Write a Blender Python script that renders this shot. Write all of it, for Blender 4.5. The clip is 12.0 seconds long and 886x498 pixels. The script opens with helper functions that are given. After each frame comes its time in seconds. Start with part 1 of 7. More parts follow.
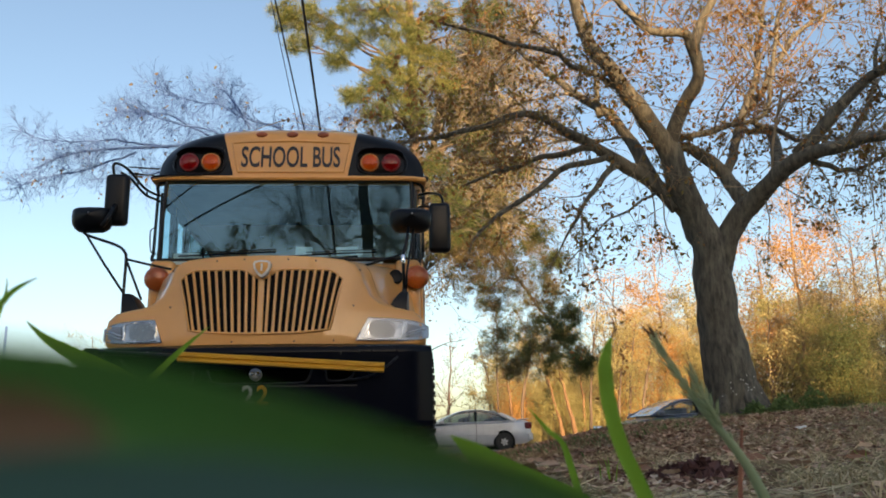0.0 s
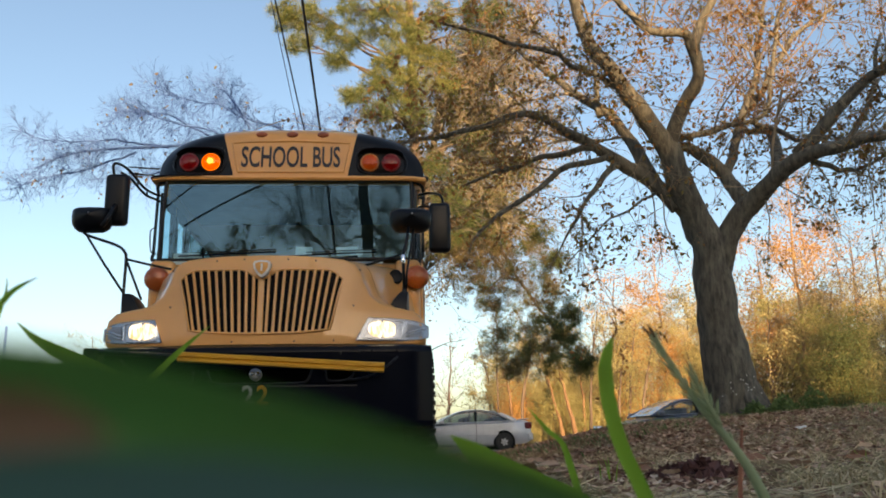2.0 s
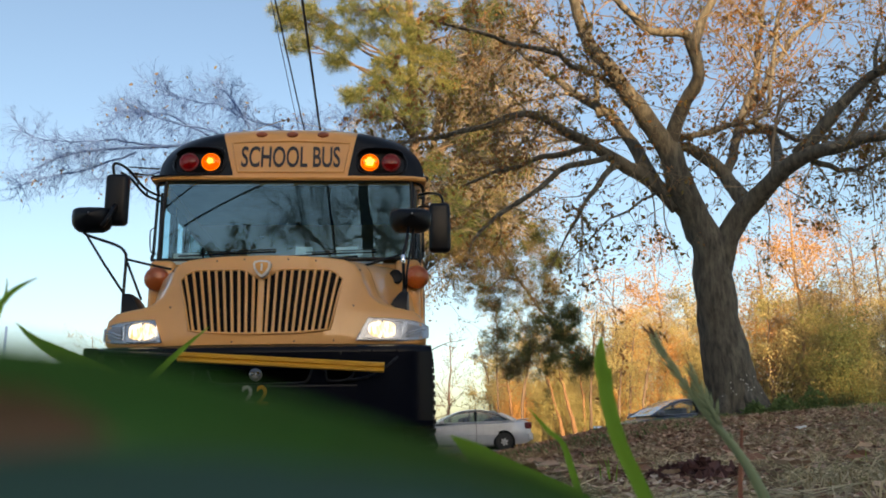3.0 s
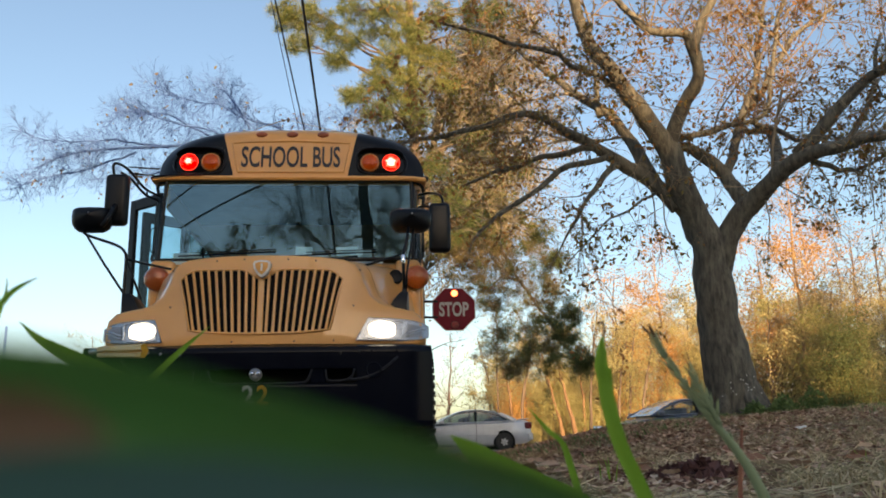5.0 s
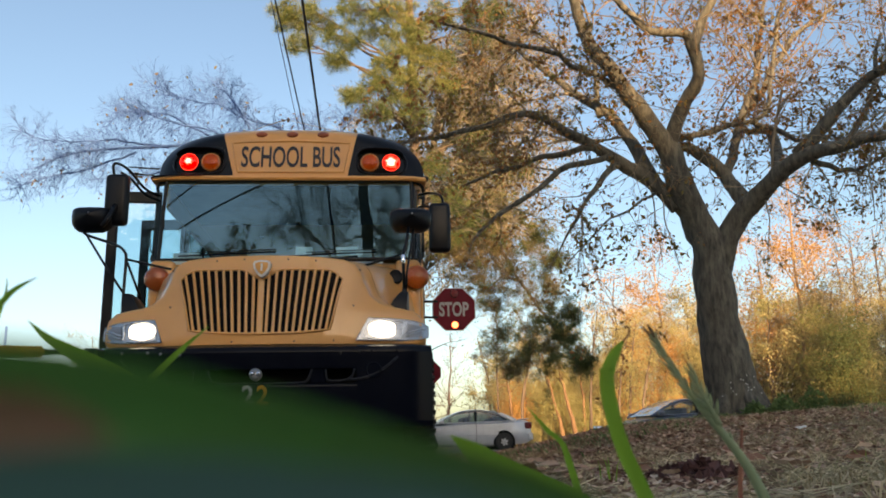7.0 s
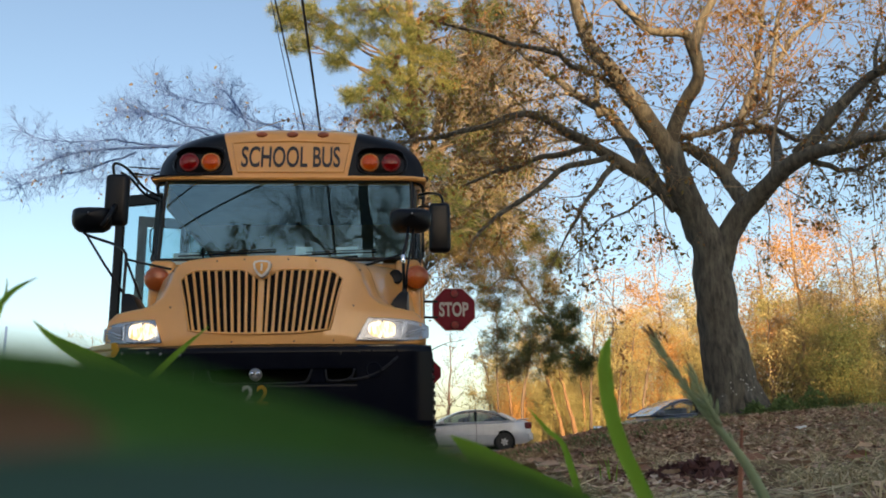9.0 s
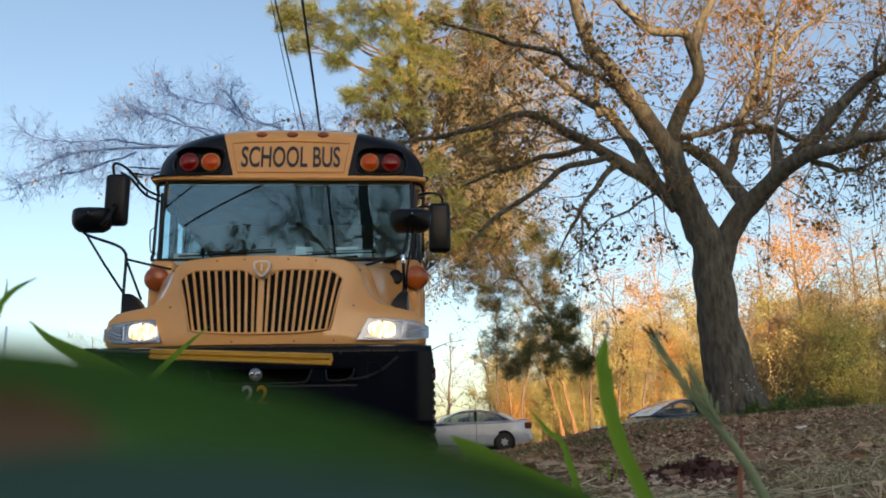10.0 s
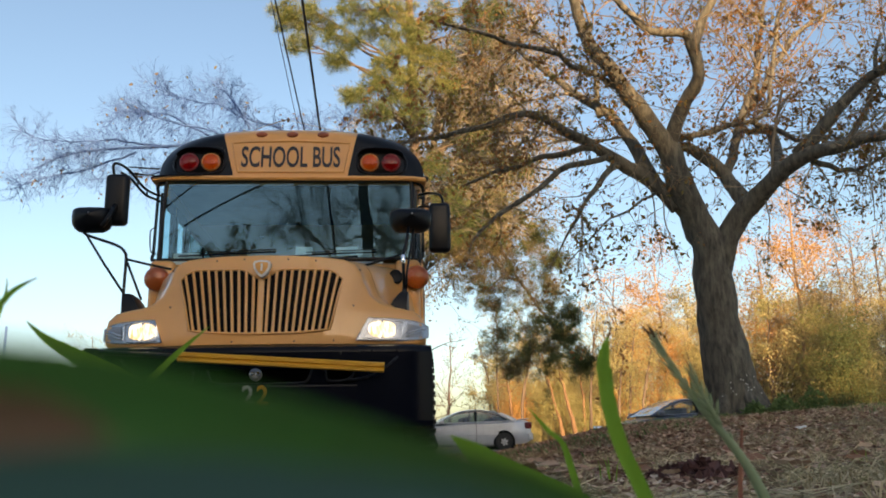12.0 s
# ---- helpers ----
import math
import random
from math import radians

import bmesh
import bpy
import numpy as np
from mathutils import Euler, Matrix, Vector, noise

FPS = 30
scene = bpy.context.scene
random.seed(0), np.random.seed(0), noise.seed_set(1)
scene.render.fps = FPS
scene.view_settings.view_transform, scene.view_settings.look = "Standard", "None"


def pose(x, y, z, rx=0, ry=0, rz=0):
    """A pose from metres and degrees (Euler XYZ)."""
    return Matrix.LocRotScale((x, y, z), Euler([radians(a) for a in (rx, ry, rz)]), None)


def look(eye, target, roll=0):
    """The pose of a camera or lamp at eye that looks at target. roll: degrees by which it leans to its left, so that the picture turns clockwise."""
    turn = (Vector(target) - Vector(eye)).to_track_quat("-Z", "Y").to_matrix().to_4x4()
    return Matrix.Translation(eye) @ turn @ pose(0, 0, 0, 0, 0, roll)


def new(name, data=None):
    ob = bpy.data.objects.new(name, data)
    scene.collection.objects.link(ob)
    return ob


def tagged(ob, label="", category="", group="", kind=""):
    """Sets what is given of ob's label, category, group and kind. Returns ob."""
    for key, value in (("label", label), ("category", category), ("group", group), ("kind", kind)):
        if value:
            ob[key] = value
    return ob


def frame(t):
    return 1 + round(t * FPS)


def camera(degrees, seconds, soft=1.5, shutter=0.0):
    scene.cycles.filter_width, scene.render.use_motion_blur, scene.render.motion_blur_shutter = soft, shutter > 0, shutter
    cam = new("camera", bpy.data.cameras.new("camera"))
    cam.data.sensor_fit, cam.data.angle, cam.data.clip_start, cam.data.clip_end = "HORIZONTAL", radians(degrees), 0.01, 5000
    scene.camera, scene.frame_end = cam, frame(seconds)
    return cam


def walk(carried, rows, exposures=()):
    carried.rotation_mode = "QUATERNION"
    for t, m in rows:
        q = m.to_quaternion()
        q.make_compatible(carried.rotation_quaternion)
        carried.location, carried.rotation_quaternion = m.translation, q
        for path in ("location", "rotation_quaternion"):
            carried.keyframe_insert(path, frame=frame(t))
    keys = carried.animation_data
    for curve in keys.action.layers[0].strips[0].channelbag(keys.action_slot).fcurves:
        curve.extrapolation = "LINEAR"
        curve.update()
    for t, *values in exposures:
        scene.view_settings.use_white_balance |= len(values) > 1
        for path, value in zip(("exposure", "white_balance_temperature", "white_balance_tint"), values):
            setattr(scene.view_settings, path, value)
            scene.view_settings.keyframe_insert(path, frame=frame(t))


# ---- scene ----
EYE = Vector((0.0, 0.0, 0.25))
GAZE = Vector((0.05842, 0.97208, 0.22720))
cam = camera(56.0, 12.0, soft=1.8)
cam.data.dof.use_dof = True
cam.data.dof.focus_distance = 4.0
cam.data.dof.aperture_fstop = 16.0
walk(cam, [(0.0, look(EYE, EYE + GAZE, -1.2)), (12.0, look(EYE, EYE + GAZE, -1.2))],
     exposures=[(0.0, 1.28, 8500, 15), (12.0, 1.28, 8500, 15)])

# ---- light: low sun from behind the camera, clear evening sky ----
SUN_ELEV, SUN_AZ = radians(10.0), radians(-8.0)   # azimuth of the way the light travels, from +Y towards +X
world = bpy.data.worlds.new("sky")
scene.world = world
world.use_nodes = True
wn = world.node_tree
wn.nodes.clear()
sky = wn.nodes.new("ShaderNodeTexSky")
sky.sky_type = "NISHITA"
sky.sun_disc = False
sky.sun_elevation = SUN_ELEV
sky.sun_rotation = math.pi + SUN_AZ
sky.altitude = 250.0
sky.air_density, sky.dust_density, sky.ozone_density = 1.0, 2.1, 2.8
wbg = wn.nodes.new("ShaderNodeBackground")
wbg.inputs["Strength"].default_value = 0.142
wout = wn.nodes.new("ShaderNodeOutputWorld")
wn.links.new(sky.outputs[0], wbg.inputs[0])
wn.links.new(wbg.outputs[0], wout.inputs[0])
sun_data = bpy.data.lights.new("sun", "SUN")
sun_data.energy, sun_data.angle, sun_data.color = 5.0, radians(0.6), (1.0, 0.75, 0.48)
sun = new("sun", sun_data)
travel = Vector((math.sin(SUN_AZ) * math.cos(SUN_ELEV), math.cos(SUN_AZ) * math.cos(SUN_ELEV), -math.sin(SUN_ELEV)))
sun.matrix_world = look((0, -40, 20), Vector((0, -40, 20)) + travel)


# ---- materials ----
def shader(name):
    m = bpy.data.materials.new(name)
    m.use_nodes = True
    nt = m.node_tree
    nt.nodes.clear()
    return m, nt, nt.nodes.new("ShaderNodeOutputMaterial")


def noise_node(nt, scale, detail=4.0, rough=0.6, coord="Object", stretch=(1, 1, 1)):
    tc = nt.nodes.new("ShaderNodeTexCoord")
    mp = nt.nodes.new("ShaderNodeMapping")
    mp.inputs["Scale"].default_value = stretch
    n = nt.nodes.new("ShaderNodeTexNoise")
    n.inputs["Scale"].default_value, n.inputs["Detail"].default_value, n.inputs["Roughness"].default_value = scale, detail, rough
    nt.links.new(tc.outputs[coord], mp.inputs[0])
    nt.links.new(mp.outputs[0], n.inputs["Vector"])
    return n


def ramp_node(nt, source, stops):
    r = nt.nodes.new("ShaderNodeValToRGB")
    while len(r.color_ramp.elements) < len(stops):
        r.color_ramp.elements.new(0.5)
    for e, (p, c) in zip(r.color_ramp.elements, stops):
        e.position, e.color = p, (*c, 1)
    nt.links.new(source, r.inputs[0])
    return r


def surface(name, col, col_b=None, rough=0.5, metal=0.0, scale=6.0, bump=0.0, bump_scale=80.0, stretch=(1, 1, 1), coat=0.0, rough_var=0.12, spread=(0.35, 0.7), spec=0.5):
    """Principled surface with two scales of variation: colour stains and fine relief."""
    m, nt, out = shader(name)
    b = nt.nodes.new("ShaderNodeBsdfPrincipled")
    n = noise_node(nt, scale, stretch=stretch)
    r = ramp_node(nt, n.outputs[0], [(spread[0], col), (spread[1], col_b or tuple(c * 0.82 for c in col))])
    nt.links.new(r.outputs[0], b.inputs["Base Color"])
    b.inputs["Metallic"].default_value = metal
    b.inputs["Coat Weight"].default_value = coat
    b.inputs["Specular IOR Level"].default_value = spec
    fine = noise_node(nt, bump_scale, stretch=stretch)
    mr = nt.nodes.new("ShaderNodeMapRange")
    mr.inputs["To Min"].default_value, mr.inputs["To Max"].default_value = max(0.03, rough - rough_var), min(1, rough + rough_var)
    nt.links.new(n.outputs[0], mr.inputs["Value"])
    nt.links.new(mr.outputs[0], b.inputs["Roughness"])
    if bump:
        bp = nt.nodes.new("ShaderNodeBump")
        bp.inputs["Strength"].default_value, bp.inputs["Distance"].default_value = bump, 0.02
        nt.links.new(fine.outputs[0], bp.inputs["Height"])
        nt.links.new(bp.outputs[0], b.inputs["Normal"])
    nt.links.new(b.outputs[0], out.inputs[0])
    return m


def foliage(name, stops, through_light=0.35, rough=0.6, patchy=0.5):
    """Leaves: colour by piece, some light passing through."""
    m, nt, out = shader(name)
    g = nt.nodes.new("ShaderNodeNewGeometry")
    patch = noise_node(nt, 0.45, detail=3.0)
    widen = nt.nodes.new("ShaderNodeMapRange")
    widen.inputs["From Min"].default_value, widen.inputs["From Max"].default_value = 0.28, 0.72
    nt.links.new(patch.outputs[0], widen.inputs["Value"])
    both = nt.nodes.new("ShaderNodeMix")
    both.inputs["Factor"].default_value = patchy
    nt.links.new(g.outputs["Random Per Island"], both.inputs["A"])
    nt.links.new(widen.outputs[0], both.inputs["B"])
    r = ramp_node(nt, both.outputs["Result"], stops)
    n = noise_node(nt, 0.9, detail=2.0)
    hs = nt.nodes.new("ShaderNodeHueSaturation")
    mr = nt.nodes.new("ShaderNodeMapRange")
    mr.inputs["To Min"].default_value, mr.inputs["To Max"].default_value = 0.65, 1.35
    nt.links.new(n.outputs[0], mr.inputs["Value"])
    nt.links.new(mr.outputs[0], hs.inputs["Value"])
    nt.links.new(r.outputs[0], hs.inputs["Color"])
    b = nt.nodes.new("ShaderNodeBsdfPrincipled")
    b.inputs["Roughness"].default_value = rough
    b.inputs["Specular IOR Level"].default_value = 0.3
    t = nt.nodes.new("ShaderNodeBsdfTranslucent")
    mx = nt.nodes.new("ShaderNodeMixShader")
    mx.inputs[0].default_value = through_light
    nt.links.new(hs.outputs[0], b.inputs["Base Color"])
    nt.links.new(hs.outputs[0], t.inputs["Color"])
    nt.links.new(b.outputs[0], mx.inputs[1])
    nt.links.new(t.outputs[0], mx.inputs[2])
    nt.links.new(mx.outputs[0], out.inputs[0])
    return m


def clear_sheet(name, tint, gloss=0.1, rough=0.02, sheen=(1, 1, 1)):
    """Thin glass or plastic: passes light tinted, mirrors a share of it."""
    m, nt, out = shader(name)
    t = nt.nodes.new("ShaderNodeBsdfTransparent")
    t.inputs[0].default_value = (*tint, 1)
    g = nt.nodes.new("ShaderNodeBsdfGlossy")
    g.inputs["Roughness"].default_value = rough
    g.inputs["Color"].default_value = (*sheen, 1)
    mx = nt.nodes.new("ShaderNodeMixShader")
    mx.inputs[0].default_value = gloss
    nt.links.new(t.outputs[0], mx.inputs[1])
    nt.links.new(g.outputs[0], mx.inputs[2])
    nt.links.new(mx.outputs[0], out.inputs[0])
    return m


def glowing(name, col, power):
    m, nt, out = shader(name)
    e = nt.nodes.new("ShaderNodeEmission")
    e.inputs[0].default_value, e.inputs[1].default_value = (*col, 1), power
    nt.links.new(e.outputs[0], out.inputs[0])
    return m


M_YELLOW = surface("bus_paint", (0.84, 0.385, 0.105), (0.78, 0.35, 0.092), rough=0.40, scale=2.5, bump=0.03, bump_scale=140, coat=0.6)
M_BLACK = surface("black_paint", (0.005, 0.0055, 0.0075), (0.009, 0.010, 0.013), rough=0.34, spec=0.22, scale=3.0, bump=0.05, bump_scale=120)
M_BUMPER = surface("bumper_steel", (0.0025, 0.0035, 0.008), (0.004, 0.0055, 0.011), spec=0.13, rough=0.20, scale=4.0, bump=0.04, bump_scale=60)
M_RUBBER = surface("rubber", (0.015, 0.015, 0.015), (0.03, 0.028, 0.026), rough=0.8, scale=9.0, bump=0.2)
M_DARK = surface("dark_void", (0.004, 0.004, 0.004), (0.008, 0.007, 0.006), rough=0.85, spec=0.1)
M_CHROME = surface("chrome", (0.75, 0.76, 0.78), (0.62, 0.63, 0.66), rough=0.14, metal=1.0, scale=5.0, rough_var=0.06)
M_STEEL = surface("grey_steel", (0.30, 0.31, 0.32), (0.22, 0.22, 0.23), rough=0.4, metal=0.6, scale=7.0)
M_WHITE = surface("white_paint", (0.78, 0.78, 0.76), (0.66, 0.66, 0.65), rough=0.5)
M_SIGNWHITE = surface("sign_white", (0.50, 0.48, 0.47), (0.42, 0.40, 0.39), rough=0.5)
M_ARM = surface("crossing_arm_paint", (0.72, 0.34, 0.02), (0.62, 0.28, 0.02), rough=0.45)
M_SIGNRED = surface("sign_red", (0.20, 0.007, 0.020), (0.155, 0.006, 0.016), spec=0.2, rough=0.5, scale=8.0)
M_REDGLASS = clear_sheet("red_lens", (0.80, 0.035, 0.05), 0.03, 0.10)
M_AMBERGLASS = clear_sheet("amber_lens", (1.0, 0.46, 0.10), 0.03, 0.10)
M_REDBOWL = surface("red_reflector", (0.34, 0.03, 0.03), (0.18, 0.015, 0.02), rough=0.3, scale=30, bump=0.4, bump_scale=120)
M_AMBERBOWL = surface("amber_reflector", (0.66, 0.26, 0.05), (0.44, 0.16, 0.03), rough=0.3, scale=30, bump=0.4, bump_scale=120)
M_AMBERPLASTIC = surface("amber_plastic", (0.48, 0.10, 0.015), (0.36, 0.07, 0.012), rough=0.3, scale=12.0, coat=0.4)
M_GLASS = clear_sheet("clear_glass", (0.72, 0.86, 0.88), 0.035)
M_WINDSHIELD = clear_sheet("windshield_glass", (0.55, 0.74, 0.76), 0.18, 0.003, (0.46, 0.86, 1.0))
M_LAMPGLASS = clear_sheet("lamp_cover", (0.88, 0.90, 0.92), 0.06, 0.05)
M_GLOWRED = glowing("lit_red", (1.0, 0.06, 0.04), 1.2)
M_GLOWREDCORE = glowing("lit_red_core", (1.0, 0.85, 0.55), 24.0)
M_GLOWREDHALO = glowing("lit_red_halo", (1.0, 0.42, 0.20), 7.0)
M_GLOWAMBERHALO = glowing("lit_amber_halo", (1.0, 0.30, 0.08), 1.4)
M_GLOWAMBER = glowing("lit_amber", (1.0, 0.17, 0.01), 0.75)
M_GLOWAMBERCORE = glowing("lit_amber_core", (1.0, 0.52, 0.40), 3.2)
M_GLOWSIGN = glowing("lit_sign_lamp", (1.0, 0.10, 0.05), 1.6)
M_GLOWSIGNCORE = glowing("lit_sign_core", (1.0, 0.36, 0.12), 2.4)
def glowing_uneven(name, low, high, scale):
    """A lit bulb face, brighter and paler in streaks."""
    m, nt, out = shader(name)
    e = nt.nodes.new("ShaderNodeEmission")
    n = noise_node(nt, scale, detail=2.0, stretch=(1.6, 1.6, 0.5))
    r = ramp_node(nt, n.outputs[0], [(0.36, low), (0.58, high)])
    e.inputs[1].default_value = 1.15
    nt.links.new(r.outputs[0], e.inputs[0])
    nt.links.new(e.outputs[0], out.inputs[0])
    return m


M_GLOWHEAD = glowing_uneven("lit_headlamp", (0.48, 0.30, 0.12), (1.0, 0.90, 0.70), 22.0)
M_GLOWHEADFULL = glowing("lit_headlamp_full", (1.0, 0.93, 0.78), 1.8)
M_INTERIOR = surface("interior_grey", (0.10, 0.11, 0.12), (0.07, 0.08, 0.085), rough=0.8)
M_SEAT = surface("seat_vinyl", (0.02, 0.025, 0.035), (0.03, 0.035, 0.045), rough=0.5)
M_BARK = surface("bark", (0.166, 0.155, 0.122), (0.042, 0.040, 0.035), rough=0.9, scale=18.0, bump=1.0, bump_scale=34, stretch=(1, 1, 0.25))
M_TWIG = surface("twig_bark", (0.27, 0.21, 0.14), (0.15, 0.115, 0.08), rough=0.9, scale=3.0)
# blue of the sky haze put into the bark colour
M_HAZETWIG = surface("haze_blue_bark", (0.085, 0.18, 0.42), (0.065, 0.14, 0.34), rough=0.9, scale=3.0)
# warm low sunlight is put into the next two bark colours
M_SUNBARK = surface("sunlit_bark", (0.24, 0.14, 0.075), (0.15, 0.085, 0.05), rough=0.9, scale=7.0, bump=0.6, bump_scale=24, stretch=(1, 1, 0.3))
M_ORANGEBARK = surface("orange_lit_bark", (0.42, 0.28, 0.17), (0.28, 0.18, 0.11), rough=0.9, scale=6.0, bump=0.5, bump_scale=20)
M_PINEBARK = surface("pine_bark", (0.16, 0.115, 0.085), (0.09, 0.065, 0.048), rough=0.9, scale=8.0, bump=0.8, bump_scale=20, stretch=(1, 1, 0.3))
M_OAKLEAF = foliage("brown_leaves", [(0.0, (0.17, 0.075, 0.035)), (0.3, (0.36, 0.17, 0.065)), (0.5, (0.22, 0.12, 0.05)), (0.7, (0.24, 0.19, 0.06)), (0.85, (0.16, 0.15, 0.045)), (1.0, (0.48, 0.25, 0.09))], through_light=0.5)
M_NEEDLE = foliage("pine_needles", [(0.0, (0.035, 0.065, 0.032)), (0.35, (0.095, 0.14, 0.058)), (0.7, (0.25, 0.255, 0.09)), (1.0, (0.40, 0.345, 0.13))], patchy=0.4)
# darker needle green, the low bough's shade put into its colour
M_SHADENEEDLE = foliage("shade_needles", [(0.0, (0.045, 0.075, 0.03)), (0.6, (0.10, 0.13, 0.045)), (1.0, (0.20, 0.19, 0.06))], through_light=0.2)
M_DRYNEEDLE = foliage("dry_needles", [(0.0, (0.11, 0.085, 0.05)), (0.5, (0.21, 0.155, 0.08)), (0.8, (0.15, 0.135, 0.055)), (1.0, (0.34, 0.25, 0.10))], through_light=0.25)
M_GOLD = foliage("golden_leaves", [(0.0, (0.27, 0.265, 0.095)), (0.35, (0.43, 0.395, 0.18)), (0.65, (0.54, 0.47, 0.24)), (1.0, (0.50, 0.41, 0.21))], through_light=0.55, patchy=0.88)
M_ORANGE = foliage("orange_leaves", [(0.0, (0.44, 0.215, 0.085)), (0.5, (0.54, 0.305, 0.115)), (1.0, (0.55, 0.375, 0.15))], through_light=0.5, patchy=0.7)
M_BRUSH = foliage("brown_brush", [(0.0, (0.17, 0.135, 0.085)), (0.35, (0.30, 0.245, 0.135)), (0.6, (0.37, 0.31, 0.145)), (0.8, (0.22, 0.205, 0.09)), (1.0, (0.13, 0.14, 0.06))], through_light=0.4, patchy=0.85)
M_OLIVE = foliage("olive_leaves", [(0.0, (0.055, 0.070, 0.025)), (0.5, (0.11, 0.12, 0.04)), (1.0, (0.20, 0.175, 0.06))], through_light=0.3, patchy=0.75)
M_EVERGREEN = foliage("evergreen_leaves", [(0.0, (0.03, 0.045, 0.015)), (1.0, (0.07, 0.09, 0.03))], through_light=0.1)
M_GRASS = foliage("green_grass", [(0.0, (0.19, 0.40, 0.035)), (1.0, (0.29, 0.52, 0.06))], through_light=0.4, rough=0.45)
M_STRAW = foliage("dry_grass", [(0.0, (0.88, 0.74, 0.46)), (0.4, (0.70, 0.55, 0.33)), (0.65, (0.38, 0.28, 0.16)), (0.85, (0.34, 0.32, 0.14)), (1.0, (0.22, 0.28, 0.09))], through_light=0.25)
M_LITTER = foliage("fallen_leaves", [(0.0, (0.17, 0.075, 0.050)), (0.3, (0.38, 0.20, 0.135)), (0.65, (0.56, 0.36, 0.25)), (1.0, (0.80, 0.64, 0.46))], through_light=0.1, rough=0.7, patchy=0.15)
M_CURLED = foliage("curled_brown_leaves", [(0.0, (0.14, 0.06, 0.042)), (0.35, (0.36, 0.18, 0.11)), (0.7, (0.56, 0.36, 0.235)), (1.0, (0.72, 0.54, 0.38))], through_light=0.1, rough=0.55, patchy=0.2)
M_MAROON = foliage("maroon_leaves", [(0.0, (0.05, 0.02, 0.02)), (0.6, (0.15, 0.065, 0.055)), (1.0, (0.30, 0.15, 0.115))], through_light=0.1, rough=0.7)
M_WEED = foliage("weed_leaves", [(0.0, (0.09, 0.17, 0.06)), (1.0, (0.20, 0.29, 0.10))])
M_BRUSHTWIG = surface("brush_bark", (0.12, 0.085, 0.075), (0.08, 0.06, 0.055), rough=0.9, scale=3.0)
M_DEADSTALK = surface("dead_stalk", (0.40, 0.15, 0.08), (0.28, 0.10, 0.06), rough=0.8, scale=30.0)
M_BADGE = surface("badge_metal", (0.72, 0.70, 0.68), (0.55, 0.53, 0.52), rough=0.32, metal=0.5, scale=20.0)
M_LETTER = surface("sign_lettering", (0.055, 0.048, 0.050), (0.07, 0.06, 0.06), rough=0.6, spec=0.2)
M_TAN = foliage("tan_leaves", [(0.0, (0.14, 0.125, 0.075)), (0.4, (0.25, 0.215, 0.12)), (0.75, (0.34, 0.28, 0.16)), (1.0, (0.20, 0.205, 0.09))], through_light=0.4, patchy=0.6)
M_GRILLEBACK = surface("grille_back", (0.012, 0.007, 0.006), (0.006, 0.004, 0.004), spec=0.1, rough=0.7, scale=12.0)
# paler black: a soft highlight put into the colour of the bumper's edges
M_LIP = surface("highlight_black_edge", (0.016, 0.018, 0.025), (0.008, 0.009, 0.013), spec=0.3, rough=0.35, scale=9.0)
M_SCREW = surface("dark_screw", (0.10, 0.05, 0.025), (0.06, 0.03, 0.016), rough=0.5)
M_GOLDTWIG = surface("tan_twig_bark", (0.32, 0.265, 0.19), (0.20, 0.165, 0.12), rough=0.9, scale=3.0)
M_PETAL = surface("petal", (0.7, 0.7, 0.66), rough=0.7)
M_GROUND = surface("soil_ground", (0.25, 0.165, 0.115), (0.18, 0.14, 0.085), rough=0.95, scale=1.6, bump=0.9, bump_scale=30)
M_ASPHALT = surface("asphalt", (0.10, 0.098, 0.096), (0.13, 0.126, 0.12), rough=0.9, scale=3.0, bump=0.5, bump_scale=150)
M_SILVER = surface("silver_paint", (0.53, 0.55, 0.58), (0.47, 0.49, 0.52), rough=0.35, metal=0.2, coat=0.4, rough_var=0.05)
M_BLUECAR = surface("dark_blue_paint", (0.085, 0.115, 0.17), (0.07, 0.095, 0.145), rough=0.3, metal=0.2, coat=0.4, rough_var=0.05)
M_RIM = surface("dark_rim", (0.05, 0.05, 0.055), (0.03, 0.03, 0.033), rough=0.4, metal=0.5)
M_CARGLASS = clear_sheet("car_glass", (0.34, 0.42, 0.42), 0.07, 0.03)
M_CLEARCARGLASS = clear_sheet("clear_car_glass", (0.66, 0.72, 0.68), 0.05, 0.03)
M_SCREEN = clear_sheet("sloping_screen", (0.20, 0.27, 0.27), 0.55, 0.03)
M_TAIL = surface("tail_lamp_red", (0.15, 0.012, 0.014), rough=0.3)
M_LAMPBODY = surface("lamp_housing", (0.44, 0.47, 0.52), (0.22, 0.25, 0.30), rough=0.25, metal=0.7, scale=14.0)
M_DULLSIGNAL = surface("dull_signal", (0.24, 0.24, 0.27), (0.15, 0.15, 0.18), rough=0.35, scale=20.0)
M_BROAD = surface("broad_leaf", (0.048, 0.19, 0.04), (0.065, 0.15, 0.04), rough=0.5, scale=34.0)
M_WITHERED = surface("withered_leaf", (0.20, 0.105, 0.055), (0.11, 0.085, 0.04), rough=0.7, scale=60.0)
# blue-green shade put into the lower leaf's colour
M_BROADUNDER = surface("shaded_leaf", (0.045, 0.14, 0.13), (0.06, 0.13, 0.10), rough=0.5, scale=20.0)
M_RIB = surface("leaf_midrib", (0.22, 0.36, 0.09), (0.16, 0.28, 0.06), rough=0.5)
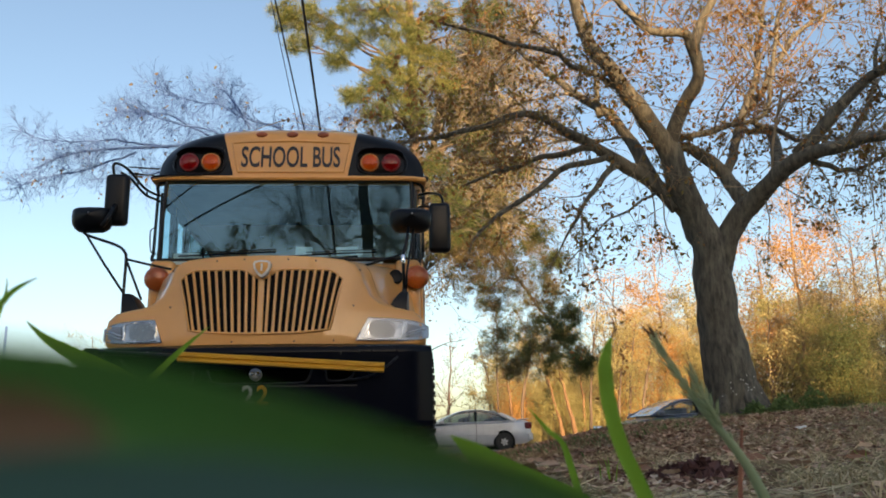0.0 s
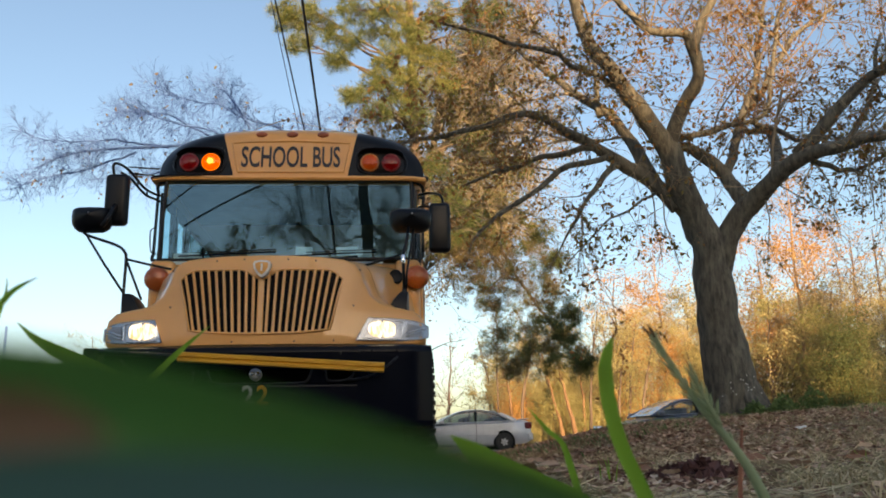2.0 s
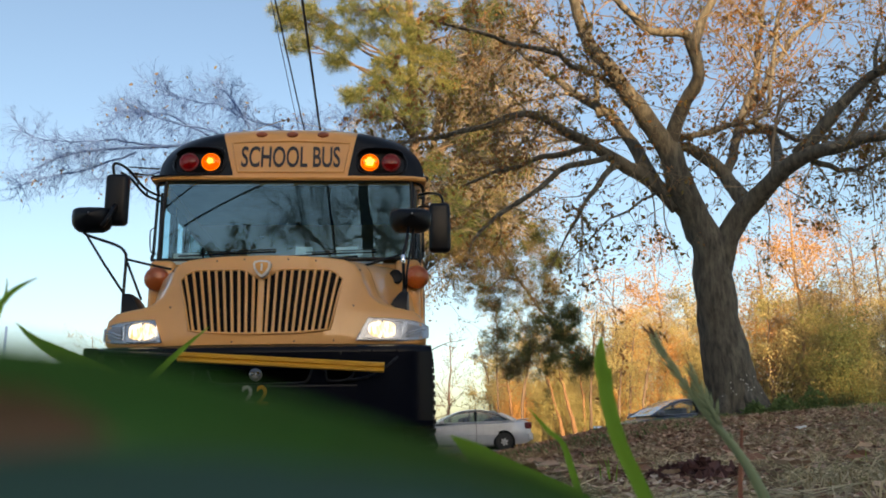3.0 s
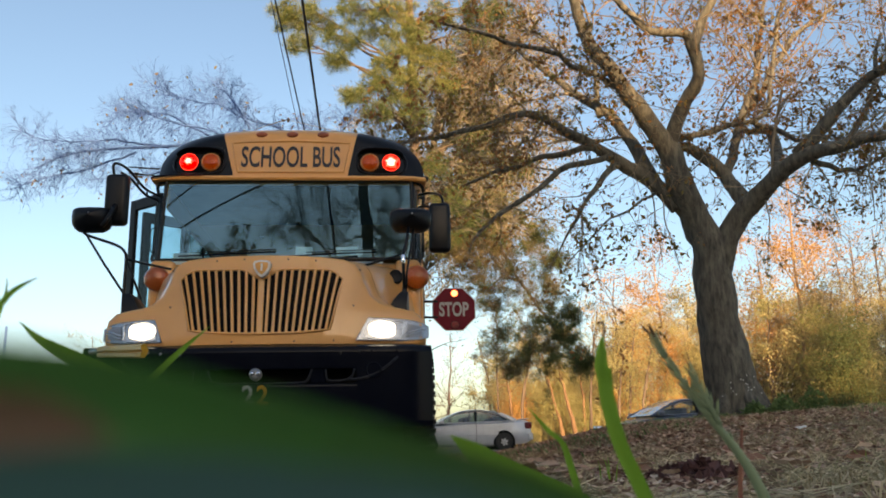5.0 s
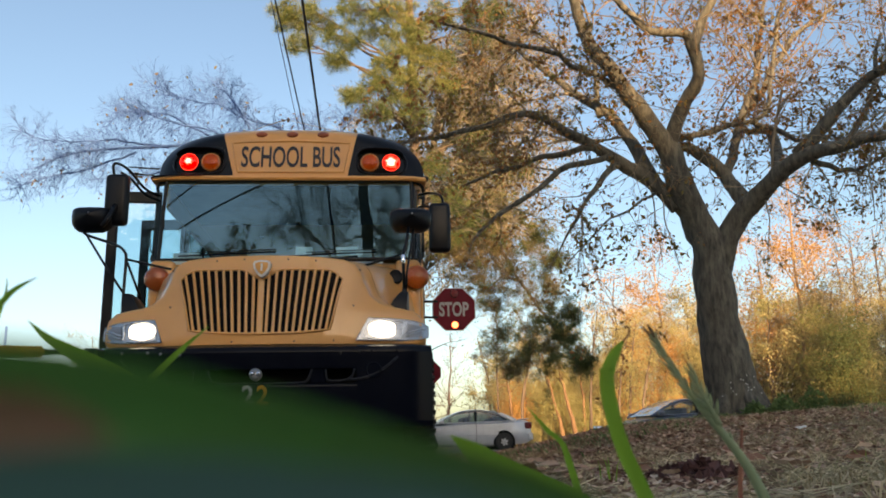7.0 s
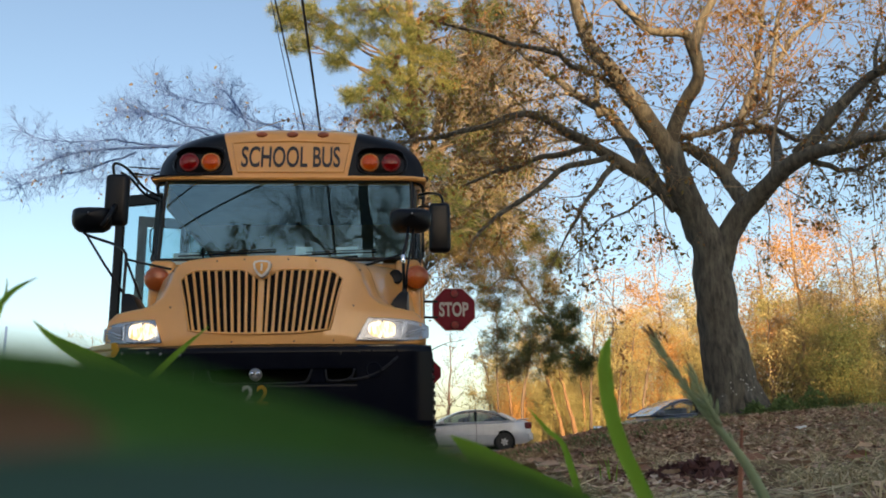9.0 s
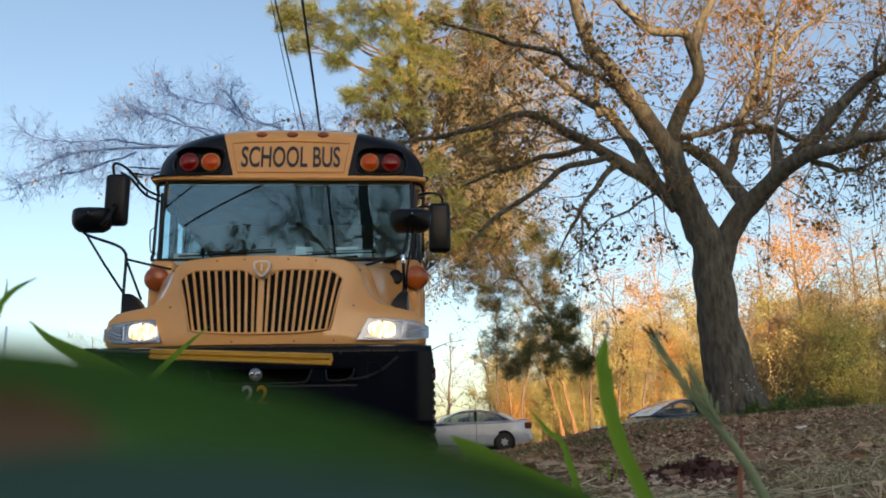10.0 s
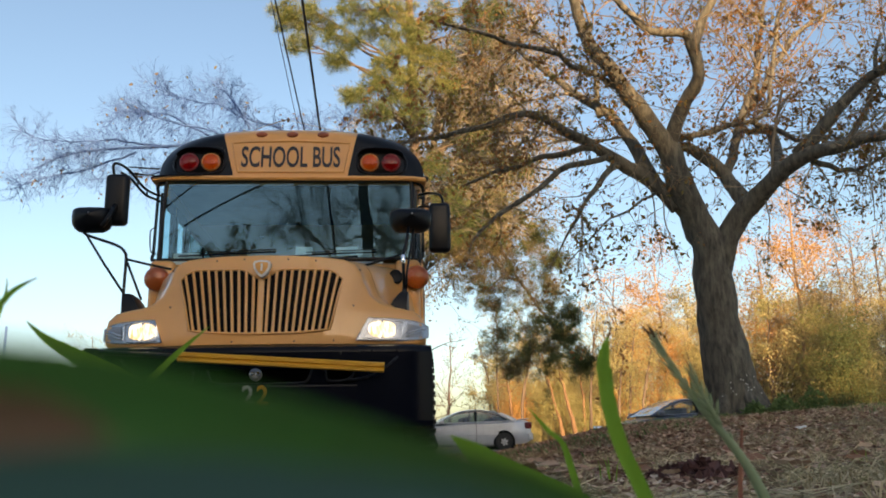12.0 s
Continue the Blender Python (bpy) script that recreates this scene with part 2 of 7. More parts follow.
M_SEED = foliage("seed_husk", [(0.0, (0.18, 0.28, 0.14)), (0.4, (0.34, 0.45, 0.25)), (0.8, (0.58, 0.62, 0.36)), (1.0, (0.46, 0.36, 0.22))], patchy=0.05)
M_CABLE = surface("cable", (0.02, 0.02, 0.022), rough=0.7)
M_POLE = surface("pole_wood", (0.16, 0.11, 0.075), (0.10, 0.07, 0.05), rough=0.9, bump=0.5, stretch=(1, 1, 0.1))


# ---- mesh helpers ----
class Soup:
    """Collects vertices and faces of many pieces for one mesh."""

    def __init__(self):
        self.v, self.f = [], []

    def tube(self, pts, radii, sides=6, cap=True):
        pts = [Vector(p) for p in pts]
        base, n = len(self.v), len(pts)
        side = None
        for i, p in enumerate(pts):
            d = (pts[min(i + 1, n - 1)] - pts[max(i - 1, 0)])
            d = d.normalized() if d.length > 1e-6 else Vector((0, 0, 1))
            if side is None:
                side = d.orthogonal().normalized()
            side = (side - d * side.dot(d))
            side = side.normalized() if side.length > 1e-5 else d.orthogonal().normalized()
            other = d.cross(side)
            for k in range(sides):
                a = 2 * math.pi * k / sides
                self.v.append(p + (side * math.cos(a) + other * math.sin(a)) * radii[i])
        for i in range(n - 1):
            for k in range(sides):
                a, b = base + i * sides + k, base + i * sides + (k + 1) % sides
                self.f.append((a, b, b + sides, a + sides))
        if cap:
            self.f.append(tuple(base + k for k in reversed(range(sides))))
            self.f.append(tuple(base + (n - 1) * sides + k for k in range(sides)))
        return self

    def poly(self, pts):
        b = len(self.v)
        self.v += [Vector(p) for p in pts]
        self.f.append(tuple(range(b, b + len(pts))))

    def leaf(self, at, along, across, length, width):
        """A pointed leaf folded along its midrib."""
        b = len(self.v)
        n = along.cross(across) * (width * 0.25)
        self.v += [at, at + along * length * 0.5 + across * width * 0.5 + n, at + along * length, at + along * length * 0.5 - across * width * 0.5 + n]
        self.f += [(b, b + 1, b + 2), (b, b + 2, b + 3)]

    def curled(self, at, turn, length, curl, roll):
        """A dead leaf: lobed outline, edges curled up about its midrib."""
        along = Vector((math.cos(turn), math.sin(turn), 0))
        across = Vector((-math.sin(turn), math.cos(turn), roll)).normalized()
        up = along.cross(across)
        rows = []
        for i, w in enumerate((0.02, 0.17, 0.24, 0.21, 0.26, 0.16, 0.02)):
            f = i / 6
            mid = at + along * length * f + up * length * 0.35 * curl * (f - 0.5) ** 2
            rows.append([mid - across * w * length + up * w * length * curl, mid, mid + across * w * length * 0.9 + up * w * length * curl * 0.8])
        self.loft(rows, close=False)

    def loft(self, rings, close=True, caps=True):
        """Joins rings of equal length, one after the other."""
        base, n = len(self.v), len(rings[0])
        for r in rings:
            self.v += [Vector(p) for p in r]
        for i in range(len(rings) - 1):
            for k in range(n if close else n - 1):
                a, b = base + i * n + k, base + i * n + (k + 1) % n
                self.f.append((a, b, b + n, a + n))
        if caps and close:
            self.f.append(tuple(base + k for k in reversed(range(n))))
            self.f.append(tuple(base + (len(rings) - 1) * n + k for k in range(n)))
        return self

    def box(self, lo, hi):
        x0, y0, z0 = lo
        x1, y1, z1 = hi
        return self.loft([[(x0, y0, z0), (x1, y0, z0), (x1, y1, z0), (x0, y1, z0)], [(x0, y0, z1), (x1, y0, z1), (x1, y1, z1), (x0, y1, z1)]])

    def lathe(self, centre, axis, profile, sides=24, wide=1.0):
        """Turns (distance along axis, radius) pairs about the axis."""
        c, d = Vector(centre), Vector(axis).normalized()
        s = d.orthogonal().normalized()
        o = d.cross(s)
        rings = [[c + d * h + (s * math.cos(2 * math.pi * k / sides) + o * math.sin(2 * math.pi * k / sides)) * r for k in range(sides)] for h, r in profile]
        if wide != 1.0:
            rings = [[Vector((c.x + (p.x - c.x) * wide, p.y, p.z)) for p in r] for r in rings]
        return self.loft(rings)


def mesh_of(name, made, smooth=None):
    me = bpy.data.meshes.new(name)
    if isinstance(made, Soup):
        me.from_pydata([tuple(v) for v in made.v], [], made.f)
        bm = None
        if len(made.f) < 4000:
            bm = bmesh.new()
            bm.from_mesh(me)
            bmesh.ops.recalc_face_normals(bm, faces=bm.faces[:])
            bm.to_mesh(me)
            bm.free()
    else:
        made.to_mesh(me)
        made.free()
    if smooth is not None:
        me.shade_smooth()
        if smooth < 180:
            me.set_sharp_from_angle(angle=radians(smooth))
    return me


def part(name, made, material, parent=None, label="", smooth=None):
    ob = new(name, mesh_of(name, made, smooth))
    ob.data.materials.append(material)
    ob.parent = parent
    return tagged(ob, label) if label else ob


def thing(name, made, material, label, category, group="", kind="", smooth=None):
    return tagged(part(name, made, material, None, "", smooth), label, category, group, kind)


def holder(name, m, label, category, group=""):
    ob = new(name)
    ob.matrix_basis = m
    return tagged(ob, label, category, group)


def rounded_box(lo, hi, r=0.01, seg=2):
    bm = bmesh.new()
    bmesh.ops.create_cube(bm, size=1.0)
    for v in bm.verts:
        v.co = Vector([(lo[i] + hi[i]) / 2 + v.co[i] * (hi[i] - lo[i]) for i in range(3)])
    bmesh.ops.bevel(bm, geom=bm.edges[:], offset=r, segments=seg, affect="EDGES", profile=0.5)
    return bm


def plate(outline, y0, y1, r=0.0):
    """A plate in the xz plane between two depths."""
    bm = bmesh.new()
    a = [bm.verts.new((x, y0, z)) for x, z in outline]
    face = bm.faces.new(a)
    ext = bmesh.ops.extrude_face_region(bm, geom=[face])
    for v in ext["geom"]:
        if isinstance(v, bmesh.types.BMVert):
            v.co.y = y1
    bmesh.ops.recalc_face_normals(bm, faces=bm.faces[:])
    if r:
        bmesh.ops.bevel(bm, geom=bm.edges[:], offset=r, segments=2, affect="EDGES")
    return bm


def lettering(text, size, width, depth=0.003, bold=0.018):
    """Raised letters as a mesh in the xz plane, centred, facing -y."""
    cu = bpy.data.curves.new("letters", "FONT")
    cu.body, cu.size, cu.extrude, cu.offset = text, 1.0, depth, bold
    cu.align_x, cu.align_y = "CENTER", "CENTER"
    ob = new("letters", cu)
    bpy.context.view_layer.update()
    me = bpy.data.meshes.new_from_object(ob.evaluated_get(bpy.context.evaluated_depsgraph_get()))
    bpy.data.objects.remove(ob)
    xs = [v.co.x for v in me.vertices]
    ys = [v.co.y for v in me.vertices]
    sx, sy = width / (max(xs) - min(xs)), size / (max(ys) - min(ys))
    mx, my = (max(xs) + min(xs)) / 2, (max(ys) + min(ys)) / 2
    for v in me.vertices:
        x, y, z = v.co
        v.co = ((x - mx) * sx, -z, (y - my) * sy)
    return me


def smoothstep(a, b, x):
    t = min(1.0, max(0.0, (x - a) / (b - a)))
    return t * t * (3 - 2 * t)


rng = random.Random(7)


def rand_dir(up=0.0):
    while True:
        v = Vector((rng.uniform(-1, 1), rng.uniform(-1, 1), rng.uniform(-1, 1)))
        if 0.1 < v.length < 1:
            v.z += up
            return v.normalized()


# ---- ground ----
def ground_z(x, y):
    bank = 0.43 * smoothstep(0.9, 3.6, x) + 0.13 * smoothstep(3.0, 6.0, x)
    near = 0.10 * smoothstep(-0.6, 0.4, x) * (1 - smoothstep(3.0, 7.0, y))
    hump = smoothstep(2.0, 10.0, y) * (1 - smoothstep(12.5, 18.0, y))
    return bank * hump + near + 0.02 * noise.noise(Vector((x * 0.7, y * 0.7, 0))) * smoothstep(0.8, 2.0, x)


def build_ground():
    def ticks(fine_lo, fine_hi, step, far):
        t = [fine_lo + step * i for i in range(int((fine_hi - fine_lo) / step) + 1)]
        d, lo, hi = step, [], []
        while d < far:
            d *= 1.6
            lo.insert(0, fine_lo - d)
            hi.append(fine_hi + d)
        return lo + t + hi

    xs, ys = ticks(-4, 16, 0.25, 1500), ticks(-4, 24, 0.25, 1500)
    s = Soup()
    s.v = [Vector((x, y, ground_z(x, y))) for y in ys for x in xs]
    n = len(xs)
    s.f = [(j * n + i, j * n + i + 1, (j + 1) * n + i + 1, (j + 1) * n + i) for j in range(len(ys) - 1) for i in range(n - 1)]
    thing("ground", s, M_GROUND, "brown earth bank strewn with fallen leaves", "ground", kind="structure", smooth=180)
    r = Soup()
    r.box((-7.5, -60, -0.1), (0.45, 300, 0.012))
    thing("road", r, M_ASPHALT, "grey asphalt road beneath the bus", "road", kind="structure")


build_ground()


# ---- school bus ----
BUS = pose(-0.94, 5.90, 0.0, 0, 0, 0.8)


def hood_front(x, z):
    shoulder = 0.9 * max(0.0, abs(x) - 0.52) ** 2 * smoothstep(1.2, 1.36, z)
    return 0.10 + 0.16 * (abs(x) / 1.19) ** 2.2 + 0.07 * (z - 0.96) / 0.64 + shoulder


NOSE = [(0.0, 0.955), (0.6, 0.955), (1.15, 0.96), (1.185, 0.99), (1.19, 1.08), (1.175, 1.16), (1.12, 1.215), (1.02, 1.24), (0.92, 1.255), (0.85, 1.285),
        (0.78, 1.34), (0.735, 1.43), (0.705, 1.525), (0.665, 1.585), (0.59, 1.615), (0.42, 1.632), (0.2, 1.642), (0.0, 1.645)]
COWL = [(0.0, 0.955), (0.6, 0.955), (1.15, 0.96), (1.185, 0.99), (1.19, 1.08), (1.185, 1.16), (1.18, 1.235), (1.175, 1.31), (1.165, 1.385), (1.155, 1.46),
        (1.145, 1.535), (1.13, 1.61), (1.105, 1.69), (1.05, 1.755), (0.94, 1.81), (0.65, 1.855), (0.3, 1.88), (0.0, 1.885)]


def hood_ring(s, y=None):
    """A cross-section: the nose scaled by s, or the section at depth y, which widens from nose to cowl."""
    back = 0.0 if y is None else max(0.0, (y - 0.30) / 1.2)
    half = [(x0 + (x1 - x0) * back, z0 + (z1 - z0) * back) for (x0, z0), (x1, z1) in zip(NOSE, COWL)]
    ring = []
    for x, z in half + [(-x, z) for x, z in half[-2:0:-1]]:
        x, z = x * s, 1.25 + (z - 1.25) * s
        ring.append((x, hood_front(x, z) if y is None else y + (0.10 * (abs(x) / 1.19) ** 2.2 if y < 0.4 else 0.0), z))
    return ring


GRILLE_X = -0.029


def build_hood(bus):
    s = Soup()
    rings = [hood_ring(k) for k in (0.002, 0.25, 0.5, 0.7, 0.85, 0.93, 0.965)]
    rings += [hood_ring(0.985, 0.255), hood_ring(0.996, 0.30)] + [hood_ring(1.0, y) for y in (0.36, 0.46, 0.60, 0.80, 1.05, 1.30, 1.50)]
    s.loft(rings, caps=False)
    hood = part("hood", s, M_YELLOW, bus, "ochre yellow sloping engine hood", smooth=75)
    # grille opening, its slats and rim
    def top(x):
        return 1.522 - 0.085 * max(0, 1 - abs(x) / 0.135) ** 1.15 - 0.05 * max(0, (abs(x) - 0.47) / 0.10) ** 2
    def bot(x):
        return 1.043 + 0.03 * (abs(x) / 0.5) ** 2.5
    g = Soup()
    rows = []
    for v in range(7):
        row = []
        for u in range(25):
            k = u / 12 - 1
            x = k * (0.494 + 0.090 * v / 6) + GRILLE_X
            z = bot(x - GRILLE_X) + (top(x - GRILLE_X) - bot(x - GRILLE_X)) * v / 6
            row.append((x, hood_front(x, z) - 0.004, z))
        rows.append(row)
    g.loft(rows, close=False)
    grille = part("grille", g, M_GRILLEBACK, bus, "black radiator grille with yellow upright slats")
    for k in range(-10, 11):
        q = k / 10.5
        w = 0.026 if k == 0 else 0.0122
        b = Soup()
        rings = []
        for v in range(5):
            x = q * (0.494 + 0.090 * v / 4) + GRILLE_X
            z = bot(x - GRILLE_X) - 0.004 + (top(x - GRILLE_X) - bot(x - GRILLE_X) + 0.008) * v / 4
            y = hood_front(x, z)
            rings.append([(x - w, y - 0.002, z), (x - w * 0.5, y - 0.013, z), (x + w * 0.5, y - 0.013, z), (x + w, y - 0.002, z)])
        b.loft(rings)
        part("slat", b, M_YELLOW, grille)
    loop = []
    for u in range(25):
        x = (u / 12 - 1) * 0.590
        loop.append((x + GRILLE_X, top(x)))
    for u in range(25):
        x = (1 - u / 12) * 0.500
        loop.append((x + GRILLE_X, bot(x)))
    r = Soup()
    pts = [(x, hood_front(x, z) - 0.004, z) for x, z in loop]
    r.tube(pts + pts[:2], [0.009] * (len(pts) + 2), 10, cap=False)
    part("grille_rim", r, M_YELLOW, grille, "yellow rounded rim", smooth=180)
    shield = [(0, -0.085), (0.045, -0.05), (0.072, 0.0), (0.078, 0.05), (0.05, 0.062), (0, 0.068), (-0.05, 0.062), (-0.078, 0.05), (-0.072, 0.0), (-0.045, -0.05)]
    badge = part("badge", plate([(x * 0.84 - 0.020, 1.520 + z * 0.86) for x, z in shield], 0.080, 0.15, 0.008), M_BADGE, bus, "chrome shield-shaped badge")
    part("badge_field", plate([(x * 0.60 - 0.020, 1.520 + z * 0.62) for x, z in shield], 0.076, 0.10), M_YELLOW, badge)
    part("badge_mark", rounded_box((-0.027, 0.070, 1.495), (-0.013, 0.080, 1.550), 0.002), M_BADGE, badge)
    for x, z in ((-0.685, 1.53), (-0.68, 1.25), (-0.36, 1.59), (-0.22, 0.985), (0.22, 0.985), (0.685, 1.53), (0.36, 1.59), (0.64, 1.25), (0.5, 0.99), (-0.16, 1.60), (0.16, 1.60)):
        part("screw", Soup().lathe((x, hood_front(x, z) - 0.006, z), (0, 1, 0), [(0, 0.003), (0.002, 0.0065), (0.012, 0.0065)], 10), M_SCREW, hood)
    for side in (-1, 1):
        seam = [Vector((side * (x + 0.002), y, z + 0.001)) for x, y, z in hood_ring(1.0, 0.47)[8:15]]
        part("seam", Soup().tube(smooth_path(seam), [0.0011] * 25, 5), M_SCREW, hood, "thin seam between hood and fender")
    for x in (-0.13, 0.06):
        part("latch", rounded_box((x - 0.03, 0.12, 0.925), (x + 0.03, 0.18, 0.962), 0.006), M_YELLOW, hood)
    return hood


def lamp_face(side, u, v, lift=0.0):
    """A point on the headlamp's wrapped face: u from the grille outwards, v upwards."""
    inner, outer = (0.661, 1.195) if side > 0 else (0.722, 1.165)
    x = inner + (outer - inner) * u + (0.088 if side > 0 else 0.062) * v * (1 - u) ** 1.5
    z = 0.992 + 0.165 * v - (0.012 * u + 0.04 * u ** 6) * v + 0.03 * u ** 6 * (1 - v)
    y = hood_front(x, z) + 0.30 * max(0, u - 0.80) ** 1.5 - lift
    return (side * x, y, z)


def lamp_patch(side, u0, u1, v0, v1, lift, nu=10, nv=4, roundness=0.0):
    s = Soup()
    rows = []
    for j in range(nv + 1):
        v = v0 + (v1 - v0) * j / nv
        pinch = roundness * abs(2 * j / nv - 1) ** 3
        rows.append([lamp_face(side, u0 + (u1 - u0) * (pinch + (1 - 2 * pinch) * i / nu), v, lift) for i in range(nu + 1)])
    s.loft(rows, close=False)
    return s


def build_headlamps(bus):
    turning = []
    for side in (-1, 1):
        lamp = part("headlight", lamp_patch(side, 0, 1, 0, 1, 0.006), M_LAMPBODY, bus, "headlight in a grey faceted housing", smooth=180)
        edge = [lamp_face(side, u / 10, 0, 0.008) for u in range(11)] + [lamp_face(side, 1, v / 4, 0.008) for v in range(1, 5)]
        edge += [lamp_face(side, u / 10, 1, 0.008) for u in range(9, -1, -1)] + [lamp_face(side, 0, v / 4, 0.008) for v in range(3, -1, -1)]
        part("bezel", Soup().tube(edge + edge[:1], [0.0045] * (len(edge) + 1), 6, cap=False), M_LAMPBODY, lamp, "thin grey bezel", smooth=180)
        rim = [lamp_face(side, 0.08 + 0.52 * u, v, 0.016) for u, v in ((0, 0.1), (0.5, 0.06), (1, 0.1), (1.03, 0.5), (1, 0.9), (0.5, 0.94), (0.02, 0.88), (-0.02, 0.5), (0, 0.1))]
        part("reflector_rim", Soup().tube(smooth_path(rim), [0.005] * 33, 6, cap=False), M_CHROME, lamp, "chrome rim", smooth=180)
        part("turn_signal", lamp_patch(side, 0.68, 0.92, 0.15, 0.82, 0.014, roundness=0.08), M_DULLSIGNAL, lamp, "dull grey turn signal")
        # chrome strips added to draw curved highlight lines on the outer half
        for v0, v1 in ((0.20, 0.62), (0.34, 0.80)):
            arc = [lamp_face(side, 0.62 + 0.34 * k / 10, v0 + (v1 - v0) * (k / 10) ** 1.6, 0.018) for k in range(11)]
            part("lamp_highlight", Soup().tube(arc, [0.005] * 11, 6), M_CHROME, lamp, "chrome strip added for a curved highlight", smooth=180)
        # three-sided bulb carrier: dark, dipped and full faces
        cx, cy, cz = lamp_face(side, 0.28 if side > 0 else 0.25, 0.5, 0.0)
        carrier = new("bulb_carrier")
        carrier.parent = lamp
        r = 0.045
        faces = (M_LAMPBODY, M_GLOWHEAD, M_GLOWHEADFULL)
        names = ("dark_bulb_face", "dipped_bulb_face", "full_bulb_face")
        for i in range(3):
            a0, a1 = radians(-90 - 60 + 120 * i), radians(-90 + 60 + 120 * i)
            d0 = Vector((math.cos(a0), math.sin(a0), 0)) * r * 2.6
            d1 = Vector((math.cos(a1), math.sin(a1), 0)) * r * 2.6
            # two rounded reflector bowls side by side
            for bowl in (-1, 1):
                rows = []
                for j in range(11):
                    h = j / 5 - 1
                    outer = 0.5 * math.sqrt(max(0.02, 1 - abs(h) ** (2.6 if bowl * side < 0 else 4.5)))
                    inner = 0.0 if i == 2 else 0.012 + 0.05 * abs(h) ** 6
                    rows.append([d0.lerp(d1, 0.5 + bowl * (inner + (max(outer, inner) - inner) * k / 6)) + Vector((0, 0, 0.062 * h)) for k in range(7)])
                s = Soup()
                s.loft(rows, close=False)
                part(names[i], s, faces[i], carrier)
        turning.append((carrier, Matrix.Translation((cx, cy + r * 0.85, cz)), side))
        cover = part("lens_cover", lamp_patch(side, 0.0, 1.0, 0.0, 1.0, 0.030), M_LAMPGLASS, lamp, "clear plastic cover", smooth=180)
        cover.visible_shadow = False
    return turning


def smooth_path(pts, per=4):
    q = [Vector(p) for p in pts]
    q = [2 * q[0] - q[1]] + q + [2 * q[-1] - q[-2]]
    out = []
    for i in range(1, len(q) - 2):
        a, b, c, d = q[i - 1], q[i], q[i + 1], q[i + 2]
        for k in range(per):
            t = k / per
            out.append(0.5 * ((2 * b) + (c - a) * t + (2 * a - 5 * b + 4 * c - d) * t * t + (3 * b - a - 3 * c + d) * t ** 3))
    return out + [q[-2]]


def bumper_front(x):
    return 0.0 + 0.05 * (x / 1.19) ** 2 + 1.4 * max(0, abs(x) - 0.98) ** 2


def bumper_beam(x0, x1, z0, z1, deep, setback=0.0, r=0.03, n=28, r_low=None, r_top=None):
    a, b = (r if r_low is None else r_low), (r if r_top is None else r_top)
    s = Soup()
    rings = []
    for i in range(n + 1):
        x = x0 + (x1 - x0) * i / n
        f = bumper_front(x) + setback
        sec = [(f + a, z0), (f + a * 0.3, z0 + a * 0.3), (f, z0 + a), (f, z0 + a + 0.01), (f, z1 - b - 0.01), (f, z1 - b), (f + b * 0.3, z1 - b * 0.3), (f + b, z1), (f + deep, z1), (f + deep, z0)]
        rings.append([(x, y, z) for y, z in sec])
    return s.loft(rings)


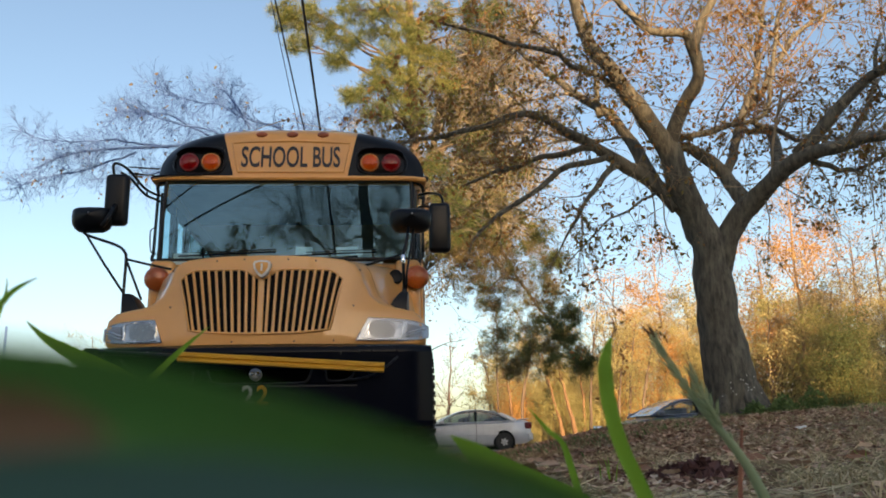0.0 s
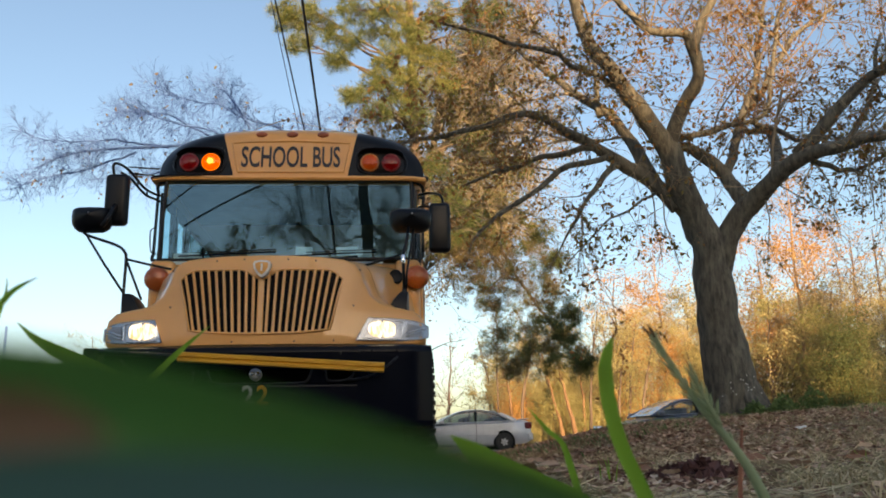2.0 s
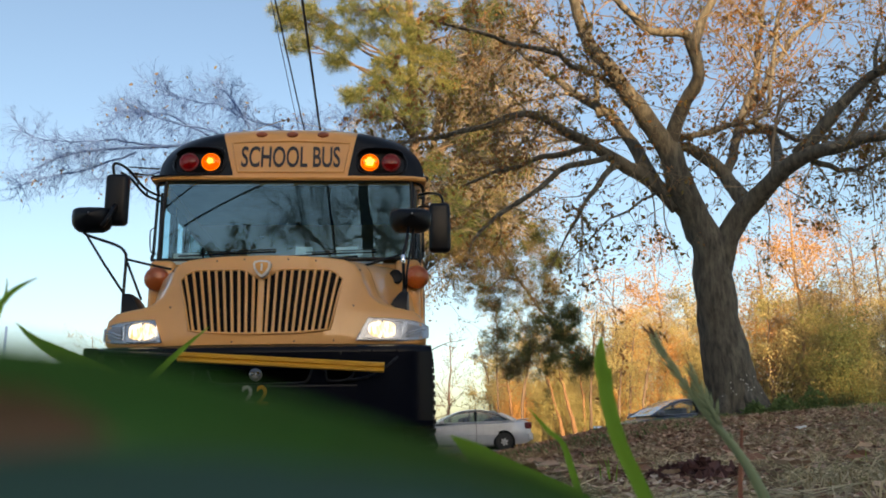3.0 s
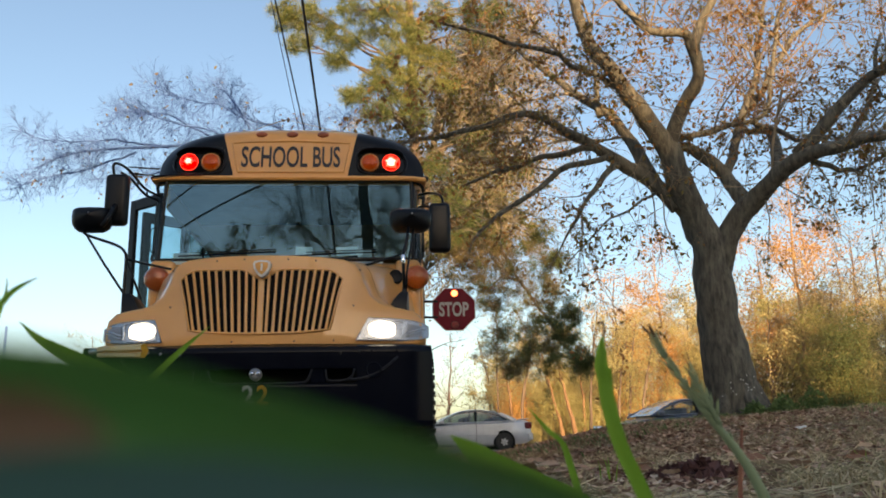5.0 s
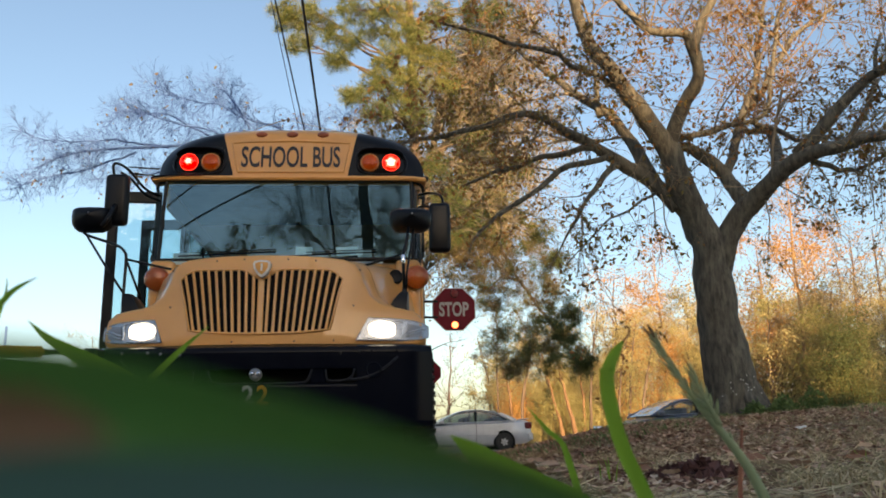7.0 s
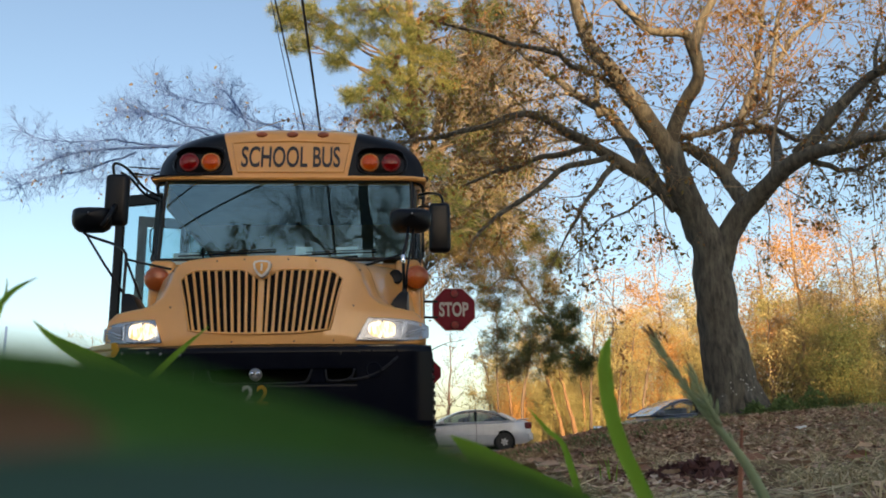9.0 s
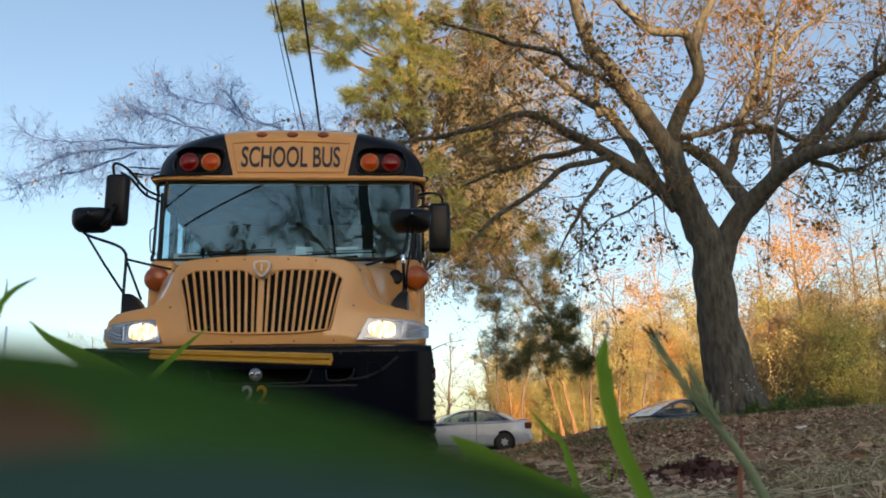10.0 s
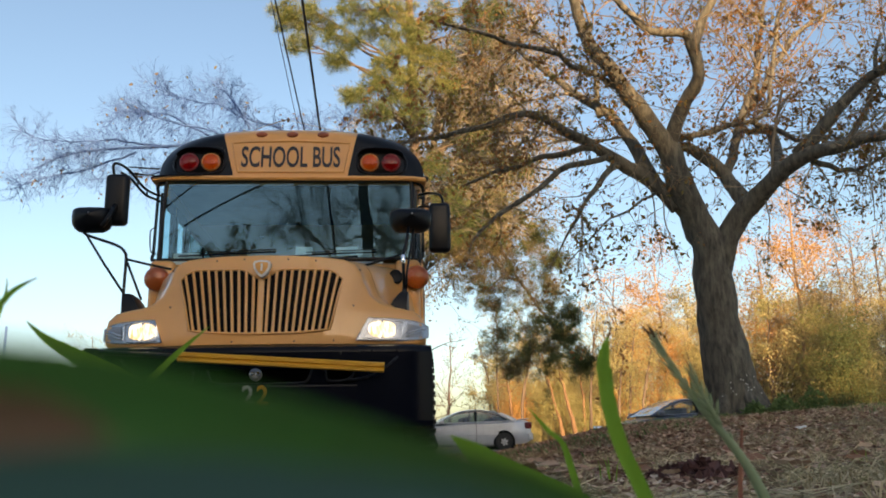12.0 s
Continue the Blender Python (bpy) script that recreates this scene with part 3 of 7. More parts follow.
def build_bumper(bus):
    bump = part("bumper", bumper_beam(-1.205, 1.205, 0.775, 0.948, 0.30, r=0.045, r_low=0.012), M_BUMPER, bus, "heavy black steel front bumper", smooth=40)
    part("lower_beam", bumper_beam(-1.205, 1.205, 0.36, 0.675, 0.22, 0.0, r=0.05, r_top=0.014), M_BUMPER, bump, smooth=40)
    part("recess", bumper_beam(-0.72, 0.74, 0.67, 0.78, 0.1, 0.12, r=0.005), M_DARK, bump)
    for side in (-1, 1):
        part("end_block", bumper_beam(side * 0.67, side * 1.207, 0.358, 0.950, 0.302, -0.002, r=0.047, n=22), M_BUMPER, bump, smooth=40)
        part("tow_block", rounded_box((side * 0.40 - 0.06, 0.02, 0.672), (side * 0.40 + 0.06, 0.2, 0.79), 0.015), M_BUMPER, bump)
        curve = [(side * (0.62 + 0.34 * k / 8), bumper_front(0.62 + 0.34 * k / 8) - 0.004, 0.70 + 0.16 * (k / 8) ** 2.2) for k in range(9)]
        part("lamp_blank", Soup().lathe((side * 0.79, bumper_front(0.79) - 0.012, 0.765), (0, 1, 0), [(0.004, 0.004), (0.004, 0.044), (0.0, 0.050), (0.004, 0.058), (0.03, 0.06)], 24), M_BUMPER, bump, "round blanked lamp hole", smooth=20)
        for lip in ([(0.0, 0.678), (0.2, 0.679), (0.29, 0.682), (0.325, 0.695), (0.345, 0.73), (0.36, 0.775)], [(0.455, 0.772), (0.462, 0.71), (0.49, 0.692), (0.57, 0.694), (0.615, 0.705), (0.645, 0.735), (0.655, 0.775)]):
            part("slot_lip", Soup().tube(smooth_path([(side * x, bumper_front(x) - 0.001, z) for x, z in lip]), [0.0075] * (len(lip) * 4 - 3), 8), M_LIP, bump, smooth=180)
        part("crease", Soup().tube(curve, [0.009] * 9, 6), M_LIP, bump, smooth=180)
        part("skirt", rounded_box((side * 1.10 - 0.07, 0.25, 0.36), (side * 1.10 + 0.07, 0.52, 0.96), 0.03), M_DARK, bump)
        for x, z in ((0.556, 0.886), (0.687, 0.895), (0.776, 0.904), (0.955, 0.904)):
            y = bumper_front(x) + (0.015 if z < 0.7 else 0)
            part("bolt", Soup().lathe((side * x, y - 0.008, z), (0, 1, 0), [(0, 0.005), (0.003, 0.010), (0.012, 0.011)], 10), M_STEEL if side < 0 else M_BLACK, bump)
    disc = part("tow_badge", Soup().lathe((-0.03, -0.02, 0.742), (0, 1, 0), [(0, 0.026), (0.006, 0.036), (0.012, 0.043), (0.05, 0.043)], 28), M_STEEL, bump, "round bright metal disc", smooth=30)
    for dx, tone in ((-0.02, M_CHROME), (0.02, M_CHROME)):
        part("disc_stud", Soup().lathe((-0.03 + dx, -0.032, 0.745), (0, 1, 0), [(0, 0.004), (0.004, 0.014), (0.014, 0.016)], 14), tone, disc)
    digits = ((-0.078, M_WHITE), (0.022, M_ARM))
    for x, m in digits:
        me = lettering("2", 0.135, 0.078)
        ob = new("fleet_number", me)
        me.materials.append(m)
        ob.parent = bump
        ob.matrix_basis = pose(x, -0.007, 0.60)
    # under-bumper dark air dam down to the axle
    part("air_dam", rounded_box((-1.0, 0.2, 0.22), (1.0, 0.5, 0.45), 0.03), M_DARK, bus, "black chassis below the bumper")
    return bump


CAP_N, CAP_W, CAP_Z, CAP_H = 2.8, 1.255, 2.70, 0.575


def cap_y(x, v):
    e = min(1.0, ((abs(x) / CAP_W) ** CAP_N + max(v, 0) ** CAP_N) ** (1 / CAP_N))
    return 1.60 + 0.10 * v + 0.17 * max(0, (e - 0.72) / 0.28) ** 2.6


def cap_half(v):
    return CAP_W * max(0.0, 1 - v ** CAP_N) ** (1 / CAP_N)


def build_cap(bus):
    lit = {}
    n = 18
    s = Soup()
    rows = []
    for j in range(n + 1):
        v = j / n
        span = [(i / 12 - 1) * min(0.525 + (0.15 if i < 12 else 0.11) * v, cap_half(v)) for i in range(25)]
        rows.append([(x, cap_y(x, v), CAP_Z + CAP_H * v) for x in span])
    s.loft(rows, close=False)
    cap = part("front_cap", s, M_YELLOW, bus, "domed yellow roof cap above the windshield", smooth=60)
    # raised border of the sign panel
    border = []
    for x, v in ((-0.49, 0.10), (0.49, 0.10), (0.555, 0.63), (0.3, 0.66), (0, 0.67), (-0.3, 0.66), (-0.555, 0.63), (-0.49, 0.10)):
        border.append((x, cap_y(x, v) - 0.001, CAP_Z + CAP_H * v))
    part("panel_border", Soup().tube(border, [0.013] * len(border), 8, cap=False), M_YELLOW, cap, smooth=180)
    me = lettering("SCHOOL BUS", 0.222, 0.922, 0.003, 0.012)
    sign = new("lettering", me)
    me.materials.append(M_LETTER)
    sign.parent = cap
    tilt = math.degrees(math.atan2(cap_y(0, 0.65) - cap_y(0, 0.3), CAP_H * 0.35))
    sign.matrix_basis = pose(-0.004, cap_y(0, 0.375) - 0.006, CAP_Z + CAP_H * 0.375, -tilt)
    for x in (-0.29, 0.0, 0.29):
        part("marker_lamp", Soup().lathe((x, cap_y(x, 0.80) - 0.002, CAP_Z + CAP_H * 0.80), (0, -0.85, 0.52), [(-0.03, 0.036), (0.0, 0.036), (0.010, 0.030), (0.015, 0.014)], 16, 1.55), M_AMBERPLASTIC, cap, "small amber roof marker lamp", smooth=40)
    for side in (-1, 1):
        s = Soup()
        rows = []
        for j in range(n + 1):
            v = 0.915 * j / n
            a, b = min(0.525 + (0.15 if side < 0 else 0.11) * v, cap_half(v)), cap_half(v)
            rows.append([(side * (a + (b - a) * i / 14), cap_y(a + (b - a) * i / 14, v) - 0.001, CAP_Z + CAP_H * v) for i in range(15)])
        s.loft(rows, close=False)
        panel = part("lamp_panel", s, M_BLACK, cap, "black corner panel for the warning lamps", smooth=60)
        # hood round the lamp pair
        ring = []
        for k in range(25):
            a = 2 * math.pi * k / 24
            x = 0.85 + 0.235 * abs(math.cos(a)) ** 0.6 * (1 if math.cos(a) >= 0 else -1)
            z = 2.865 + 0.135 * abs(math.sin(a)) ** 0.7 * (1 if math.sin(a) >= 0 else -1) + (0.03 * (0.85 - x) / 0.23 if math.sin(a) > 0 else 0)
            ring.append((side * x, cap_y(x, (z - CAP_Z) / CAP_H) - 0.012, z))
        # flat near-black plate, the shade of a deep recess put in as colour
        part("recess_shade_plate", Soup().loft([[(x, y + 0.010, z) for x, y, z in ring[:-1]], [(side * 0.85 + (x - side * 0.85) * 0.6, y + 0.006, 2.865 + (z - 2.865) * 0.6) for x, y, z in ring[:-1]]]), M_DARK, panel)
        part("visor", Soup().tube(ring, [0.012] * 25, 6, cap=False), M_BLACK, panel, smooth=180)
        # brow that shades the tops of the lamps
        brow = [(side * (0.842 + 0.222 * math.cos(a) * abs(math.cos(a)) ** -0.35), 2.862 + 0.128 * math.sin(a) ** 0.6) for a in [math.pi * (0.10 + 0.80 * k / 18) for k in range(19)]]
        sheet = Soup()
        sheet.loft([[(x, cap_y(abs(x), (z - CAP_Z) / CAP_H) + dy, z + dz) for x, z in brow] for dy, dz in ((0.01, 0.006), (-0.05, 0.008), (-0.085, 0.002), (-0.088, -0.004), (-0.05, -0.006), (0.01, -0.010))], close=False)
        part("brow", sheet, M_BLACK, panel, "black brow over the lamp pair", smooth=40)
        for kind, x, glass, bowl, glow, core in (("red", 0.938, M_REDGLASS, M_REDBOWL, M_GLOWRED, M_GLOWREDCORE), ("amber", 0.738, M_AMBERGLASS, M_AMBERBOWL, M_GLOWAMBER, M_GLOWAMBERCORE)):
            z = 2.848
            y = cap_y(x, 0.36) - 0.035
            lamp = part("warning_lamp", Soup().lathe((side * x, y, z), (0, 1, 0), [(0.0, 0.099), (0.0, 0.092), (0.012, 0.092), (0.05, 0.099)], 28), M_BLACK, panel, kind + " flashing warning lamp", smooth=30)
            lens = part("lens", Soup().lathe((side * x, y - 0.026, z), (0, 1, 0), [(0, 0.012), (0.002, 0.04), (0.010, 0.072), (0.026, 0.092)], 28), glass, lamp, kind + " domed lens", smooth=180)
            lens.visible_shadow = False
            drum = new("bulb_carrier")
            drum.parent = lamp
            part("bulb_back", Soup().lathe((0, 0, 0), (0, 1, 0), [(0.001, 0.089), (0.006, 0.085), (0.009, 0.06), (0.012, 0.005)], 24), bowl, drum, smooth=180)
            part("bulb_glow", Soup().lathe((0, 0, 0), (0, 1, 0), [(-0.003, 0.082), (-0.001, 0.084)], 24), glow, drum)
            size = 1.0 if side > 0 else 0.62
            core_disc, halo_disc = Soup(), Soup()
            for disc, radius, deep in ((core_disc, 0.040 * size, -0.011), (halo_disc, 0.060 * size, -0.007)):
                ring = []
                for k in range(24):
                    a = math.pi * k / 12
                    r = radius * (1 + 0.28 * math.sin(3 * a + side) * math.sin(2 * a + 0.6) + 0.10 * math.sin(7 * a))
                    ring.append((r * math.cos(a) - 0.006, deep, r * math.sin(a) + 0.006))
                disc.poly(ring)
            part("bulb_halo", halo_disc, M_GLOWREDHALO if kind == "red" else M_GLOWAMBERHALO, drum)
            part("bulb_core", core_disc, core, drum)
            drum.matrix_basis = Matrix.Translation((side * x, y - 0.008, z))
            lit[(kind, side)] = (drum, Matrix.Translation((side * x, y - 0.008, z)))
    strip = Soup()
    rings = []
    for i in range(25):
        x = 1.265 * (i / 12 - 1)
        y = 1.545 + 1.1 * max(0, abs(x) - 1.05) ** 2
        rings.append([(x, y, 2.662), (x, y - 0.008, 2.68), (x, y, 2.70), (x, y + 0.16, 2.712), (x, y + 0.16, 2.655)])
    strip.loft(rings)
    rail = part("drip_rail", strip, M_YELLOW, bus, "yellow ledge over the windshield", smooth=40)
    part("rail_rod", Soup().tube([(-1.24, 1.56, 2.695), (-1.10, 1.53, 2.70), (-0.80, 1.53, 2.70)], [0.010, 0.009, 0.008], 6), M_BLACK, rail, "thin black rod along the ledge")
    part("clearance_lamp", Soup().lathe((-1.262, 1.60, 2.69), (-0.6, -0.8, 0), [(-0.02, 0.022), (0.0, 0.022), (0.012, 0.012)], 12), M_TAIL, rail, "small dull red clearance lamp")
    part("clearance_lamp", Soup().lathe((1.268, 1.62, 2.695), (0.6, -0.8, 0), [(-0.03, 0.03), (0.0, 0.03), (0.02, 0.016)], 12), M_BLACK, rail)
    return lit


def roof_profile(n=20, inset=0.0):
    pts = []
    for i in range(n + 1):
        a = math.pi * i / n
        c, q = math.cos(a), math.sin(a)
        pts.append((abs(c) ** (2 / CAP_N) * (1.225 - inset) * (1 if c >= 0 else -1), CAP_Z - 0.02 + (CAP_H - inset) * q ** (2 / CAP_N)))
    return pts


def build_body(bus):
    L0, L1 = 1.62, 11.2
    r = Soup()
    outer, inner = roof_profile(), roof_profile(inset=0.05)
    ring = outer + inner[::-1]
    r.loft([[(x, y, z) for x, z in ring] for y in (1.92, 4, 7, L1)])
    part("roof", r, M_YELLOW, bus, "rounded yellow bus roof", smooth=50)
    for side in (-1, 1):
        x0, x1 = side * 1.19, side * 1.225
        lo, hi = min(x0, x1), max(x0, x1)
        start = 2.75 if side < 0 else L0
        wall = part("side_wall", rounded_box((lo, start, 0.62), (hi, L1, 1.78), 0.012), M_YELLOW, bus, "yellow lower body side with black rub rails")
        part("window_header", rounded_box((lo, 1.98, 2.50), (hi, L1, 2.70), 0.01), M_YELLOW, wall)
        for z in (0.82, 1.25, 1.70):
            part("rub_rail", rounded_box((side * 1.222 - 0.012, start + 0.1, z - 0.035), (side * 1.222 + 0.012, L1, z + 0.035), 0.01), M_BLACK, wall)
        y = 2.80 if side < 0 else 1.95
        while y < L1 - 0.3:
            part("window_post", rounded_box((lo, y, 1.77), (hi, y + 0.07, 2.51), 0.01), M_BLACK, wall)
            pane = part("window_pane", rounded_box((side * 1.207 - 0.003, y + 0.07, 1.78), (side * 1.207 + 0.003, min(y + 0.75, L1), 2.50), 0.001, 1), M_CARGLASS, wall)
            pane.visible_shadow = False
            part("window_bar", rounded_box((side * 1.207 - 0.012, y + 0.06, 2.13), (side * 1.207 + 0.012, min(y + 0.76, L1), 2.16), 0.004, 1), M_BLACK, wall)
            y += 0.75
    part("rear_wall", rounded_box((-1.19, L1 - 0.05, 0.62), (1.19, L1, 2.72), 0.02), M_YELLOW, bus, "yellow rear wall")
    part("rear_dome", plate([(x, z) for x, z in roof_profile(inset=0.05)], L1 - 0.05, L1), M_YELLOW, bus)
    part("floor_pan", rounded_box((-1.18, 1.7, 0.62), (1.18, L1, 0.72), 0.01), M_INTERIOR, bus, "dark bus floor")
    part("firewall", rounded_box((-1.17, 1.52, 0.62), (1.17, 1.60, 1.86), 0.02), M_YELLOW, bus, "yellow cowl below the windshield")
    for side in (-1, 1):
        part("cowl_corner", rounded_box((side * 1.08 - 0.11, 1.38, 1.0), (side * 1.08 + 0.11, 1.66, 1.87), 0.05, 4), M_YELLOW, bus, "yellow rounded cowl corner", smooth=40)
    part("dashboard", rounded_box((-1.1, 1.62, 1.55), (1.1, 1.98, 1.87), 0.05, 3), M_INTERIOR, bus, "dark dashboard")
    part("headliner", rounded_box((-1.15, 1.75, 2.66), (1.15, 3.2, 2.70), 0.01), M_INTERIOR, bus)
    part("driver_seat", rounded_box((0.35, 2.5, 1.2), (0.85, 2.65, 2.15), 0.06, 3), M_SEAT, bus, "dark driver seat back")
    for row in range(9):
        for x in (-0.66, 0.66):
            part("passenger_seat", rounded_box((x - 0.48, 3.6 + row * 0.8, 0.75), (x + 0.48, 3.72 + row * 0.8, 1.95), 0.05, 2), M_SEAT, bus)
    w = Soup()
    c = Vector((0.6, 2.1, 1.83))
    up = Vector((0, -0.55, 0.83)).normalized()
    loop = [c + Vector((1, 0, 0)) * 0.23 * math.cos(2 * math.pi * k / 24) + up * 0.23 * math.sin(2 * math.pi * k / 24) for k in range(25)]
    w.tube(loop, [0.016] * 25, 8, cap=False)
    w.tube([c + Vector((-0.22, 0, 0)), c + Vector((0.22, 0, 0))], [0.014, 0.014], 6)
    w.tube([c, c + Vector((0, -0.2, -0.35))], [0.03, 0.03], 8)
    part("steering_wheel", w, M_BLACK, bus, "black steering wheel", smooth=60)
    for x0, x1, tall in ((0.55, 0.86, 0.035), (0.28, 0.42, 0.03), (-1.05, -0.82, 0.12)):
        part("paper_sheet", rounded_box((x0, 1.66, 1.872), (x1, 1.80, 1.872 + tall), 0.004, 1), M_WHITE, bus, "pale papers on the dashboard")


def ws_point(x, v, lift=0.0):
    wrap = 0.006 * (abs(x) / 1.1) ** 4
    return (x, 1.46 + 0.13 * v + wrap - lift, 1.885 + 0.772 * v)


def build_windshield(bus):
    rows = [[ws_point(1.125 * (i / 16 - 1), j / 6) for i in range(33)] for j in range(7)]
    s = Soup()
    s.loft(rows, close=False)
    glass = part("windshield", s, M_WINDSHIELD, bus, "wide tinted windshield mirroring sky and bare trees", smooth=180)
    glass.visible_shadow = False
    loop = [ws_point(1.125 * (i / 16 - 1), 0, 0.01) for i in range(33)] + [ws_point(1.125 * (1 - i / 16), 1, 0.01) for i in range(33)]
    part("gasket", Soup().tube(loop + loop[:1], [0.013] * (len(loop) + 1), 8, cap=False), M_RUBBER, glass, "black rubber gasket", smooth=180)
    for side in (-1, 1):
        # corner pane that turns into the side
        rows = []
        for j in range(5):
            v = j / 4
            x, y, z = ws_point(1.125, v)
            rows.append([(side * (x + 0.014 + (0.088 + 0.022 * v) * math.sin(a)), y + 0.02 + 0.16 * (1 - math.cos(a)), z + (0.09 * (1 - v) ** 2 - 0.05 * v ** 4) * (1 - math.cos(a)) ** 1.5) for a in [math.pi / 2 * k / 7 for k in range(8)]])
        s = Soup()
        s.loft(rows, close=False)
        pane = part("corner_pane", s, M_GLASS, glass, "curved corner window", smooth=180)
        pane.visible_shadow = False
        edge = [rows[0][k] for k in range(8)] + [rows[j][7] for j in range(5)] + [rows[4][k] for k in range(7, -1, -1)]
        part("pane_gasket", Soup().tube(edge, [0.016] * len(edge), 6), M_RUBBER, pane, smooth=180)
        part("pillar", Soup().tube([ws_point(side * 1.135, -0.05, 0.0), ws_point(side * 1.135, 1.03, 0.0)], [0.013, 0.013], 8), M_BLACK, glass, "black windshield pillar")
    for x0, x1, z in ((-0.95, -0.10, 0.035), (0.02, 0.80, 0.03)):
        wiper = part("wiper", Soup().tube([ws_point(x0, z, 0.035), ws_point((x0 + x1) / 2, z + 0.02, 0.05), ws_point(x1, z + 0.045, 0.035)], [0.006, 0.007, 0.005], 6), M_BLACK, bus, "black windshield wiper at rest")
        part("wiper_blade", Soup().tube([ws_point(x0 + 0.15, z + 0.05, 0.02), ws_point(x1, z + 0.085, 0.02)], [0.0042, 0.0042], 6), M_RUBBER, wiper)


def build_dash_papers(bus):
    for x, v, w, turn in ((0.145, 0.135, 0.15, 2), (0.53, 0.135, 0.20, -2), (0.69, 0.095, 0.13, -8)):
        m = Matrix.Translation(Vector(ws_point(x, v)) + Vector((0, 0.035, 0))) @ pose(0, 0, 0, -10, turn, 0)
        s = Soup()
        s.loft([[(-w / 2, -0.003, -0.06), (w / 2, -0.003, -0.06), (w / 2, 0.001, -0.06), (-w / 2, 0.001, -0.06)], [(-w / 2, 0.002, 0.026), (w / 2, 0.006, 0.026), (w / 2, 0.010, 0.026), (-w / 2, 0.006, 0.026)]])
        ob = part("dash_paper", s, M_WHITE, bus, "white paper sheet on the dashboard")
        ob.matrix_basis = m


def build_mirrors(bus):
    def rod(name, pts, r, parent, label=""):
        return part(name, Soup().tube(pts, [r] * len(pts), 7), M_BLACK, parent, label, smooth=180)
    for side in (-1, 1):
        dz = -0.01 if side < 0 else -0.115
        dx = -0.065 if side < 0 else -0.085
        mx = side * (1.44 + dx)
        back = 0.95 if side < 0 else 1.10
        head = part("side_mirror", rounded_box((mx - 0.095, back, 2.10 + dz * 2), (mx + 0.095, back + 0.11, 2.545 + dz * 2), 0.04, 4), M_BLACK, bus, "tall black side mirror on tube brackets", smooth=40)
        part("mirror_glass", rounded_box((mx - 0.08, back + 0.108, 2.13 + dz * 2), (mx + 0.08, back + 0.116, 2.51 + dz * 2), 0.003, 1), M_CHROME, head)
        # round-backed crossing mirror
        cx, cz = (-1.548, 2.135) if side < 0 else (1.087, 2.074)
        w, h = (0.165, 0.12) if side < 0 else (0.176, 0.114)
        shell = back if side < 0 else 0.77
        s = Soup()
        rings = []
        for k in range(7):
            q = k / 6
            m = math.sqrt(max(0, 1 - (1 - q) ** 2.4))
            rings.append([(cx + w * m * abs(math.cos(a)) ** 0.5 * (1 if math.cos(a) > 0 else -1), shell - 0.13 + 0.16 * q,
                           cz + (h * m * 1.05 * -abs(math.sin(a)) ** 0.85 if math.sin(a) < 0 else h * m * 0.72 * abs(math.sin(a)) ** 0.45)) for a in [2 * math.pi * i / 24 for i in range(24)]])
        s.loft(rings)
        dome = part("crossing_mirror", s, M_BLACK, bus, "black rounded crossing mirror shell", smooth=50)
        part("dome_glass", Soup().lathe((cx, shell + 0.03, cz), (0, 1, 0), [(0, 0.095), (0.03, 0.07), (0.045, 0.01)], 20), M_CHROME, dome)
        part("dome_bolt", Soup().lathe((cx + 0.01, shell - 0.14, cz + 0.01), (0, 1, 0), [(0, 0.006), (0.02, 0.008)], 8), M_STEEL, dome)
        # upper loops to the body
        if side < 0:
            rod("upper_bracket", smooth_path([(-1.41, back + 0.05, 2.52), (-1.425, 1.0, 2.60), (-1.40, 1.02, 2.635), (-1.324, 1.10, 2.60), (-1.27, 1.38, 2.53), (-1.235, 1.60, 2.54), (-1.20, 1.66, 2.54)]), 0.012, bus, "black tube mirror bracket")
            rod("upper_bracket", smooth_path([(-1.36, back + 0.06, 2.55), (-1.31, 1.12, 2.53), (-1.26, 1.38, 2.47), (-1.22, 1.62, 2.49), (-1.19, 1.68, 2.48)]), 0.012, bus)
            for y, z in ((1.25, 2.535), (1.45, 2.505)):
                rod("bracket_tie", [(-1.29 + (y - 1.25) * 0.14, y, z + 0.035), (-1.285 + (y - 1.25) * 0.14, y, z - 0.035)], 0.008, bus)
            for z, rise in ((2.655, 0.165), (2.60, 0.15)):
                rod("rail_bracket", [(-1.345, 1.18, z), (-1.235, 1.72, z + rise)], 0.007, bus)
            rod("grab_loop", smooth_path([(-1.20, 1.62, 2.215), (-1.24, 1.60, 2.205), (-1.253, 1.60, 2.15), (-1.245, 1.60, 2.03), (-1.23, 1.60, 1.985), (-1.19, 1.62, 1.975)]), 0.006, bus, "thin grey grab loop")
            rod("mirror_arm", smooth_path([(-1.43, back - 0.10, 2.04), (-1.39, back - 0.12, 2.08), (-1.365, back - 0.08, 2.17), (-1.37, back + 0.0, 2.24)]), 0.020, bus)
        else:
            rod("upper_bracket", smooth_path([(1.20, 1.74, 2.57), (1.29, 1.62, 2.555), (1.365, 1.32, 2.45), (1.392, 1.25, 2.38), (1.388, 1.2, 2.27)]), 0.013, bus, "black tube mirror bracket")
            rod("upper_bracket", [(1.20, 1.74, 2.455), (1.30, 1.5, 2.39), (1.385, 1.2, 2.295)], 0.011, bus)
            rod("rail_bracket", [(1.20, 1.70, 2.53), (1.24, 1.66, 2.52), (1.24, 1.66, 2.43)], 0.010, bus)
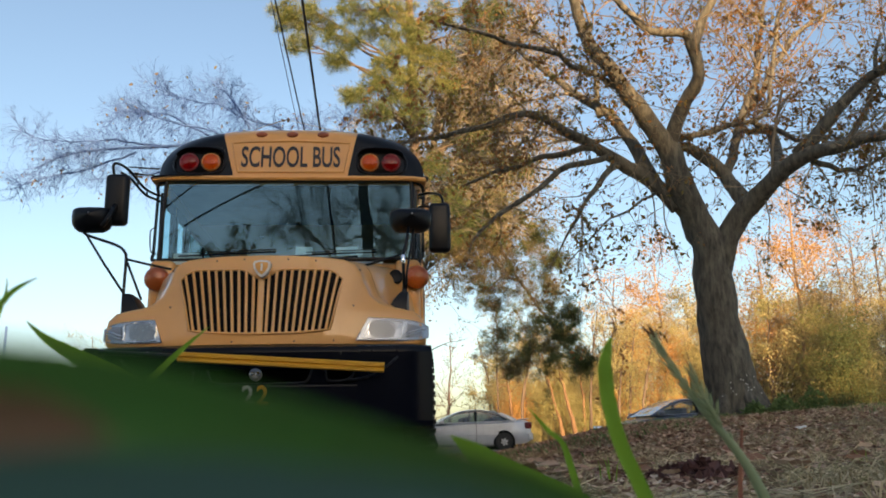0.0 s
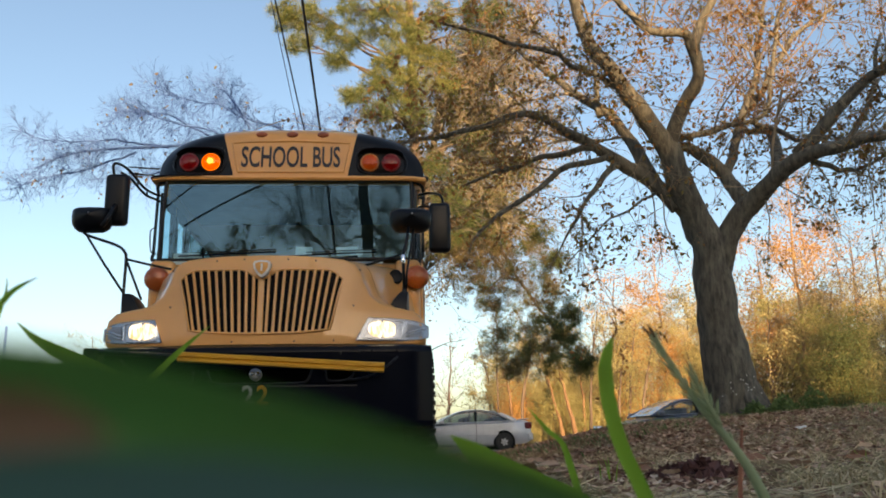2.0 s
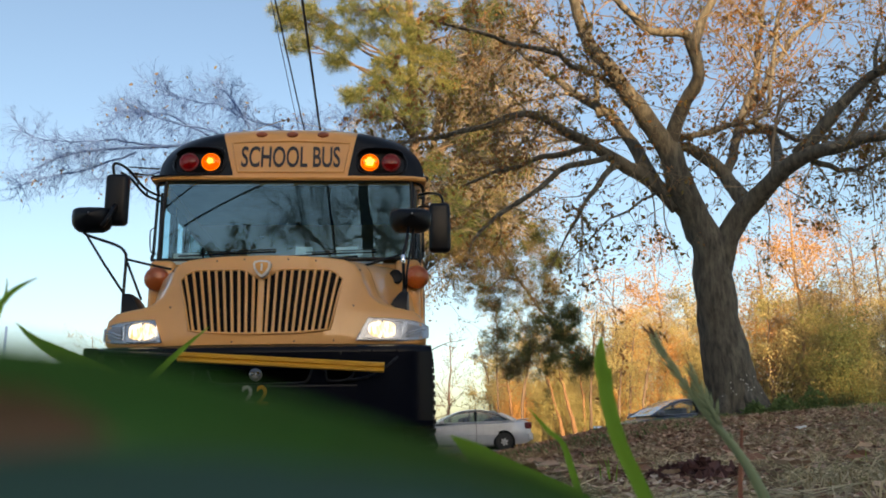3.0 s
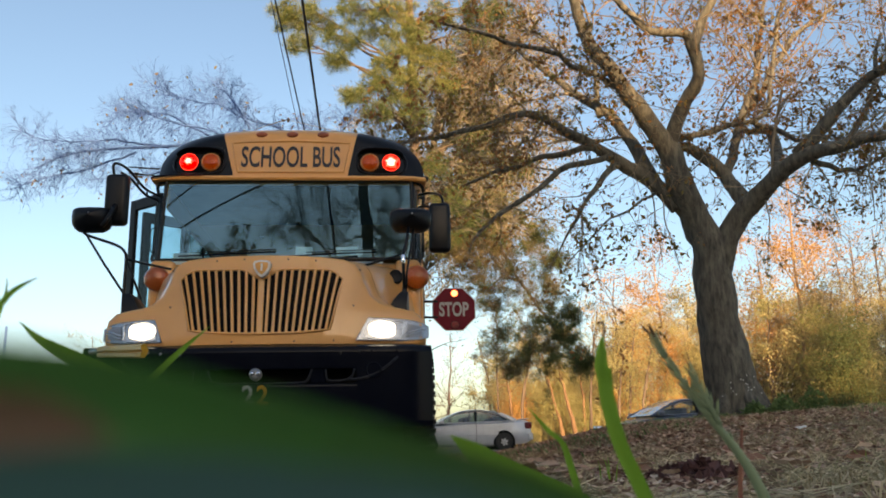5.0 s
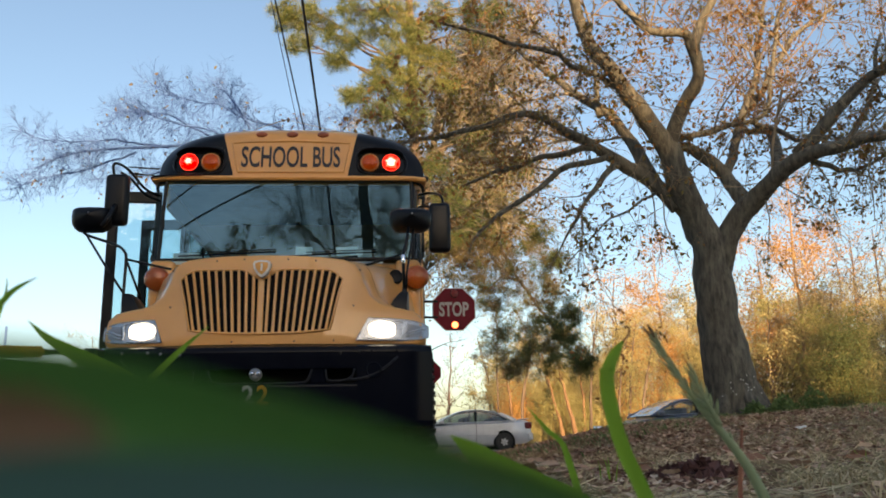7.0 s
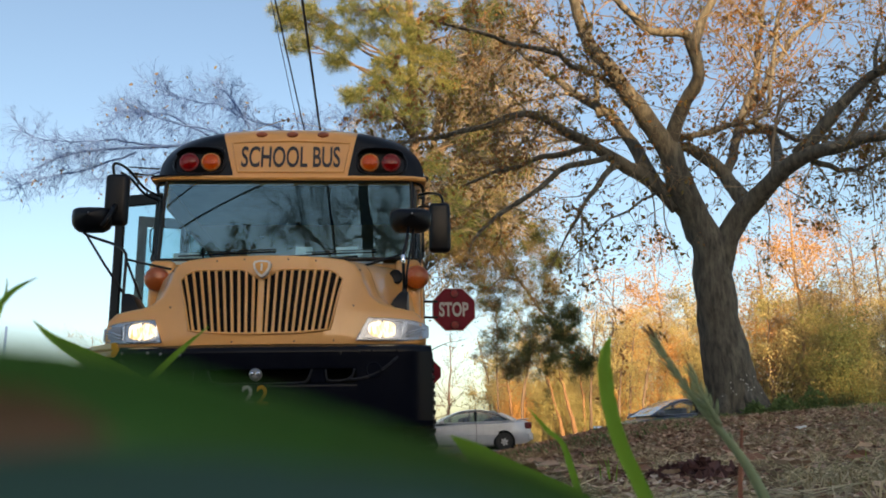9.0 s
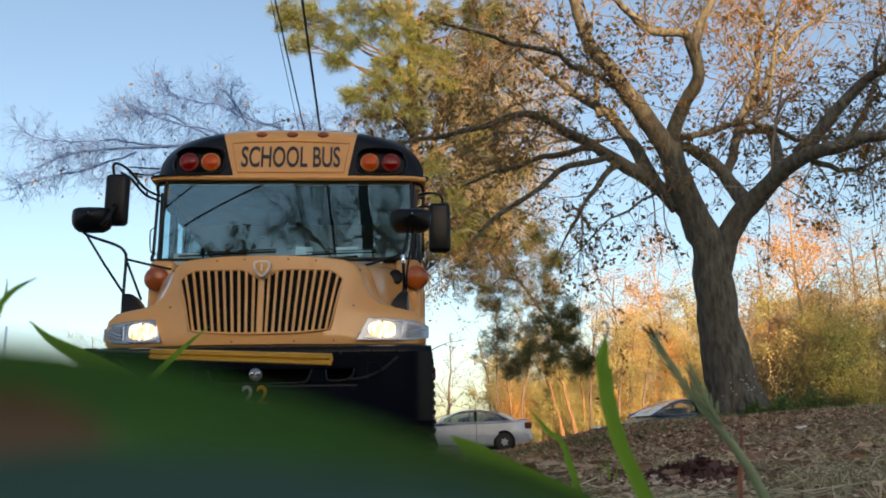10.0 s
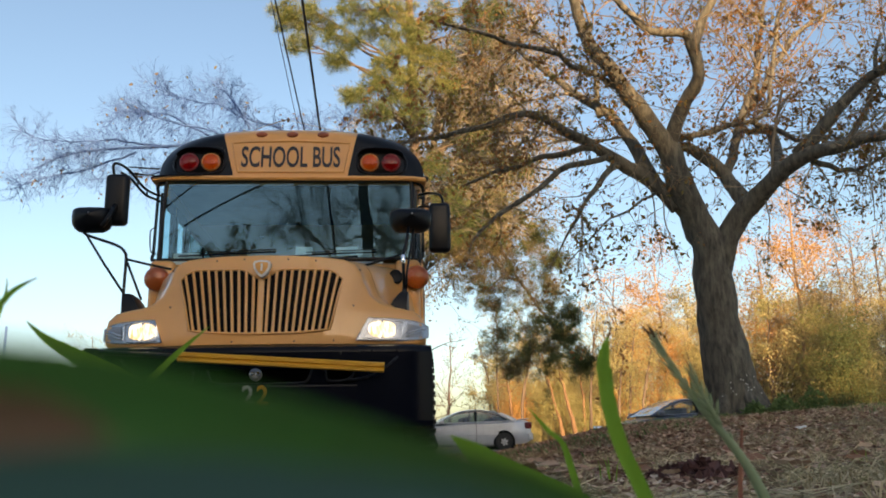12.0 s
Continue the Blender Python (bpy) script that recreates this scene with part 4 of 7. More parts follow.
        # lower frame down to the fender foot
        foot = part("mirror_foot", Soup().loft([[(side * ((1.145 if side < 0 else 1.062) - w + t * w), 0.50 + d + 0.22 * u * (1 - d), z) for t, u in ((0, 0.25), (0.12, 0), (0.88, 0), (1, 0.25), (1, 0.9), (0.88, 1), (0.12, 1), (0, 0.9))] for z, w, d in ((1.15, 0.20, 0.0), (1.20, 0.20, 0.0), (1.30, 0.165, 0.01), (1.38, 0.11, 0.03), (1.42, 0.07, 0.05))]), M_BLACK, bus, "black mirror foot on the fender", smooth=40)
        if side < 0:
            rod("lower_bracket", smooth_path([(-1.585, back - 0.02, 2.03), (-1.575, 0.92, 1.982), (-1.275, 0.74, 1.85), (-1.165, 0.62, 1.765), (-1.145, 0.60, 1.70), (-1.14, 0.58, 1.50), (-1.138, 0.57, 1.25)]), 0.012, bus, "black tube mirror frame")
            rod("lower_bracket", [(-1.588, back - 0.02, 2.0), (-1.37, 0.75, 1.715), (-1.15, 0.585, 1.44)], 0.010, bus)
            rod("lower_bracket", [(-1.14, 0.60, 1.69), (-1.01, 0.60, 1.38)], 0.010, bus)
            rod("stay", [(-1.145, 0.62, 1.705), (-1.0, 0.66, 1.675), (-0.80, 0.62, 1.623)], 0.010, bus)
        else:
            rod("lower_bracket", [(1.071, 0.70, 2.005), (1.054, 0.69, 1.88), (1.02, 0.66, 1.74), (1.03, 0.60, 1.28)], 0.014, bus, "black tube mirror frame")
            rod("lower_bracket", [(1.108, 0.72, 1.969), (1.093, 0.70, 1.85), (1.05, 0.66, 1.6), (1.035, 0.62, 1.36)], 0.009, bus)
            part("boot", Soup().lathe((1.03, 0.60, 1.25), (-0.02, 0.06, 1), [(0, 0.030), (0.06, 0.028), (0.16, 0.022), (0.20, 0.016)], 14), M_RUBBER, bus, "black rubber boot on the mirror post", smooth=50)
            part("collar", Soup().lathe((1.02, 0.64, 1.66), (0, 0.1, 1), [(0, 0.015), (0.01, 0.019), (0.07, 0.019), (0.08, 0.015)], 12), M_CHROME, bus, "bright metal collar", smooth=40)
            rod("stay", [(1.03, 0.66, 1.75), (0.86, 0.66, 1.70), (0.66, 0.58, 1.62)], 0.010, bus)
        # amber corner lamp on its bracket
        lx = 1.157 if side > 0 else -1.10
        lamp = part("corner_signal", Soup().lathe((lx, 1.27, 1.69), (0.0, 1, 0), [(0, 0.012), (0.006, 0.05), (0.022, 0.085), (0.05, 0.105), (0.085, 0.105)], 28), M_AMBERPLASTIC, bus, "round amber corner signal", smooth=60)
        part("signal_body", Soup().lathe((lx, 1.35, 1.69), (0, 1, 0), [(0, 0.095), (0.06, 0.08)], 24), M_BLACK, lamp)
        if side > 0:
            part("corner_vent", Soup().lathe((0.965, 1.00, 1.635), (0, 1, 0), [(0.004, 0.01), (0.002, 0.046), (0.0, 0.052), (0.006, 0.058), (0.10, 0.06)], 20), M_BLACK, bus, "black round intake", smooth=60)


def build_wheel(parent, x, y, wide):
    r = 0.50
    side = 1 if x > 0 else -1
    wheel = part("wheel", Soup().lathe((x - side * wide, y, r), (side, 0, 0), [(0.02, 0.24), (0.0, 0.40), (0.03, 0.47), (0.05, r - 0.015), (wide - 0.05, r - 0.015), (wide - 0.03, 0.47), (wide, 0.40), (wide - 0.02, 0.26)], 40), M_RUBBER, parent, "black truck tyre with deep tread", smooth=30)
    part("rim", Soup().lathe((x - side * 0.10, y, r), (side, 0, 0), [(0, 0.05), (0.0, 0.20), (0.06, 0.24), (0.085, 0.265), (0.09, 0.25), (0.03, 0.20), (0.02, 0.10), (0.08, 0.09), (0.08, 0.01)], 28), M_STEEL, wheel)
    t = Soup()
    for k in range(44):
        a = 2 * math.pi * k / 44
        d = Vector((0, math.cos(a), math.sin(a)))
        q = Vector((0, -math.sin(a), math.cos(a)))
        c = Vector((x - side * wide, y, r))
        for w0, w1, sh in ((0.02, wide * 0.42, 0.0), (wide * 0.58, wide + 0.004, 0.5)):
            off = q * (0.036 * sh)
            pts = []
            for rr in (r - 0.03, r):
                pts.append([c + Vector((side * w, 0, 0)) + d * rr + q * s + off for w, s in ((w0, -0.016), (w1, -0.016), (w1, 0.016), (w0, 0.016))])
            t.loft(pts)
    part("tread", t, M_RUBBER, wheel)


def octagon(rad):
    return [(rad / math.cos(math.pi / 8) * math.cos(math.pi / 8 + math.pi / 4 * k), rad / math.cos(math.pi / 8) * math.sin(math.pi / 8 + math.pi / 4 * k)) for k in range(8)]


def build_stop_sign(bus, m, with_lights=True, reach=0.35):
    """Octagon on a swinging arm; its hinge is the origin, the sign reaches out along +x and faces -y."""
    sign = part("stop_sign", plate([(reach + x, z) for x, z in octagon(0.231)], -0.004, 0.004), M_SIGNRED, bus, "red octagonal stop sign on a swing arm")
    sign.matrix_basis = m
    for face in (-1, 1):
        ring_o, ring_i = octagon(0.231), octagon(0.222)
        s = Soup()
        s.loft([[(reach + x, face * 0.0055, z) for x, z in ring_o], [(reach + x, face * 0.0055, z) for x, z in ring_i]], caps=False)
        part("sign_border", s, M_SIGNWHITE, sign)
        if face < 0 and not with_lights:
            continue
        me = lettering("STOP", 0.155, 0.315, 0.003, 0.03)
        ob = new("lettering", me)
        me.materials.append(M_SIGNWHITE)
        ob.parent = sign
        ob.matrix_basis = pose(reach, face * 0.007, 0.0, 0, 0, 0 if face < 0 else 180)
    for z in (0.085, -0.085):
        part("hinge_arm", rounded_box((-0.02, -0.008, z - 0.012), (reach - 0.17, 0.008, z + 0.012), 0.004), M_BLACK, sign)
    lamps = []
    for z in (0.166, -0.172):
        lamp = part("sign_lamp", Soup().lathe((reach + 0.005, -0.026, z), (0, 1, 0), [(0.0, 0.046), (0.0, 0.040), (0.006, 0.040), (0.05, 0.046)], 20), M_BLACK, sign, "round flasher on the stop sign")
        if not with_lights:
            continue
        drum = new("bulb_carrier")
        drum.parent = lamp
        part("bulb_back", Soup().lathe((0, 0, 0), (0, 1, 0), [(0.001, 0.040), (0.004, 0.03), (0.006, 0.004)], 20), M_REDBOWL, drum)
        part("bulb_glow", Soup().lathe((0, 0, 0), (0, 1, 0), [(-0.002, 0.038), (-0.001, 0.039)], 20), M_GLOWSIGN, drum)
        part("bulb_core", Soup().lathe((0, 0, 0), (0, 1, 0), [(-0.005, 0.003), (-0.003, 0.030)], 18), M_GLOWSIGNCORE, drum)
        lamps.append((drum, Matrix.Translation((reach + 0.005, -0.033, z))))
    return sign, lamps


def build_crossing_arm(bus):
    """Yellow bar on a black pivot; the pivot is the origin, the bar reaches along +x."""
    arm = part("crossing_arm", Soup().tube([(0.0, 0, 0), (0.15, -0.03, 0.0), (0.58, -0.03, 0.0)], [0.022, 0.018, 0.018], 8), M_BLACK, bus, "yellow crossing arm on a black pivot rod", smooth=40)
    s = Soup()
    sec = [(-0.030, -0.036), (-0.050, -0.030), (-0.050, -0.012), (-0.038, -0.004), (-0.050, 0.004), (-0.050, 0.026), (-0.030, 0.034), (-0.012, 0.0)]
    s.loft([[(x, y, z) for y, z in sec] for x in (0.59, 0.61, 1.3, 1.985, 2.0)])
    part("yellow_bar", s, M_ARM, arm, "yellow ribbed plastic bar")
    part("pivot_box", rounded_box((-1.18, -0.09, 0.79), (-1.08, 0.10, 0.93), 0.012), M_BLACK, bus, "black pivot box of the crossing arm")
    return arm


def build_door(bus):
    """Two glazed leaves; each hinge is its origin and the leaf reaches along +y when shut."""
    leaves = []
    for k in (0, 1):
        w, z0, z1 = 0.47, 0.72, 2.60
        frame_ob = part("door_leaf", rounded_box((-0.02, w - 0.09, z0), (0.02, w, z1), 0.012), M_BLACK, bus, "black framed glazed entrance door leaf")
        part("hinge_stile", rounded_box((-0.02, 0.0, z0), (0.02, 0.05, z1), 0.012), M_BLACK, frame_ob)
        for a, b in ((z1 - 0.11, z1), (z0, z0 + 0.14)):
            part("door_rail", rounded_box((-0.018, 0.04, a), (0.018, w - 0.05, b), 0.01), M_BLACK, frame_ob)
        pane = part("door_pane", rounded_box((-0.004, 0.045, z0 + 0.13), (0.004, w - 0.085, z1 - 0.10), 0.001, 1), M_GLASS, frame_ob, "clear door glass")
        pane.visible_shadow = False
        leaves.append(frame_ob)
    return leaves


def build_bus():
    bus = holder("school_bus", BUS, "yellow school bus with black bumper and mirrors on the road", "school bus")
    hood = build_hood(bus)
    heads = build_headlamps(bus)
    build_bumper(bus)
    warn = build_cap(bus)
    build_body(bus)
    build_windshield(bus)
    build_mirrors(bus)
    build_dash_papers(bus)
    for x in (-1.2, 1.25):
        build_wheel(bus, x, 1.0, 0.28)
        build_wheel(bus, x, 8.2, 0.5)
    sign, flashers = build_stop_sign(bus, pose(1.26, 2.85, 1.64))
    rear, _ = build_stop_sign(bus, pose(1.24, 10.9, 1.64), False, 0.54)
    arm = build_crossing_arm(bus)
    door = build_door(bus)
    return dict(bus=bus, heads=heads, warn=warn, sign=sign, flashers=flashers, rear=rear, arm=arm, door=door)


MOVING = build_bus()


# ---- trees ----
def smooth_line(pts, per=4):
    pts = [Vector(p) for p in pts]
    q = [2 * pts[0] - pts[1]] + pts + [2 * pts[-1] - pts[-2]]
    out = []
    for i in range(1, len(q) - 2):
        for k in range(per):
            t = k / per
            a, b, c, d = q[i - 1], q[i], q[i + 1], q[i + 2]
            out.append(0.5 * ((2 * b) + (c - a) * t + (2 * a - 5 * b + 4 * c - d) * t * t + (3 * b - a - 3 * c + d) * t ** 3))
    out.append(pts[-1])
    return out


def limb(s, pts, r0, r1, sides=9, gnarl=0.0, girth=None):
    line = smooth_line(pts)
    n = len(line)
    for i in range(1, n - 1):
        line[i] = line[i] + gnarl * Vector((noise.noise(line[i] * 2.1), noise.noise(line[i] * 2.1 + Vector((7, 0, 0))), noise.noise(line[i] * 2.1 + Vector((0, 9, 0)))))
    radii = [r0 + (r1 - r0) * (i / (n - 1)) ** 0.8 for i in range(n)]
    if girth:
        radii = [girth[min(i // 4, len(girth) - 1)] + (girth[min(i // 4 + 1, len(girth) - 1)] - girth[min(i // 4, len(girth) - 1)]) * (i % 4) / 4 for i in range(n)]
    radii = [r * (1 + 0.11 * noise.noise(p * 1.9)) for r, p in zip(radii, line)]
    base = len(s.v)
    s.tube(line, radii, sides)
    if sides > 8:
        for i in range(n):
            for k in range(base + i * sides, base + (i + 1) * sides):
                out = s.v[k] - line[i]
                s.v[k] = s.v[k] + out * (0.09 * noise.noise(s.v[k] * 4.5) + 0.10 * noise.noise(s.v[k] * 11.0))
    return list(zip(line, radii))


def twigs(s, origin, way, length, r, level, tips, droop=0.0, spread=0.8):
    """A crooked twig that forks; collects tip places."""
    pts, p, d = [origin], Vector(origin), way.normalized()
    n = 4
    for i in range(n):
        d = (d + rand_dir() * 0.32 + Vector((0, 0, droop))).normalized()
        p = p + d * (length / n)
        pts.append(p.copy())
        if level > 0 and i >= 1:
            for _ in range(1 if rng.random() < 0.75 else 2):
                twigs(s, p, d + rand_dir() * spread, length * rng.uniform(0.45, 0.75), r * 0.6, level - 1, tips, droop, spread)
    s.tube(pts, [r * (1 - 0.75 * i / n) for i in range(n + 1)], 4 if r > 0.012 else 3, cap=False)
    tips.append((p, d))
    tips.append(((pts[2] + pts[3]) * 0.5, d))


def scatter_leaves(s, tips, per, size, reach):
    for p, d in tips:
        for _ in range(per if isinstance(per, int) else (int(per) + (rng.random() < per % 1))):
            at = p + rand_dir() * reach * rng.random()
            along = (rand_dir() + Vector((0, 0, -0.6))).normalized()
            across = along.cross(rand_dir()).normalized()
            k = size * rng.uniform(0.6, 1.3)
            s.leaf(at, along, across, k, k * 0.55)


def build_shade_tree():
    tree = holder("shade_tree", Matrix.Translation((0, 0, 0)), "large spreading tree with sparse brown autumn leaves on the bank", "tree")
    wood = Soup()
    # root flare
    for a in range(7):
        ang = a * 0.9 + 0.3
        c = Vector((4.52, 11.00, 0.62))
        out = Vector((math.cos(ang), math.sin(ang), 0))
        wood.tube([c + out * 0.27 + Vector((-0.03, 0, 0.34)), c + out * 0.36 + Vector((0, 0, 0.02)), c + out * 0.54 + Vector((0, 0, -0.16))], [0.06, 0.08, 0.05], 8)
    paths = [
        ([(4.53, 11.00, 0.45), (4.52, 11.00, 0.62), (4.43, 11.00, 1.25), (4.375, 11.00, 2.05), (4.34, 11.00, 2.88), (4.04, 10.90, 3.55), (3.76, 10.70, 4.20), (3.40, 10.50, 4.59), (3.09, 10.30, 4.89), (2.76, 10.00, 5.13), (2.47, 9.80, 5.51), (2.35, 9.70, 5.91), (2.18, 9.60, 6.51)], (0.43, 0.39, 0.318, 0.282, 0.25, 0.21, 0.185, 0.145, 0.125, 0.11, 0.095, 0.08, 0.05), 0),
        ([(3.82, 10.85, 3.90), (3.86, 10.65, 4.35), (3.99, 10.40, 4.74), (4.08, 10.10, 5.00), (3.99, 10.00, 5.38), (3.83, 9.90, 5.47), (3.34, 9.80, 5.44), (3.11, 9.70, 5.65), (2.90, 9.60, 5.83), (2.56, 9.40, 6.14)], (0.13, 0.13, 0.108, 0.104, 0.09, 0.07, 0.06, 0.052, 0.048, 0.035), 0),
        ([(4.00, 10.00, 5.26), (4.16, 10.00, 5.72), (4.30, 9.90, 6.00), (4.52, 9.80, 6.50)], (0.10, 0.075, 0.065, 0.05), 0),
        ([(4.42, 11.00, 2.09), (4.56, 10.95, 2.79), (4.72, 10.80, 3.19), (4.97, 10.50, 3.49), (5.31, 10.00, 3.77), (5.70, 9.70, 3.86), (6.08, 9.40, 3.83), (6.62, 9.00, 3.77)], (0.17, 0.195, 0.175, 0.158, 0.122, 0.09, 0.075, 0.05), 0),
        ([(5.27, 10.05, 3.82), (5.63, 9.80, 4.26), (5.96, 9.50, 4.63), (6.17, 9.30, 4.74), (6.67, 9.10, 5.00)], (0.12, 0.095, 0.075, 0.06, 0.04), 0),
        ([(4.13, 10.95, 3.18), (3.71, 11.00, 3.68), (3.17, 11.00, 4.09), (2.52, 10.80, 4.37), (1.99, 10.40, 4.49), (1.59, 10.10, 4.38), (1.17, 9.90, 4.19), (0.44, 9.60, 3.90), (-0.04, 9.30, 3.68)], (0.10, 0.13, 0.108, 0.082, 0.068, 0.056, 0.046, 0.032, 0.015), 0),
        ([(3.90, 10.95, 3.34), (3.66, 11.10, 3.83), (3.47, 11.30, 4.45), (3.21, 11.50, 5.00), (2.80, 11.80, 5.45), (2.39, 12.00, 5.93), (1.77, 12.20, 6.56)], (0.09, 0.112, 0.10, 0.085, 0.07, 0.055, 0.03), 0),
        ([(4.85, 10.80, 3.38), (4.81, 10.90, 3.53), (4.65, 11.10, 3.98), (4.43, 11.20, 4.22), (4.18, 11.10, 4.31), (3.86, 10.90, 4.24)], (0.15, 0.13, 0.115, 0.10, 0.09, 0.07), 0),
        ([(4.69, 11.10, 3.88), (4.87, 11.30, 4.14), (5.32, 11.80, 4.91), (5.79, 12.20, 5.75), (6.19, 12.60, 6.80), (6.71, 13.00, 8.22)], (0.09, 0.085, 0.08, 0.07, 0.05, 0.02), 0),
        ([(3.17, 11.00, 4.05), (2.99, 10.90, 3.90), (2.66, 10.70, 3.45), (2.36, 10.60, 3.05), (2.17, 10.50, 2.70), (1.82, 10.40, 2.23)], (0.07, 0.058, 0.040, 0.024, 0.012, 0.006), 0),
        ([(4.05, 10.90, 4.38), (4.23, 11.00, 4.43), (4.80, 11.20, 4.66), (5.31, 11.30, 4.81), (5.69, 11.50, 5.17), (5.96, 11.80, 5.92), (6.20, 12.00, 6.72), (6.67, 12.20, 7.73)], (0.07, 0.06, 0.05, 0.045, 0.045, 0.04, 0.04, 0.03), 0),
        ([(5.31, 11.30, 4.81), (5.61, 11.20, 4.64), (5.88, 11.00, 4.39), (6.26, 10.80, 4.38)], 0.05, 0.02),
        ([(5.20, 10.40, 3.65), (5.43, 10.90, 4.17), (5.59, 11.40, 4.69), (5.40, 11.80, 4.84), (5.12, 12.10, 5.12)], (0.11, 0.10, 0.08, 0.045, 0.012), 0),
        ([(5.64, 12.00, 5.32), (7.07, 13.20, 7.11), (8.16, 13.50, 7.96)], 0.06, 0.025),
        ([(5.82, 9.80, 3.91), (6.41, 10.20, 4.64), (7.02, 10.60, 5.86)], 0.05, 0.025),
        ([(5.60, 10.40, 3.92), (6.60, 11.20, 4.01), (7.71, 11.80, 4.49)], 0.05, 0.02),
        ([(2.79, 10.90, 4.24), (2.07, 10.90, 4.09), (1.43, 10.90, 3.92), (0.94, 10.80, 3.65)], 0.05, 0.02),
        ([(3.14, 10.50, 4.94), (2.29, 9.80, 5.00), (1.37, 9.00, 4.90), (0.53, 8.40, 4.79)], 0.05, 0.015),
        ([(3.08, 11.50, 4.96), (3.07, 11.60, 5.51), (3.05, 11.70, 6.02)], 0.05, 0.03),
        ([(3.05, 10.90, 4.12), (2.38, 10.70, 3.88), (1.83, 10.60, 3.45), (1.36, 10.50, 3.13), (1.10, 10.40, 2.90), (0.95, 10.30, 2.50)], (0.055, 0.05, 0.045, 0.036, 0.028, 0.010), 0),
        ([(3.66, 11.00, 3.60), (3.06, 10.40, 3.20), (2.56, 10.00, 2.80), (2.05, 9.70, 2.30)], 0.022, 0.008),
    ]
    twig, tips = Soup(), []
    for pts, r0, r1 in paths:
        line = limb(wood, pts, r0, r1, 10, 0.09) if r1 else limb(wood, pts, 0, 0, 16, 0.05, [r * (0.82 if r < 0.2 else 0.91 if r < 0.28 else 0.97) for r in r0])
        if len(pts) == 13:
            line = line[22:]
        n = len(line)
        total = sum((line[i + 1][0] - line[i][0]).length for i in range(n - 1))
        count = int(2 + total * 2.8)
        for k in range(count):
            i = int((0.36 + 0.64 * rng.random()) * (n - 1))
            p, r = line[i]
            d = (line[min(i + 1, n - 1)][0] - line[max(i - 1, 0)][0]).normalized()
            twigs(twig, p, d * 0.5 + rand_dir(0.1), rng.uniform(0.5, 1.5) * min(1.0, 0.25 + r / 0.06), min(r * 0.4, 0.012), 2, tips, -0.03)
        # side branches, and leafy sprigs that sit on the limb itself
        for k in range(int(total * 0.5)):
            i = int((0.25 + 0.7 * rng.random()) * (n - 1))
            p, r = line[i]
            d = (line[min(i + 1, n - 1)][0] - line[max(i - 1, 0)][0]).normalized()
            twigs(twig, p, d * 0.4 + rand_dir(0.15), rng.uniform(1.0, 2.0), min(r * 0.38, 0.024), 3, tips, -0.02, 0.7)
        for k in range(int(total * 1.4)):
            p, r = line[int(rng.random() * (n - 1))]
            d = rand_dir(0.1)
            tips.append((p + d * (r + 0.05), d))
            twigs(twig, p + d * r * 0.8, d, rng.uniform(0.12, 0.3), 0.005, 1, tips, -0.05)
    # hanging leafy twigs under the crown
    for a, b, c in (((3.54, 10.90, 3.67), (3.56, 10.80, 3.16), (3.61, 10.80, 2.56)), ((3.70, 10.90, 3.55), (3.68, 10.70, 3.05), (3.78, 10.60, 2.40)), ((2.50, 10.60, 3.19), (2.46, 10.50, 2.77), (2.37, 10.50, 2.32)), ((4.96, 10.50, 3.42), (4.97, 10.40, 3.04), (4.87, 10.40, 2.43)), ((5.45, 10.00, 3.69), (5.26, 10.00, 3.38), (5.09, 10.00, 2.93)), ((5.45, 10.00, 3.69), (5.60, 10.00, 3.38), (5.69, 10.00, 2.93)), ((6.01, 9.50, 3.81), (5.87, 9.50, 3.37), (5.85, 9.50, 2.79)), ((2.50, 10.60, 3.15), (2.69, 10.50, 2.85), (2.78, 10.50, 2.47))):
        line = limb(twig, [a, b, c], 0.014, 0.005, 4, 0.05)
        for k in range(5):
            p = line[int((0.3 + 0.7 * rng.random()) * (len(line) - 1))][0]
            twigs(twig, p, Vector((0, 0, -0.8)) + rand_dir(), rng.uniform(0.12, 0.35), 0.005, 1, tips, -0.1)
    part("trunk", wood, M_BARK, tree, "furrowed grey-brown trunk and limbs", smooth=180)
    tagged(part("twig_mass", twig, M_TWIG, tree), kind="stuff")
    leaves = Soup()
    for tip in tips:
        if rng.random() < 0.12 + 0.20 * smoothstep(3.0, 4.2, tip[0][2]):
            scatter_leaves(leaves, [tip], rng.randint(3, 8), 0.066, 0.13)
    part("crown", leaves, M_OAKLEAF, tree, "sparse brown and olive leaves")
    return tree


def clump(s, c, rad, n, length):
    """A tuft of pine needles."""
    for _ in range(n):
        d = rand_dir(0.15)
        at = c + d * rad * rng.random() ** 0.5
        way = (d + rand_dir() * 0.7).normalized()
        side = way.cross(rand_dir()).normalized() * length * 0.03
        s.poly([at - side, at + side, at + way * length])


